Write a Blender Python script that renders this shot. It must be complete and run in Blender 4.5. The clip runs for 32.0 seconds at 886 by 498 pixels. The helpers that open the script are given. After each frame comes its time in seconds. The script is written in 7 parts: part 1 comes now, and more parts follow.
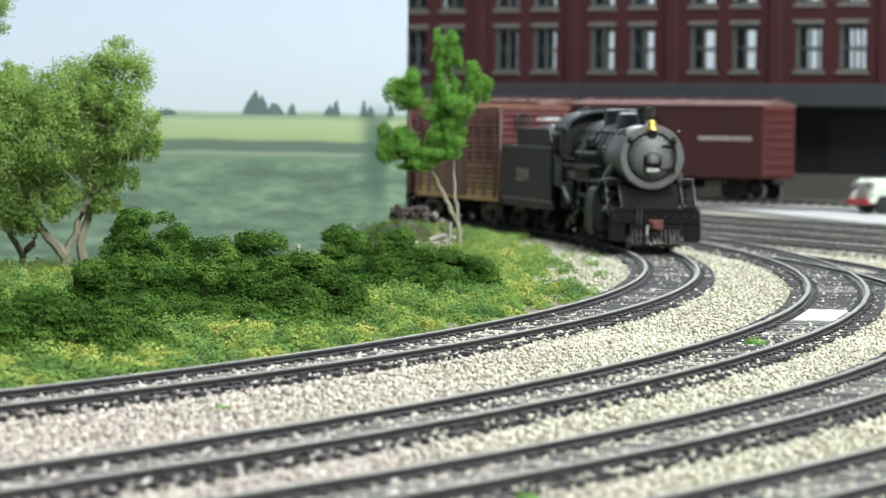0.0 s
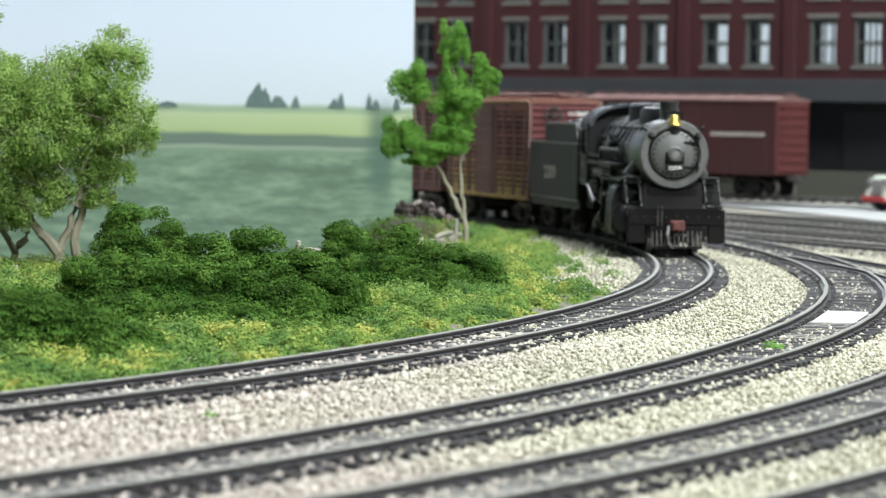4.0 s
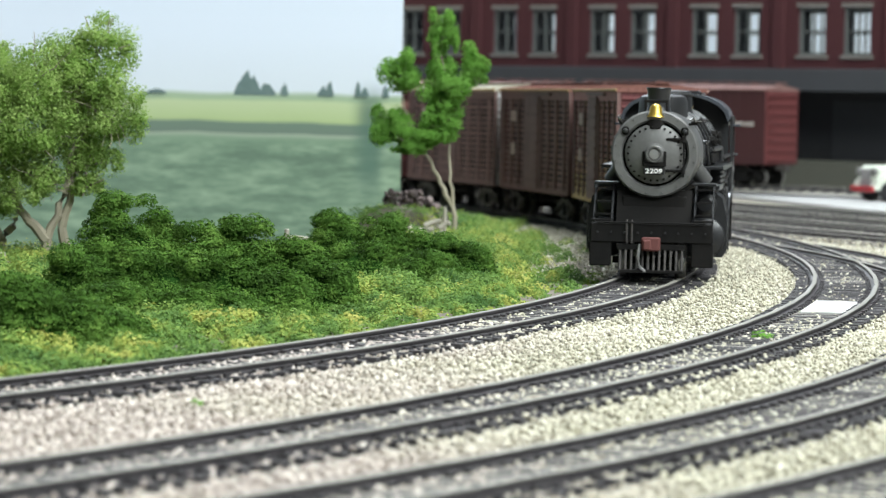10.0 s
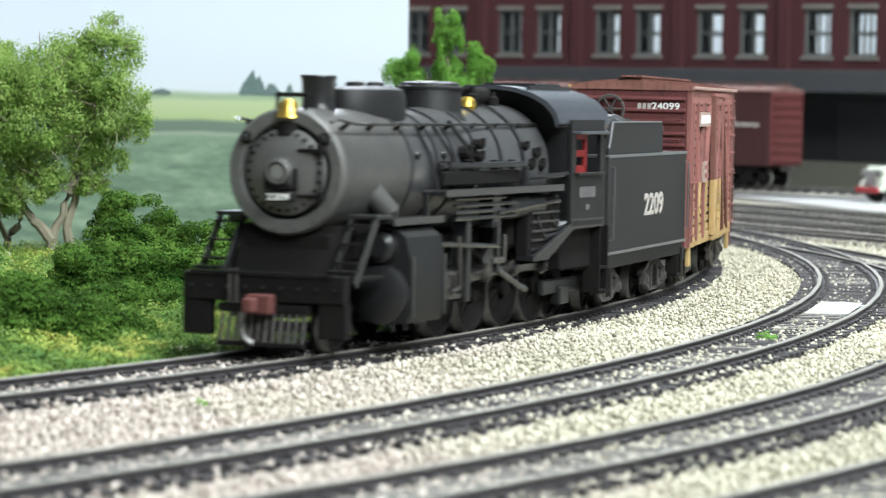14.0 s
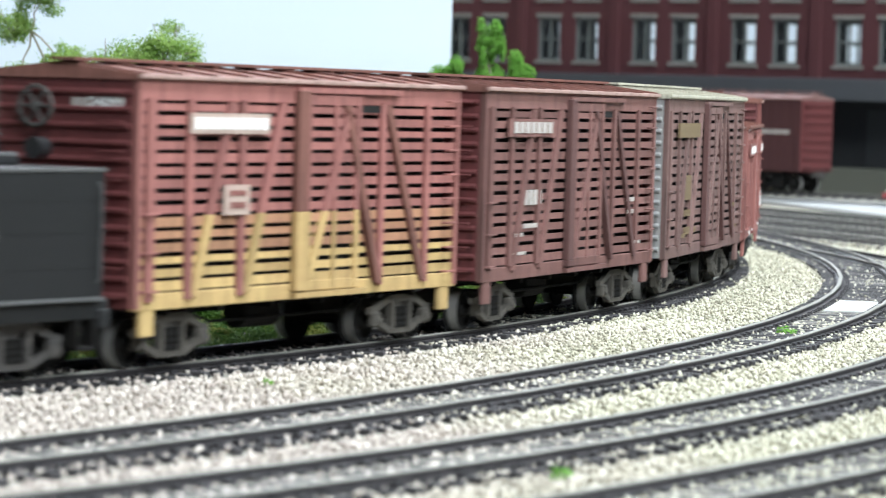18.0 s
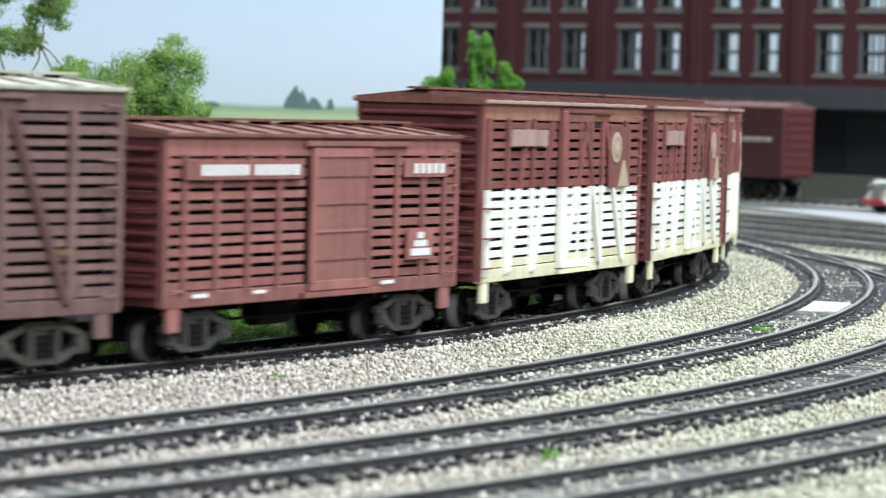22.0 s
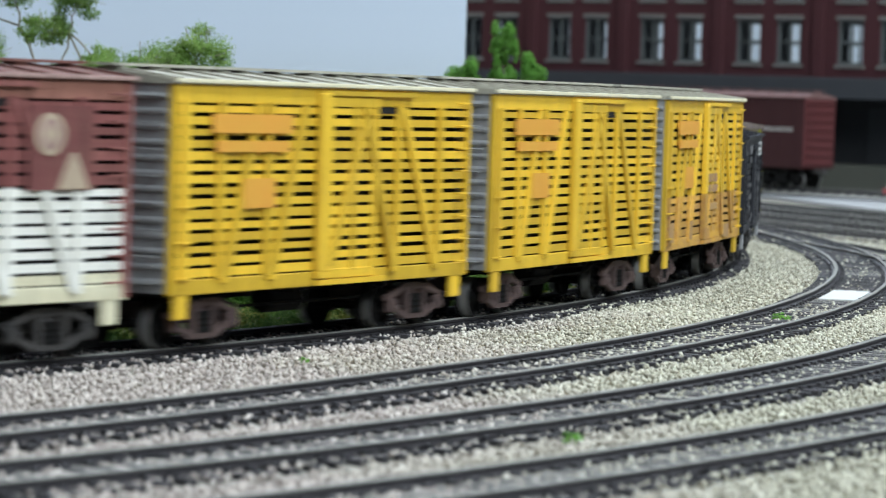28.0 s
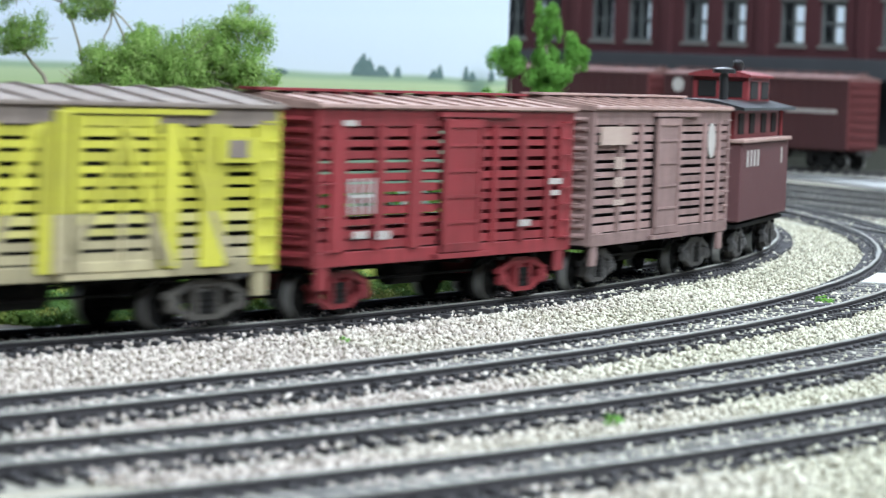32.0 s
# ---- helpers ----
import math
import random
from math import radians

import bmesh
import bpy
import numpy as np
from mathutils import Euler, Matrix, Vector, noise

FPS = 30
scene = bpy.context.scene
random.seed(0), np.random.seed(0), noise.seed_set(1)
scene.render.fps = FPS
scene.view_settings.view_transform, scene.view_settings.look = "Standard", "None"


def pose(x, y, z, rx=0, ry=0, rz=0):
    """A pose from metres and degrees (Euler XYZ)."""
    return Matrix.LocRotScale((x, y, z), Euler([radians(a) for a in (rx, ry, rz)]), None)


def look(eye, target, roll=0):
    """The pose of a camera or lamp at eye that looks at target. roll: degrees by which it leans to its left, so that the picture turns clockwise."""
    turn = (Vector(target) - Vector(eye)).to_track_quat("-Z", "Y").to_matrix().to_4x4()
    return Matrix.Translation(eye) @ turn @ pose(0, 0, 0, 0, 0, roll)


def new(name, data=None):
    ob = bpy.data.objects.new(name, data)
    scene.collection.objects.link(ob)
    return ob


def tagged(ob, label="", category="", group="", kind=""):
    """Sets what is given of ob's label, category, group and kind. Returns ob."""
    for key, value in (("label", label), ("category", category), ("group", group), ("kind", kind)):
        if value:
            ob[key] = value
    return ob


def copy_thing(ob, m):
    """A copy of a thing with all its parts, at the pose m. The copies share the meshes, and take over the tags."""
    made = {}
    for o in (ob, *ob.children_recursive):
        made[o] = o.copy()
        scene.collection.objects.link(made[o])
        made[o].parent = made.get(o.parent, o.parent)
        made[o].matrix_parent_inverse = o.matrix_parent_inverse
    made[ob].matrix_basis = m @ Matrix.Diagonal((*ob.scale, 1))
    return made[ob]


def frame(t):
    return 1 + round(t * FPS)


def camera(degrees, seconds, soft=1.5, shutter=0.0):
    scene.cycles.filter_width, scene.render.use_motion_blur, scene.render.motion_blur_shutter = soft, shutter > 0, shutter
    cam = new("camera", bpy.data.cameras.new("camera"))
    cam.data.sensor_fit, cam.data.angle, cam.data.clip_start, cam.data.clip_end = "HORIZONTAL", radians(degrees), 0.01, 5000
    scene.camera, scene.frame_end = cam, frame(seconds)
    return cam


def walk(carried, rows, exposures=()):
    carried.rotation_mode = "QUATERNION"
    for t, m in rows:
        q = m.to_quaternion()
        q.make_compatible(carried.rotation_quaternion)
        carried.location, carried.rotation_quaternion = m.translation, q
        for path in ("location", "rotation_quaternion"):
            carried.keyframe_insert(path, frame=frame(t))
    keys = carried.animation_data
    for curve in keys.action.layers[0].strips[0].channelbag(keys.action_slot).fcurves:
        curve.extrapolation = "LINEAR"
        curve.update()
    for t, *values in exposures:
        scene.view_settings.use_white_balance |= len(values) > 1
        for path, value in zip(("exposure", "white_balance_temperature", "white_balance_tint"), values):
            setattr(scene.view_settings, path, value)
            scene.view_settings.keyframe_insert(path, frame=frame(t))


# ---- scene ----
# All plans are in millimetres (a model railway in about 1:87); MM turns them into metres.
MM = 0.001
cam = camera(16.115, 32.0, soft=1.15, shutter=0.8)
cam.data.dof.use_dof, cam.data.dof.focus_distance, cam.data.dof.aperture_fstop = True, 0.77, 54.0


def eye(x, y, z, yaw, pitch, lean):
    return pose(x * MM, y * MM, z * MM, 90 + pitch, 0, yaw) @ pose(0, 0, 0, 0, 0, lean)


# seconds, eye in millimetres, yaw, pitch and lean in degrees
ROWS = [
    (0.0, 0.34, 10.77, 50.22, 0.152, -2.470, 0.608),
    (0.5, 0.40, 12.83, 50.16, 0.152, -2.467, 0.683),
    (1.0, 0.93, 29.93, 49.73, 0.228, -2.530, 0.675),
    (1.5, 1.29, 41.47, 49.45, 0.290, -2.596, 0.699),
    (2.0, 1.30, 41.56, 49.45, 0.293, -2.550, 0.728),
    (2.5, 1.28, 41.11, 49.46, 0.325, -2.562, 0.739),
    (3.0, 1.30, 41.76, 49.45, 0.283, -2.560, 0.804),
    (3.5, 1.30, 41.67, 49.45, 0.308, -2.545, 0.835),
    (5.5, 1.29, 41.54, 49.45, 0.341, -2.590, 0.813),
    (6.0, 1.30, 41.81, 49.44, 0.345, -2.547, 0.820),
    (6.5, 1.31, 42.07, 49.44, 0.306, -2.566, 0.863),
    (7.0, 1.33, 42.80, 49.42, 0.237, -2.724, 0.991),
    (7.5, 1.31, 42.32, 49.43, 0.224, -2.712, 1.043),
    (8.0, 1.31, 42.51, 49.42, 0.234, -2.777, 1.113),
    (8.5, 1.32, 42.75, 49.42, 0.188, -2.791, 1.101),
    (9.0, 1.32, 42.76, 49.42, 0.151, -2.756, 1.093),
    (9.5, 1.32, 42.80, 49.42, 0.121, -2.755, 1.076),
    (10.0, 1.32, 42.78, 49.42, 0.102, -2.762, 1.012),
    (10.5, 1.32, 42.88, 49.42, 0.090, -2.784, 1.013),
    (11.0, 1.33, 43.19, 49.41, 0.087, -2.843, 0.982),
    (11.5, 1.34, 43.33, 49.41, 0.078, -2.823, 1.034),
    (12.0, 1.32, 42.97, 49.42, 0.076, -2.836, 1.012),
    (12.5, 1.34, 43.33, 49.41, 0.131, -2.794, 1.010),
    (13.0, 1.32, 42.83, 49.42, 0.146, -2.762, 1.136),
    (13.5, 1.33, 42.89, 49.42, 0.170, -2.765, 1.088),
    (14.0, 1.33, 42.92, 49.42, 0.192, -2.755, 1.105),
    (14.5, 0.85, 27.45, 49.79, 0.144, -2.717, 1.003),
    (15.0, 0.36, 11.53, 50.19, 0.141, -2.666, 1.047),
    (15.5, -0.22, -7.23, 50.69, 0.166, -2.614, 1.194),
    (17.5, -0.33, -10.23, 50.75, 0.807, -2.825, 1.648),
    (18.0, -0.32, -10.06, 50.75, 0.839, -2.733, 1.697),
    (18.5, -0.35, -10.90, 50.77, 0.818, -2.719, 1.788),
    (19.0, -0.35, -10.88, 50.77, 0.819, -2.751, 1.734),
    (19.5, -0.33, -10.27, 50.75, 0.760, -2.764, 1.633),
    (20.0, -0.34, -10.67, 50.77, 0.755, -2.746, 1.722),
    (20.5, -0.34, -10.56, 50.76, 0.749, -2.757, 1.660),
    (21.0, -0.47, -14.86, 50.88, 0.714, -2.694, 1.718),
    (21.5, -1.05, -33.50, 51.41, 0.606, -2.639, 1.636),
    (22.0, -1.64, -52.68, 51.97, 0.601, -2.608, 1.625),
    (22.5, -2.06, -65.88, 52.36, 0.641, -2.655, 1.735),
    (23.0, -2.04, -65.18, 52.33, 0.789, -2.694, 1.874),
    (23.5, -2.04, -64.96, 52.32, 0.758, -2.729, 1.843),
    (24.0, -2.05, -65.25, 52.33, 0.828, -2.725, 2.006),
    (24.5, -2.03, -64.84, 52.32, 0.806, -2.707, 1.826),
    (25.0, -2.04, -64.89, 52.32, 0.819, -2.760, 1.745),
    (25.5, -2.03, -64.48, 52.31, 0.827, -2.804, 1.684),
    (26.0, -2.05, -65.30, 52.33, 0.843, -2.812, 1.722),
    (26.5, -2.02, -64.39, 52.30, 0.835, -2.799, 1.695),
    (28.5, -2.02, -64.07, 52.29, 1.059, -2.845, 1.848),
    (29.0, -1.99, -62.95, 52.26, 1.178, -2.871, 1.850),
    (29.5, -2.01, -63.22, 52.27, 1.320, -2.931, 2.122),
    (30.0, -2.06, -63.09, 52.24, 1.485, -2.958, 2.207),
    (30.5, -2.07, -62.91, 52.23, 1.689, -3.058, 2.366),
    (31.0, -2.08, -62.95, 52.23, 1.700, -3.177, 2.263),
    (31.5, -2.04, -61.85, 52.20, 1.701, -3.202, 2.146),
    (32.0, -2.04, -61.70, 52.19, 1.750, -3.226, 2.200),
]
EXPOSURES = [(0.0, -0.03, 6200, 10), (9.0, -0.02, 6200, 10), (14.0, 0.15, 6150, 10), (17.5, 0.2, 5900, 10), (21.0, 0.23, 5900, 10), (22.5, -0.37, 5800, 10),
             (26.0, -0.65, 5800, 10), (29.5, -0.46, 5600, 10), (31.0, 0.07, 5650, 10), (32.0, 0.0, 5600, 10)]
walk(cam, [(t, eye(*row)) for t, *row in ROWS], EXPOSURES)

# ---- light: a room with two bright ceiling panels, and a third lamp added at the back ----
world = bpy.data.worlds.new("room_air")
scene.world = world
world.use_nodes = True
world.node_tree.nodes["Background"].inputs[0].default_value = (0.85, 0.93, 1.0, 1)
world.node_tree.nodes["Background"].inputs[1].default_value = 0.25


def unseen_lamp(name, x, y, z, sx, sy, watts, color):
    data = bpy.data.lights.new(name, "AREA")
    data.shape, data.size, data.size_y, data.energy, data.color = "RECTANGLE", sx, sy, watts, color
    ob = new(name, data)
    ob.matrix_world = look((x, y, z), (x, y, 0))
    return ob


# all out of view; the third is added to brighten the board behind the building
for lx, ly, tx, ty, sx, sy, watts, tone in ((0.9, -0.75, 0.0, 0.8, 1.5, 0.8, 98, (0.96, 1.0, 0.95)), (0.6, 0.66, 0.25, 0.8, 1.4, 0.25, 42, (0.97, 1.0, 0.96)), (-0.1, 2.95, 0.1, 2.95, 2.2, 0.4, 75, (0.92, 0.97, 1.0))):
    unseen_lamp("ceiling_panel_lamp", lx, ly, 1.4, sx, sy, watts, tone).matrix_world = look((lx, ly, 1.4), (tx, ty, 0))

# ---- materials ----
def nodes_of(name):
    m = bpy.data.materials.new(name)
    m.use_nodes = True
    nt = m.node_tree
    return m, nt, nt.nodes["Principled BSDF"]


def rgb(c):
    return (c[0], c[1], c[2], 1.0)


def noise_node(nt, per_mm, detail=4.0, rough=0.6, coords="Object", stretch=None):
    tc = nt.nodes.new("ShaderNodeTexCoord")
    mp = nt.nodes.new("ShaderNodeMapping")
    s = per_mm / MM
    mp.inputs["Scale"].default_value = (s, s, s) if stretch is None else tuple(s * k for k in stretch)
    nt.links.new(tc.outputs[coords], mp.inputs["Vector"])
    n = nt.nodes.new("ShaderNodeTexNoise")
    n.inputs["Scale"].default_value = 1.0
    n.inputs["Detail"].default_value, n.inputs["Roughness"].default_value = detail, rough
    nt.links.new(mp.outputs[0], n.inputs["Vector"])
    return n


def ramp_node(nt, fac, stops):
    r = nt.nodes.new("ShaderNodeValToRGB")
    while len(r.color_ramp.elements) < len(stops):
        r.color_ramp.elements.new(0.5)
    for e, (pos, c) in zip(r.color_ramp.elements, stops):
        e.position, e.color = pos, rgb(c)
    nt.links.new(fac, r.inputs[0])
    return r


def mixed(nt, fac, a, b, mode="MIX"):
    mx = nt.nodes.new("ShaderNodeMix")
    mx.data_type, mx.blend_type = "RGBA", mode
    for sock, val in ((mx.inputs[0], fac), (mx.inputs[6], a), (mx.inputs[7], b)):
        if isinstance(val, (int, float)):
            sock.default_value = val
        elif isinstance(val, tuple):
            sock.default_value = rgb(val)
        else:
            nt.links.new(val, sock)
    return mx.outputs[2]


def bumped(nt, bsdf, height, dist_mm, strength=0.6):
    b = nt.nodes.new("ShaderNodeBump")
    b.inputs["Strength"].default_value, b.inputs["Distance"].default_value = strength, dist_mm * MM
    nt.links.new(height, b.inputs["Height"])
    nt.links.new(b.outputs[0], bsdf.inputs["Normal"])


def random_of(nt, island=False):
    if island:
        return nt.nodes.new("ShaderNodeNewGeometry").outputs["Random Per Island"]
    return nt.nodes.new("ShaderNodeObjectInfo").outputs["Random"]


def surface(name, base, other=None, rough=0.6, metal=0.0, grain=0.5, blotch=0.03, amount=0.5, vary=0.0, bump=0.15, island=False, stretch=None, spec=0.4, streak=0.0):
    """A paint, plastic or stone: blotches and grain between two colours, with fine relief."""
    m, nt, bsdf = nodes_of(name)
    if other is None:
        other = tuple(c * 0.7 for c in base)
    big = noise_node(nt, blotch, 3)
    fine = noise_node(nt, grain, 5, 0.7, stretch=stretch)
    f1 = ramp_node(nt, big.outputs["Fac"], [(0.35, (0, 0, 0)), (0.7, (1, 1, 1))]).outputs[0]
    f2 = ramp_node(nt, fine.outputs["Fac"], [(0.35, (0, 0, 0)), (0.75, (1, 1, 1))]).outputs[0]
    mul = nt.nodes.new("ShaderNodeMath")
    mul.operation = "MULTIPLY_ADD"
    mul.inputs[1].default_value, mul.inputs[2].default_value = amount * 0.5, 0.0
    nt.links.new(f1, mul.inputs[0])
    add = nt.nodes.new("ShaderNodeMath")
    add.operation = "MULTIPLY_ADD"
    add.inputs[1].default_value = amount * 0.5
    nt.links.new(f2, add.inputs[0])
    nt.links.new(mul.outputs[0], add.inputs[2])
    col = mixed(nt, add.outputs[0], base, other)
    if vary:
        r = random_of(nt, island)
        hsv = nt.nodes.new("ShaderNodeHueSaturation")
        mr = nt.nodes.new("ShaderNodeMapRange")
        mr.inputs["To Min"].default_value, mr.inputs["To Max"].default_value = 1 - vary, 1 + vary
        nt.links.new(r, mr.inputs["Value"])
        nt.links.new(mr.outputs[0], hsv.inputs["Value"])
        nt.links.new(col, hsv.inputs["Color"])
        col = hsv.outputs[0]
    if streak:
        # soot and rain marks running down the boards
        run = noise_node(nt, 0.55, 4, 0.65, stretch=(1, 1, 0.1))
        mark = ramp_node(nt, run.outputs["Fac"], [(0.3, (1 - streak,) * 3), (0.5, (1, 1, 1)), (0.75, (1 + streak * 0.35,) * 3)])
        col = mixed(nt, 1.0, col, mark.outputs[0], "MULTIPLY")
    nt.links.new(col, bsdf.inputs["Base Color"])
    bsdf.inputs["Roughness"].default_value, bsdf.inputs["Metallic"].default_value = rough, metal
    bsdf.inputs["Specular IOR Level"].default_value = spec
    if bump:
        bumped(nt, bsdf, fine.outputs["Fac"], bump)
    return m


M_RAIL_SIDE = surface("weathered_rail_side", (0.03, 0.027, 0.03), (0.06, 0.053, 0.052), 0.6, 0.3, 0.8, 0.05)
M_RAIL_TOP = surface("worn_rail_head", (0.23, 0.225, 0.2), (0.12, 0.115, 0.105), 0.65, 0.1, 0.5, 0.03, bump=0.02, spec=0.25)
M_TIE = surface("dark_plastic_tie", (0.022, 0.02, 0.023), (0.075, 0.07, 0.07), 0.75, 0, 0.9, 0.1, vary=0.35, stretch=(0.2, 1, 1))
M_TIE_OLD = surface("grey_weathered_tie", (0.24, 0.225, 0.2), (0.12, 0.11, 0.1), 0.8, 0, 0.9, 0.1, vary=0.25, stretch=(0.2, 1, 1))
M_BALLAST = surface("ballast_grit", (0.36, 0.33, 0.26), (0.2, 0.185, 0.145), 0.9, 0, 1.2, 0.02, amount=0.8, bump=0.6)
M_BED = surface("dusty_track_ballast", (0.36, 0.34, 0.29), (0.085, 0.08, 0.07), 0.9, 0, 0.75, 0.05, amount=1.0, bump=0.8)
M_EARTH = surface("brown_earth", (0.16, 0.14, 0.11), (0.09, 0.08, 0.065), 0.95, 0, 0.8, 0.03, bump=0.5)
M_ROAD = surface("grey_concrete_road", (0.36, 0.36, 0.35), (0.26, 0.26, 0.25), 0.85, 0, 0.6, 0.02, bump=0.1)
M_BRICK = surface("red_brick", (0.062, 0.0165, 0.019), (0.044, 0.0125, 0.0145), 0.8, 0, 0.6, 0.02, bump=0.1)
M_STONE = surface("pale_stone_trim", (0.17, 0.16, 0.145), (0.12, 0.11, 0.10), 0.8, 0, 0.6, 0.05)
M_WALL = surface("painted_room_wall", (0.42, 0.45, 0.48), (0.39, 0.42, 0.46), 0.9, 0, 0.05, 0.002, bump=0)
M_ROOMFLOOR = surface("grey_carpet", (0.2, 0.2, 0.2), (0.15, 0.15, 0.15), 0.95, 0, 0.3, 0.01, bump=0.3)
M_BLACK = surface("satin_black_loco", (0.011, 0.0115, 0.013), (0.024, 0.024, 0.025), 0.34, 0, 0.6, 0.05, bump=0.03, spec=0.5)
M_BOILER = surface("dusty_boiler_black", (0.1, 0.102, 0.108), (0.17, 0.17, 0.17), 0.3, 0.5, 0.6, 0.04, amount=0.8, bump=0.03, spec=1.0)
M_PIPE = surface("oily_black_pipe", (0.02, 0.021, 0.023), (0.042, 0.042, 0.043), 0.28, 0.1, 0.6, 0.05, bump=0.03, spec=0.6)
M_MATTE = surface("matte_tender_black", (0.009, 0.0095, 0.0105), (0.017, 0.017, 0.017), 0.55, 0, 0.6, 0.03, bump=0.04, spec=0.35)
M_DARK = surface("dark_underframe", (0.006, 0.006, 0.006), (0.02, 0.017, 0.015), 0.8, 0, 0.7, 0.08, bump=0.1, spec=0.15)

# ---- mesh helpers, all in millimetres ----
def part(name, bm, material, parent=None, label="", smooth=True):
    """Links a bmesh, modelled in millimetres, as one mesh object, under a thing or a part if one is given."""
    me = bpy.data.meshes.new(name)
    bm.transform(Matrix.Scale(MM, 4))
    bmesh.ops.recalc_face_normals(bm, faces=bm.faces)
    bm.to_mesh(me)
    bm.free()
    me.materials.append(material)
    if smooth:
        me.polygons.foreach_set("use_smooth", [True] * len(me.polygons))
        me.set_sharp_from_angle(angle=radians(34))
    ob = new(name, me)
    if parent is not None:
        ob.parent = parent
    if label:
        ob["label"] = label
    return ob


def again(ob, parent=None, x=0, y=0, z=0, rx=0, ry=0, rz=0):
    """Another object on the same mesh, moved by millimetres."""
    o = new(ob.name.split(".")[0], ob.data)
    o.parent = parent if parent is not None else ob.parent
    o.matrix_basis = at(x, y, z, rx, ry, rz)
    if ob.get("label"):
        o["label"] = ob["label"]
    return o


def at(x, y, z, rx=0, ry=0, rz=0):
    return pose(x * MM, y * MM, z * MM, rx, ry, rz)


def thing(name, label, category, group="", m=None, kind=""):
    ob = new(name)
    ob.empty_display_size = 0.01
    if m is not None:
        ob.matrix_basis = m
    return tagged(ob, label, category, group, kind)


def box(bm, x0, y0, z0, x1, y1, z1, bevel=0.0, m=None):
    """Adds a box between two corners; a bevel rounds its edges."""
    made = bmesh.ops.create_cube(bm, size=1.0)["verts"]
    for v in made:
        v.co = Vector((x0 + (v.co.x + 0.5) * (x1 - x0), y0 + (v.co.y + 0.5) * (y1 - y0), z0 + (v.co.z + 0.5) * (z1 - z0)))
    if bevel:
        edges = list({e for v in made for e in v.link_edges})
        res = bmesh.ops.bevel(bm, geom=edges, offset=bevel, segments=1, affect="EDGES", profile=0.5)
        made = list({v for f in res["faces"] for v in f.verts} | {v for v in made if v.is_valid})
    if m is not None:
        for v in made:
            v.co = m @ v.co
    return bm


def boxes(*args, bevel=0.0):
    bm = bmesh.new()
    for a in args:
        box(bm, *a, bevel=bevel)
    return bm


def turned(bm, profile, axis="x", n=20, m=None, closed=True):
    """A body of revolution from (along, radius) pairs about the x, y or z axis."""
    rings = []
    for a, r in profile:
        ring = []
        for i in range(n):
            w = 2 * math.pi * i / n
            c, s = r * math.cos(w), r * math.sin(w)
            co = {"x": (a, c, s), "y": (c, a, s), "z": (c, s, a)}[axis]
            co = Vector(co)
            ring.append(bm.verts.new(m @ co if m is not None else co))
        rings.append(ring)
    for p, q in zip(rings, rings[1:]):
        for i in range(n):
            bm.faces.new((p[i], p[(i + 1) % n], q[(i + 1) % n], q[i]))
    if closed:
        bm.faces.new(rings[0][::-1])
        bm.faces.new(rings[-1])
    return bm


def tube(bm, pts, r, n=6, r1=None):
    """A round bar through points, tapering from r to r1."""
    pts = [Vector(p) for p in pts]
    r1 = r if r1 is None else r1
    rings = []
    for i, p in enumerate(pts):
        d = (pts[min(i + 1, len(pts) - 1)] - pts[max(i - 1, 0)]).normalized()
        u = d.cross(Vector((0, 0, 1)) if abs(d.z) < 0.9 else Vector((1, 0, 0))).normalized()
        v = d.cross(u)
        k = r + (r1 - r) * i / max(1, len(pts) - 1)
        rings.append([bm.verts.new(p + k * (math.cos(w) * u + math.sin(w) * v)) for w in (2 * math.pi * j / n for j in range(n))])
    for a, b in zip(rings, rings[1:]):
        for j in range(n):
            bm.faces.new((a[j], a[(j + 1) % n], b[(j + 1) % n], b[j]))
    bm.faces.new(rings[0][::-1])
    bm.faces.new(rings[-1])
    return bm


def prism(bm, outline, lo, hi, axis="y", m=None):
    """An outline of (a, b) pairs pushed along an axis: y gives (a, y, b), x gives (x, a, b), z gives (a, b, z)."""
    def co(a, b, w):
        c = Vector({"y": (a, w, b), "x": (w, a, b), "z": (a, b, w)}[axis])
        return m @ c if m is not None else c
    p = [bm.verts.new(co(a, b, lo)) for a, b in outline]
    q = [bm.verts.new(co(a, b, hi)) for a, b in outline]
    n = len(outline)
    bm.faces.new(p[::-1])
    bm.faces.new(q)
    for i in range(n):
        bm.faces.new((p[i], p[(i + 1) % n], q[(i + 1) % n], q[i]))
    return bm


# ---- the running line: straight behind the backdrop, a wide curve, straight again ----
LINE_X, LINE_Y, LINE_R = -1036.0, 1121.0, 1112.0
TH0, TH1 = radians(52), radians(-100)


def line_at(s, off=0.0):
    """Millimetres along the running line from the curve's rightmost point (positive towards the front): x, y and heading."""
    th = -s / LINE_R
    extra = 0.0
    if th > TH0:
        extra, th = -(th - TH0) * LINE_R, TH0
    elif th < TH1:
        extra, th = (TH1 - th) * LINE_R, TH1
    fx, fy = math.sin(th), -math.cos(th)
    return LINE_X + (LINE_R + off) * math.cos(th) + extra * fx, LINE_Y + (LINE_R + off) * math.sin(th) + extra * fy, math.atan2(fy, fx)


def arc_line(cx, cy, r, a0, a1, step=2.0):
    """Points on an arc, in degrees, with the outward direction."""
    n = max(2, int(abs(a1 - a0) / step) + 1)
    return [(cx + r * math.cos(radians(a)), cy + r * math.sin(radians(a)), radians(a)) for a in np.linspace(a0, a1, n)]


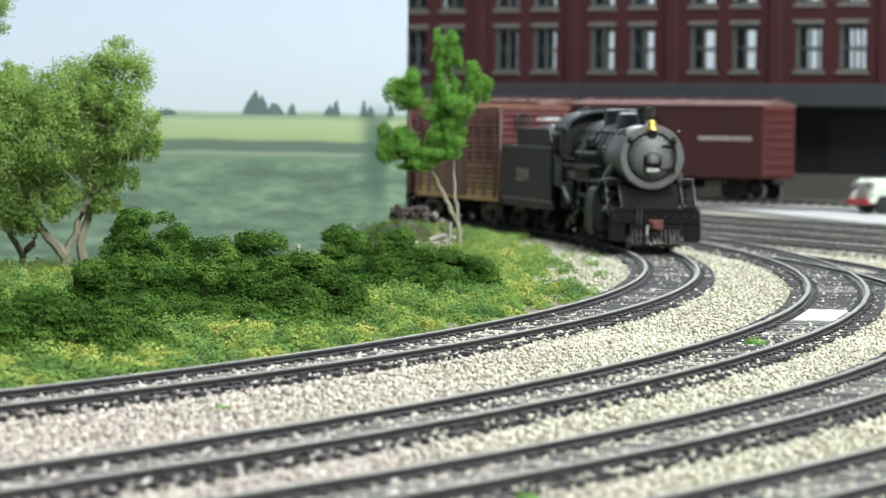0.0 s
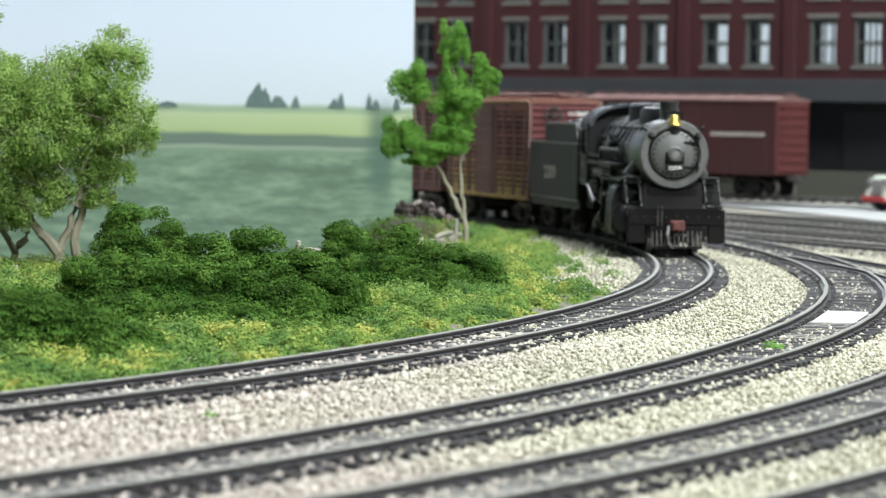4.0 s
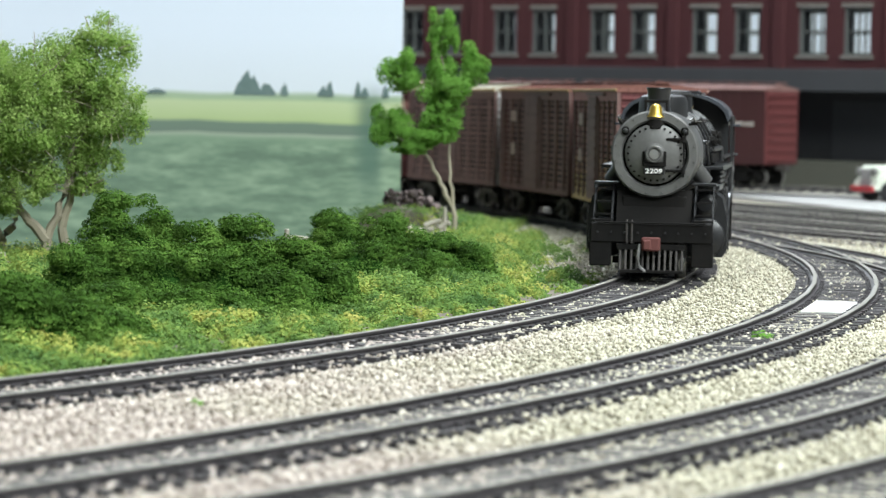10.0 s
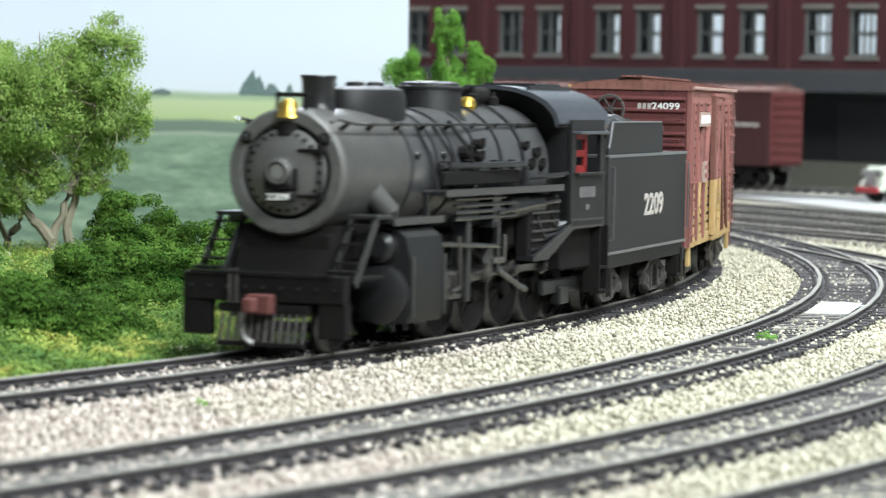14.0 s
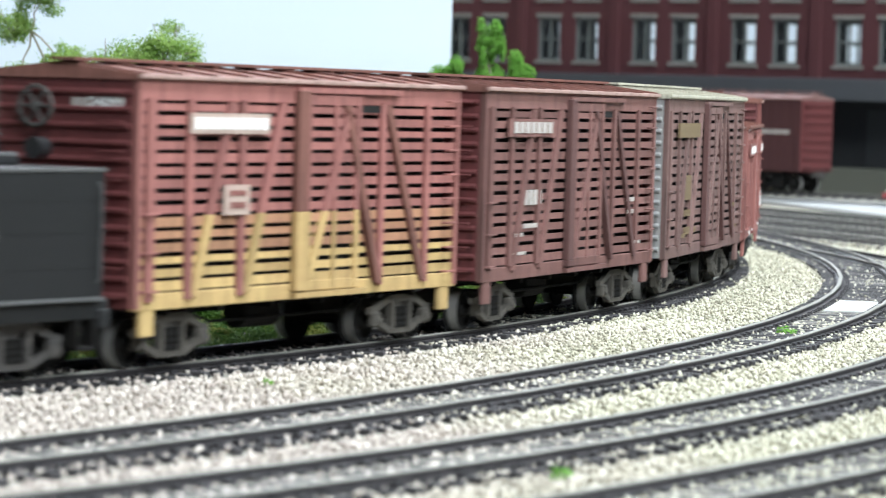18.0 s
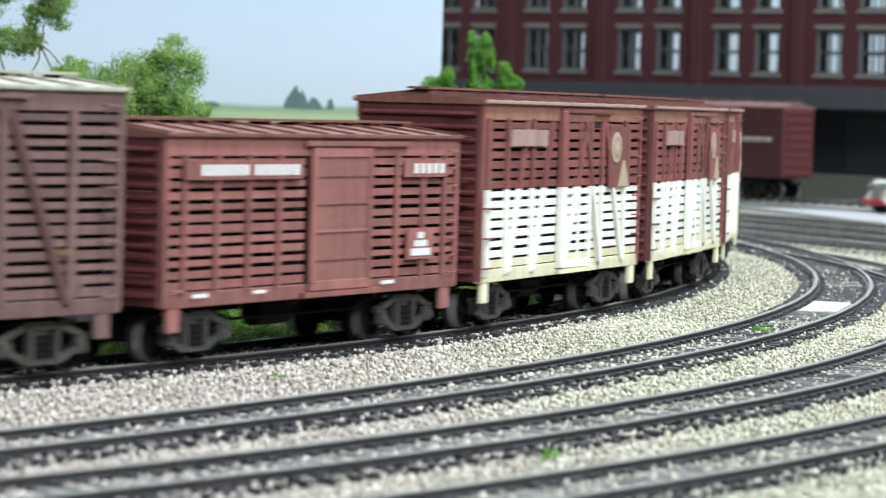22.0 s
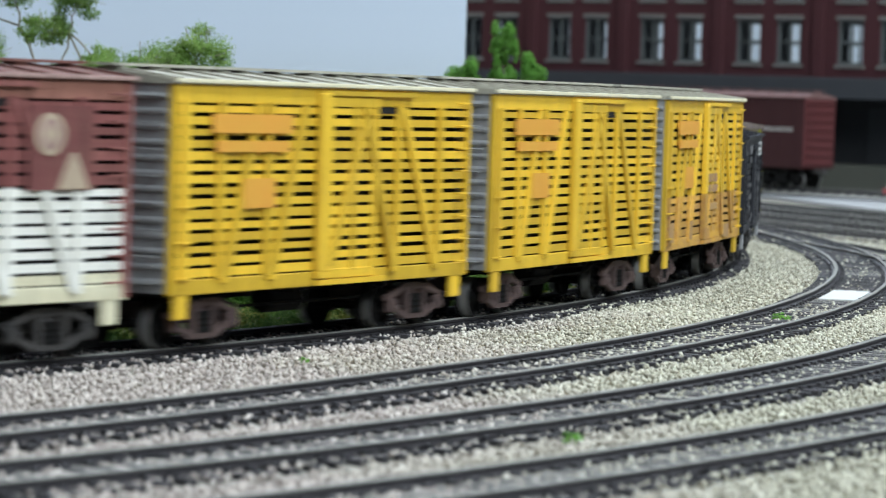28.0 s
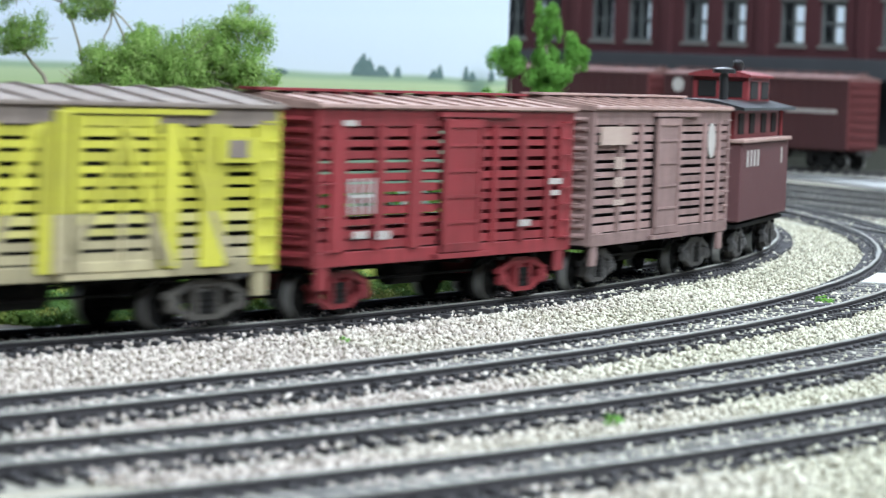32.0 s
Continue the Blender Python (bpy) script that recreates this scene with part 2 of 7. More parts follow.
def sweep_rail(pts, off, parent, low=-1.5, w=1.2):
    """A rail along plan points (x, y, outward angle), pushed out by off: a foot, a web and a bright worn head."""
    def ribbon(profile, material, name, label=""):
        bm = bmesh.new()
        rings = []
        for x, y, a in pts:
            ux, uy = math.cos(a), math.sin(a)
            rings.append([bm.verts.new((x + (off + p) * ux, y + (off + p) * uy, z)) for p, z in profile])
        k = len(profile)
        for p, q in zip(rings, rings[1:]):
            for i in range(k):
                bm.faces.new((p[i], p[(i + 1) % k], q[(i + 1) % k], q[i]))
        bm.faces.new(rings[0])
        bm.faces.new(rings[-1][::-1])
        return part(name, bm, material, parent, label)
    h = w / 2
    body = ribbon([(-1.3, low), (1.3, low), (1.3, low + 0.3), (0.3, low + 0.55), (0.3, -0.9), (h, -0.75), (h, -0.24), (-h, -0.24), (-h, -0.75), (-0.3, -0.9), (-0.3, low + 0.55), (-1.3, low + 0.3)], M_RAIL_SIDE, "rail")
    top = ribbon([(-h, -0.237), (h, -0.237), (h, -0.08), (h * 0.8, 0), (-h * 0.8, 0), (-h, -0.08)], M_RAIL_TOP, "rail_head", "bright worn rail head")
    top.parent = body
    return body


TIE_Z = -1.5


def tie_mesh():
    bm = boxes((-14.0, -1.05, TIE_Z - 1.9, 14.0, 1.05, TIE_Z), bevel=0.15)
    for sx in (-1, 1):
        for e in (-1, 1):
            box(bm, sx * 8.2 + e * 1.7 - 0.7, -0.8, TIE_Z, sx * 8.2 + e * 1.7 + 0.7, 0.8, TIE_Z + 0.5)
    return bm


def railway_track(label, pts, gauge=16.2, ties=None, pitch=5.2, tie_paint=None):
    tr = thing("railway_track", label, "railway track", "tracks of the layout")
    sweep_rail(pts, -gauge / 2 - 0.5, tr)
    sweep_rail(pts, gauge / 2 + 0.5, tr)
    bed = bmesh.new()
    rings = [[bed.verts.new((x + o * math.cos(a), y + o * math.sin(a), z)) for o, z in ((-14.8, -3.5), (-13.8, -2.6), (-10.4, -2.3), (-8.0, -1.72), (8.0, -1.72), (10.4, -2.3), (13.8, -2.6), (14.8, -3.5))] for x, y, a in pts]
    for p, q in zip(rings, rings[1:]):
        for i in range(7):
            bed.faces.new((p[i], p[i + 1], q[i + 1], q[i]))
    part("ballast_bed", bed, M_BED, tr)
    length, first, run = 0.0, None, 0.0
    rng = random.Random(len(pts))
    for (x0, y0, a0), (x1, y1, a1) in zip(pts, pts[1:]):
        d = math.hypot(x1 - x0, y1 - y0)
        while run < d:
            k = run / d
            x, y, a = x0 + (x1 - x0) * k, y0 + (y1 - y0) * k, a0 + (a1 - a0) * k
            if ties is None or ties[0] <= length + run <= ties[1]:
                if first is None:
                    first = part("tie", tie_mesh(), tie_paint or M_TIE, tr)
                    ob = first
                else:
                    ob = again(first)
                ob.matrix_basis = at(x, y, rng.uniform(-0.15, 0.1), 0, 0, math.degrees(a) + rng.uniform(-1.5, 1.5))
            run += pitch
        run -= d
        length += d
    return tr

# ---- paints of the train ----
P_RED = surface("oxide_red_paint", (0.275, 0.112, 0.098), (0.195, 0.078, 0.07), 0.7, 0, 0.7, 0.06, amount=0.7, vary=0.2, stretch=(0.15, 1, 1), streak=0.4)
P_RED_END = surface("oxide_red_end", (0.12, 0.03, 0.03), (0.075, 0.022, 0.022), 0.65, 0, 0.7, 0.06, amount=0.7, streak=0.4)
P_TAN = surface("dusty_tan_paint", (0.42, 0.30, 0.125), (0.32, 0.2, 0.09), 0.8, 0, 0.7, 0.08, amount=0.8, vary=0.2, stretch=(0.15, 1, 1), streak=0.4)
P_MID = surface("dust_faded_red", (0.33, 0.18, 0.10), (0.25, 0.115, 0.075), 0.8, 0, 0.7, 0.08, amount=0.8, vary=0.2, stretch=(0.15, 1, 1), streak=0.4)
P_MAROON = surface("maroon_paint", (0.175, 0.085, 0.075), (0.12, 0.058, 0.052), 0.7, 0, 0.7, 0.06, amount=0.7, vary=0.2, stretch=(0.15, 1, 1), streak=0.4)
P_BROWN = surface("brown_paint", (0.17, 0.1, 0.09), (0.115, 0.068, 0.062), 0.75, 0, 0.7, 0.06, amount=0.7, vary=0.2, stretch=(0.15, 1, 1), streak=0.4)
P_WROOF = surface("wooden_brown_red", (0.2, 0.085, 0.065), (0.12, 0.055, 0.045), 0.8, 0, 0.7, 0.06, amount=0.8, vary=0.2, streak=0.4)
P_UPPER = surface("rusty_red_brown", (0.175, 0.052, 0.05), (0.22, 0.095, 0.074), 0.75, 0, 0.5, 0.035, amount=0.9, vary=0.2, stretch=(0.15, 1, 1), streak=0.4)
P_TOPTAN = surface("rust_tan_fascia", (0.30, 0.135, 0.095), (0.21, 0.085, 0.065), 0.75, 0, 0.6, 0.03, amount=0.9, streak=0.4)
P_EMBLEM = surface("pale_cream_emblem", (0.44, 0.36, 0.25), (0.32, 0.22, 0.16), 0.8, 0, 0.9, 0.1, amount=0.7, bump=0)
# car maroon darkened, so that the braces' shade lies in the paint
P_BRACE_SHADE = surface("dark_maroon_brace", (0.105, 0.05, 0.046), (0.07, 0.034, 0.032), 0.7, 0, 0.7, 0.06, amount=0.7)
P_WHITE = surface("chalky_white_paint", (0.8, 0.785, 0.72), (0.66, 0.635, 0.54), 0.8, 0, 0.5, 0.05, amount=0.7, vary=0.06, stretch=(0.15, 1, 1), streak=0.1)
P_CREAM = surface("soiled_white_paint", (0.74, 0.7, 0.5), (0.6, 0.53, 0.34), 0.85, 0, 0.7, 0.08, amount=0.8, vary=0.08, stretch=(0.15, 1, 1), streak=0.22)
P_YELLOW = surface("chrome_yellow_paint", (0.7, 0.45, 0.022), (0.58, 0.355, 0.03), 0.6, 0, 0.7, 0.06, amount=0.6, vary=0.2, stretch=(0.15, 1, 1), streak=0.22)
P_YRUST = surface("rust_stained_yellow", (0.68, 0.4, 0.04), (0.3, 0.15, 0.09), 0.75, 0, 0.5, 0.06, amount=1.0, vary=0.2, stretch=(0.3, 1, 1))
P_RUST = surface("brown_rust_bloom", (0.33, 0.19, 0.12), (0.5, 0.33, 0.07), 0.85, 0, 0.6, 0.12, amount=1.0)
P_SILVER = surface("dull_silver_paint", (0.42, 0.42, 0.42), (0.27, 0.265, 0.26), 0.45, 0.35, 0.7, 0.06, amount=0.8, streak=0.4)
P_GREYROOF = surface("pale_weathered_roof", (0.44, 0.42, 0.34), (0.3, 0.28, 0.22), 0.75, 0, 0.6, 0.06, amount=0.8, streak=0.4)
P_BLACKCAR = surface("charcoal_car_paint", (0.014, 0.014, 0.018), (0.028, 0.028, 0.033), 0.55, 0, 0.7, 0.06, amount=0.7, vary=0.2, stretch=(0.15, 1, 1), streak=0.4)
P_LIME = surface("yellow_green_paint", (0.42, 0.40, 0.035), (0.32, 0.28, 0.06), 0.65, 0, 0.7, 0.06, amount=0.6, vary=0.2, stretch=(0.15, 1, 1), streak=0.22)
P_LIMEDUST = surface("dusty_yellow_green", (0.34, 0.295, 0.165), (0.26, 0.21, 0.135), 0.85, 0, 0.7, 0.06, amount=0.8, vary=0.2, stretch=(0.15, 1, 1), streak=0.4)
P_LIMEMID = surface("half_dusted_yellow_green", (0.41, 0.37, 0.11), (0.32, 0.28, 0.12), 0.8, 0, 0.7, 0.06, amount=0.8, vary=0.2, stretch=(0.15, 1, 1), streak=0.25)
P_TAUPE = surface("taupe_roof_paint", (0.205, 0.165, 0.14), (0.145, 0.115, 0.1), 0.75, 0, 0.6, 0.05, amount=0.8, streak=0.4)
P_CARRED = surface("bright_barn_red", (0.195, 0.024, 0.028), (0.13, 0.02, 0.023), 0.6, 0, 0.7, 0.06, amount=0.6, vary=0.2, stretch=(0.15, 1, 1), streak=0.4)
P_PINKROOF = surface("faded_red_roof", (0.37, 0.25, 0.22), (0.26, 0.16, 0.135), 0.8, 0, 0.6, 0.05, amount=0.8, streak=0.4)
P_DUSTBROWN = surface("dusty_brown_paint", (0.265, 0.175, 0.16), (0.19, 0.115, 0.105), 0.8, 0, 0.7, 0.07, amount=0.8, vary=0.2, stretch=(0.15, 1, 1), streak=0.4)
# near-black: shade of insides put into the colour, behind slats, slots and panes
P_INSIDE_SHADE = surface("dark_car_inside", (0.012, 0.011, 0.011), (0.02, 0.018, 0.017), 0.95, 0, 0.5, 0.05, bump=0)
P_LETTER = surface("faded_white_lettering", (0.46, 0.43, 0.4), (0.28, 0.25, 0.23), 0.8, 0, 0.9, 0.1, amount=0.7, bump=0)
P_LETDIM = surface("worn_grey_lettering", (0.19, 0.185, 0.185), (0.06, 0.06, 0.065), 0.8, 0, 0.9, 0.2, amount=0.9, bump=0)
P_LETWHITE = surface("white_lettering", (0.8, 0.8, 0.78), (0.65, 0.65, 0.63), 0.7, 0, 0.9, 0.1, amount=0.4, bump=0)
P_BOARD = surface("pale_name_board", (0.42, 0.33, 0.28), (0.3, 0.2, 0.17), 0.8, 0, 0.9, 0.1, amount=0.8)
P_ORANGE = surface("faded_orange_board", (0.68, 0.31, 0.04), (0.62, 0.36, 0.04), 0.8, 0, 0.9, 0.1, amount=0.8)
P_OLIVE = surface("olive_yellow_lettering", (0.165, 0.12, 0.062), (0.12, 0.085, 0.05), 0.8, 0, 0.9, 0.1, amount=0.7)
P_TRUCK = surface("weathered_truck_frame", (0.03, 0.029, 0.029), (0.1, 0.09, 0.082), 0.75, 0, 0.8, 0.12, amount=0.9, bump=0.1)
P_TRUCKDUST = surface("dusty_truck_frame", (0.1, 0.09, 0.077), (0.03, 0.027, 0.024), 0.8, 0, 0.8, 0.12, amount=0.9, bump=0.1)
P_TRUCKRUST = surface("rusty_truck_frame", (0.13, 0.085, 0.075), (0.05, 0.036, 0.034), 0.8, 0, 0.8, 0.12, amount=0.9, bump=0.1)
P_TREAD = surface("bright_wheel_tread", (0.45, 0.44, 0.42), (0.3, 0.29, 0.28), 0.35, 0.8, 0.8, 0.1, bump=0.02)
P_BRASS = surface("polished_brass", (0.75, 0.52, 0.10), (0.6, 0.4, 0.08), 0.3, 0.9, 0.8, 0.1, bump=0)
P_SMOKEBOX = surface("graphite_smokebox", (0.105, 0.105, 0.102), (0.05, 0.05, 0.049), 0.38, 0.3, 0.6, 0.06, amount=0.8, bump=0.06)
P_STEEL = surface("oiled_rod_steel", (0.15, 0.147, 0.14), (0.045, 0.043, 0.042), 0.27, 0.85, 0.8, 0.1, amount=0.8, bump=0.03)
P_CABRED = surface("red_window_frame", (0.24, 0.015, 0.016), (0.16, 0.014, 0.015), 0.6, 0, 0.8, 0.1, bump=0)
P_COUPLER = surface("rusty_coupler", (0.12, 0.04, 0.035), (0.07, 0.03, 0.028), 0.75, 0, 0.8, 0.1)
P_CABROOF = surface("blue_black_cab_roof", (0.075, 0.082, 0.095), (0.045, 0.05, 0.056), 0.26, 0.25, 0.6, 0.05, bump=0.04)
P_LENS = surface("headlight_glass", (0.25, 0.25, 0.24), (0.18, 0.18, 0.17), 0.15, 0.2, 0.8, 0.1, bump=0)


def lettering(text, size, material, parent, m, name="lettering", depth=0.08, stretch=1.0):
    """Raised characters of the built-in font, size millimetres high, centred, reading along x with z up, at the pose m."""
    cu = bpy.data.curves.new(name, "FONT")
    cu.body, cu.align_x, cu.align_y, cu.size, cu.extrude, cu.offset = text, "CENTER", "CENTER", size * 1.38 * MM, depth * MM, 0.03 * size * MM
    cu.resolution_u = 3
    src = bpy.data.objects.new(name, cu)
    me = bpy.data.meshes.new_from_object(src)
    bpy.data.objects.remove(src)
    me.transform(Matrix.Diagonal((stretch, 1, 1, 1)))
    me.transform(Matrix.Rotation(radians(90), 4, "X"))
    me.materials.clear()
    me.materials.append(material)
    ob = new(name, me)
    ob.parent = parent
    ob.matrix_basis = m
    return ob


def bars(rows, material, parent, y, name="lettering", thick=0.12):
    """Lettering too small to read: flat raised bars (x0, z0, x1, z1) on a side at y."""
    for x0, z0, x1, z1 in rows:
        bm = bmesh.new()
        k = max(1, round((x1 - x0) / (z1 - z0) / 0.85)) if name == "lettering" else 1
        k = k if k > 2 else 1
        step = (x1 - x0) / k
        gap = 0.14 * step if k > 1 else 0.0
        for j in range(k):
            box(bm, x0 + j * step + gap, min(y, y + thick * (1 if y > 0 else -1)), z0, x0 + (j + 1) * step - gap, max(y, y + thick * (1 if y > 0 else -1)), z1)
        last = part(name, bm, material, parent)
    return last


# ---- trucks shared by all cars ----
def wheel_profile(r):
    return [(6.2, 0.9), (6.2, r * 0.55), (6.6, r * 0.6), (6.3, r + 0.7), (6.9, r + 0.7), (7.2, r), (9.4, r - 0.15), (9.4, r * 0.82), (8.8, r * 0.75), (8.6, r * 0.4), (9.5, r * 0.32), (9.5, 0.9)]


def wheelset(parent, x, r, name="wheelset", material=None):
    bm = bmesh.new()
    for sy in (1, -1):
        prof = [(sy * a, q) for a, q in wheel_profile(r)]
        turned(bm, prof, "y", 22)
    tube(bm, [(0, -11.5, 0), (0, 11.5, 0)], 1.0, 8)
    ob = part(name, bm, material or P_TRUCK, parent)
    ob.matrix_basis = at(x, 0, r)
    tr = bmesh.new()
    for sy in (1, -1):
        turned(tr, [(sy * 7.25, r + 0.05), (sy * 9.35, r - 0.1), (sy * 9.35, r - 0.6), (sy * 7.25, r - 0.6)], "y", 22, closed=False)
    t = part("tread", tr, P_TREAD, ob, "bright worn wheel tread")
    return ob


def car_truck(parent, x, material):
    bm = boxes((-2.2, -12, 5.0, 2.2, 12, 8.6), bevel=0.3)
    tr = part("truck", bm, material, parent)
    tr.matrix_basis = at(x, 0, 0)
    for sy in (1, -1):
        f = bmesh.new()
        lo, hi = (11.3, 12.6) if sy > 0 else (-12.6, -11.3)
        prism(f, [(-12.6, 6.2), (-10.2, 6.6), (-5.0, 8.4), (5.0, 8.4), (10.2, 6.6), (12.6, 6.2), (12.6, 7.4), (10.4, 7.8), (5.4, 9.9), (-5.4, 9.9), (-10.4, 7.8), (-12.6, 7.4)], lo, hi, "y")
        prism(f, [(-10.6, 4.4), (-4.6, 1.9), (4.6, 1.9), (10.6, 4.4), (10.6, 5.6), (4.2, 3.1), (-4.2, 3.1), (-10.6, 5.6)], lo, hi, "y")
        for sx in (-1, 1):
            box(f, sx * 10.4 - 1.5, lo - 0.2, 3.5, sx * 10.4 + 1.5, hi + 0.6, 6.7, bevel=0.4)
            turned(f, [(hi if sy > 0 else lo, 1.1), ((hi + 1.0) if sy > 0 else (lo - 1.0), 0.9)], "y", 8, Matrix.Translation((sx * 10.4, 0, 5.0)))
            box(f, sx * 3.6 - 0.6, lo, 2.6, sx * 3.6 + 0.6, hi + 0.3, 8.9)
        part("sideframe", f, material, tr)
        sp = bmesh.new()
        for k in (-1.6, 0, 1.6):
            turned(sp, [(3.0, 0.75), (3.6, 0.9), (4.2, 0.7), (4.8, 0.9), (5.4, 0.7), (6.0, 0.9), (6.6, 0.7), (7.4, 0.8)], "z", 8, Matrix.Translation((k, (lo + hi) / 2 + 0.35 * sy, 0)))
        part("spring", sp, M_DARK, tr)
    for sx in (-1, 1):
        wheelset(tr, sx * 10.2, 4.7, material=M_DARK)
    return tr


def underframe(car, half, sill, material=M_DARK):
    bm = boxes((-half + 6, -4, sill - 2.4, half - 6, 4, sill + 0.5), (-half + 1, -14, sill - 0.6, half - 1, 14, sill + 0.6), bevel=0.2)
    for x in np.linspace(-half + 14, half - 14, 6):
        box(bm, x - 0.7, -13.5, sill - 1.8, x + 0.7, 13.5, sill)
    part("underframe", bm, material, car)
    br = bmesh.new()
    turned(br, [(-8, 2.4), (-7.6, 2.8), (5.6, 2.8), (6, 2.4)], "x", 14, Matrix.Translation((6, 6, sill - 3.6)))
    part("brake_cylinder", br, material, car)
    rods = bmesh.new()
    for y in (-9, 9):
        tube(rods, [(-half + 24, y, sill - 0.8), (-half + 36, y, sill - 4.2), (half - 36, y, sill - 4.2), (half - 24, y, sill - 0.8)], 0.35, 5)
    part("truss_rod", rods, material, car)


def couplers(car, half, material=P_TRUCK):
    for sx in (1, -1):
        bm = boxes((half - 3, -1.4, 8.6, half + 3.4, 1.4, 11.2), (half + 3, -2.0, 8.2, half + 6.0, 1.6, 11.6), bevel=0.3)
        c = part("coupler", bm, material, car)
        if sx < 0:
            c.matrix_basis = at(0, 0, 0, 0, 0, 180)


def ladder(car, x, y, z0, z1, n, w=4.2, material=M_DARK):
    """Grab irons, one over another, standing off a side."""
    s = 1 if y > 0 else -1
    first = part("grab_iron", tube(bmesh.new(), [(x - w / 2, y - 0.3 * s, 0), (x - w / 2, y + 0.9 * s, 0), (x + w / 2, y + 0.9 * s, 0), (x + w / 2, y - 0.3 * s, 0)], 0.22, 5), material, car)
    first.matrix_basis = at(0, 0, z0)
    for z in np.linspace(z0, z1, n)[1:]:
        again(first, car, 0, 0, z)


def end_ladder(car, sx, half, y, z0, z1, n, material):
    p, q = sx * (half + 0.2), sx * (half + 1.3)
    first = part("end_grab_iron", tube(bmesh.new(), [(p, y - 2.4, 0), (q, y - 2.4, 0), (q, y + 2.4, 0), (p, y + 2.4, 0)], 0.22, 5), material, car)
    first.matrix_basis = at(0, 0, z0)
    for z in np.linspace(z0, z1, n)[1:]:
        again(first, car, 0, 0, z)


def ribbed_end(car, sx, half, w, z0, z1, peak, n, material):
    """An end wall of pressed steel: horizontal half-round ribs on a plate with a gable."""
    bm = bmesh.new()
    lo, hi = (half - 1.2, half) if sx > 0 else (-half, -half + 1.2)
    prism(bm, [(-w, z0), (w, z0), (w, z1), (0, peak), (-w, z1)], lo, hi, "x")
    wall = part("end_wall", bm, material, car)
    rb = None
    for z in np.linspace(z0 + 2.2, z1 - 3.0, n):
        if rb is None:
            p = sx * half
            bm = bmesh.new()
            prism(bm, [(p, -0.75), (p + sx * 0.75, -0.2), (p + sx * 0.75, 0.2), (p, 0.75)], -w + 1.2, w - 1.2, "y")
            rb = part("rib", bm, material, wall)
            rb.matrix_basis = at(0, 0, z)
        else:
            again(rb, wall, 0, 0, z)
    return wall


def gable_roof(car, half, w, z1, peak, material, n_ribs=11, edge=None, over=0.8, inner=None):
    bm = bmesh.new()
    prism(bm, [(-w - over, z1 - 0.6), (w + over, z1 - 0.6), (w + over, z1 + 0.35), (0, peak + 0.5), (-w - over, z1 + 0.35)], -half - 0.5, half + 0.5, "x")
    roof = part("roof", bm, material, car)
    for sy in (1, -1):
        lo, hi = sorted((sy * (w + over - 0.3), sy * (w + over + 0.5)))
        part("roof_edge", boxes((-half - 0.6, lo, z1 - 0.35, half + 0.6, hi, z1 + 0.5), bevel=0.12), inner if inner and sy < 0 else edge or material, roof)
    rb = None
    for x in np.linspace(-half + 1, half - 1, n_ribs):
        if rb is None:
            bm = bmesh.new()
            prism(bm, [(-w - over - 0.25, z1 - 0.1), (w + over + 0.25, z1 - 0.1), (w + over + 0.25, z1 + 0.75), (0, peak + 1.0), (-w - over - 0.25, z1 + 0.75)], -0.5, 0.5, "x")
            rb = part("roof_rib", bm, material, roof)
            rb.matrix_basis = at(x, 0, 0)
        else:
            again(rb, roof, x)
    return roof


def running_board(car, half, z, material, w=2.6):
    bd = None
    for k in (-1, 0, 1):
        bm = boxes((-half - 1.5, k * 1.9 - 0.85, z, half + 1.5, k * 1.9 + 0.85, z + 0.55))
        bd = part("roof_walk_board", bm, material, car)
    sup = None
    for x in np.linspace(-half + 2, half - 2, 9):
        if sup is None:
            sup = part("roof_walk_bracket", boxes((-0.5, -2.6, z - 1.6, 0.5, 2.6, z)), material, car)
            sup.matrix_basis = at(x, 0, 0)
        else:
            again(sup, car, x)


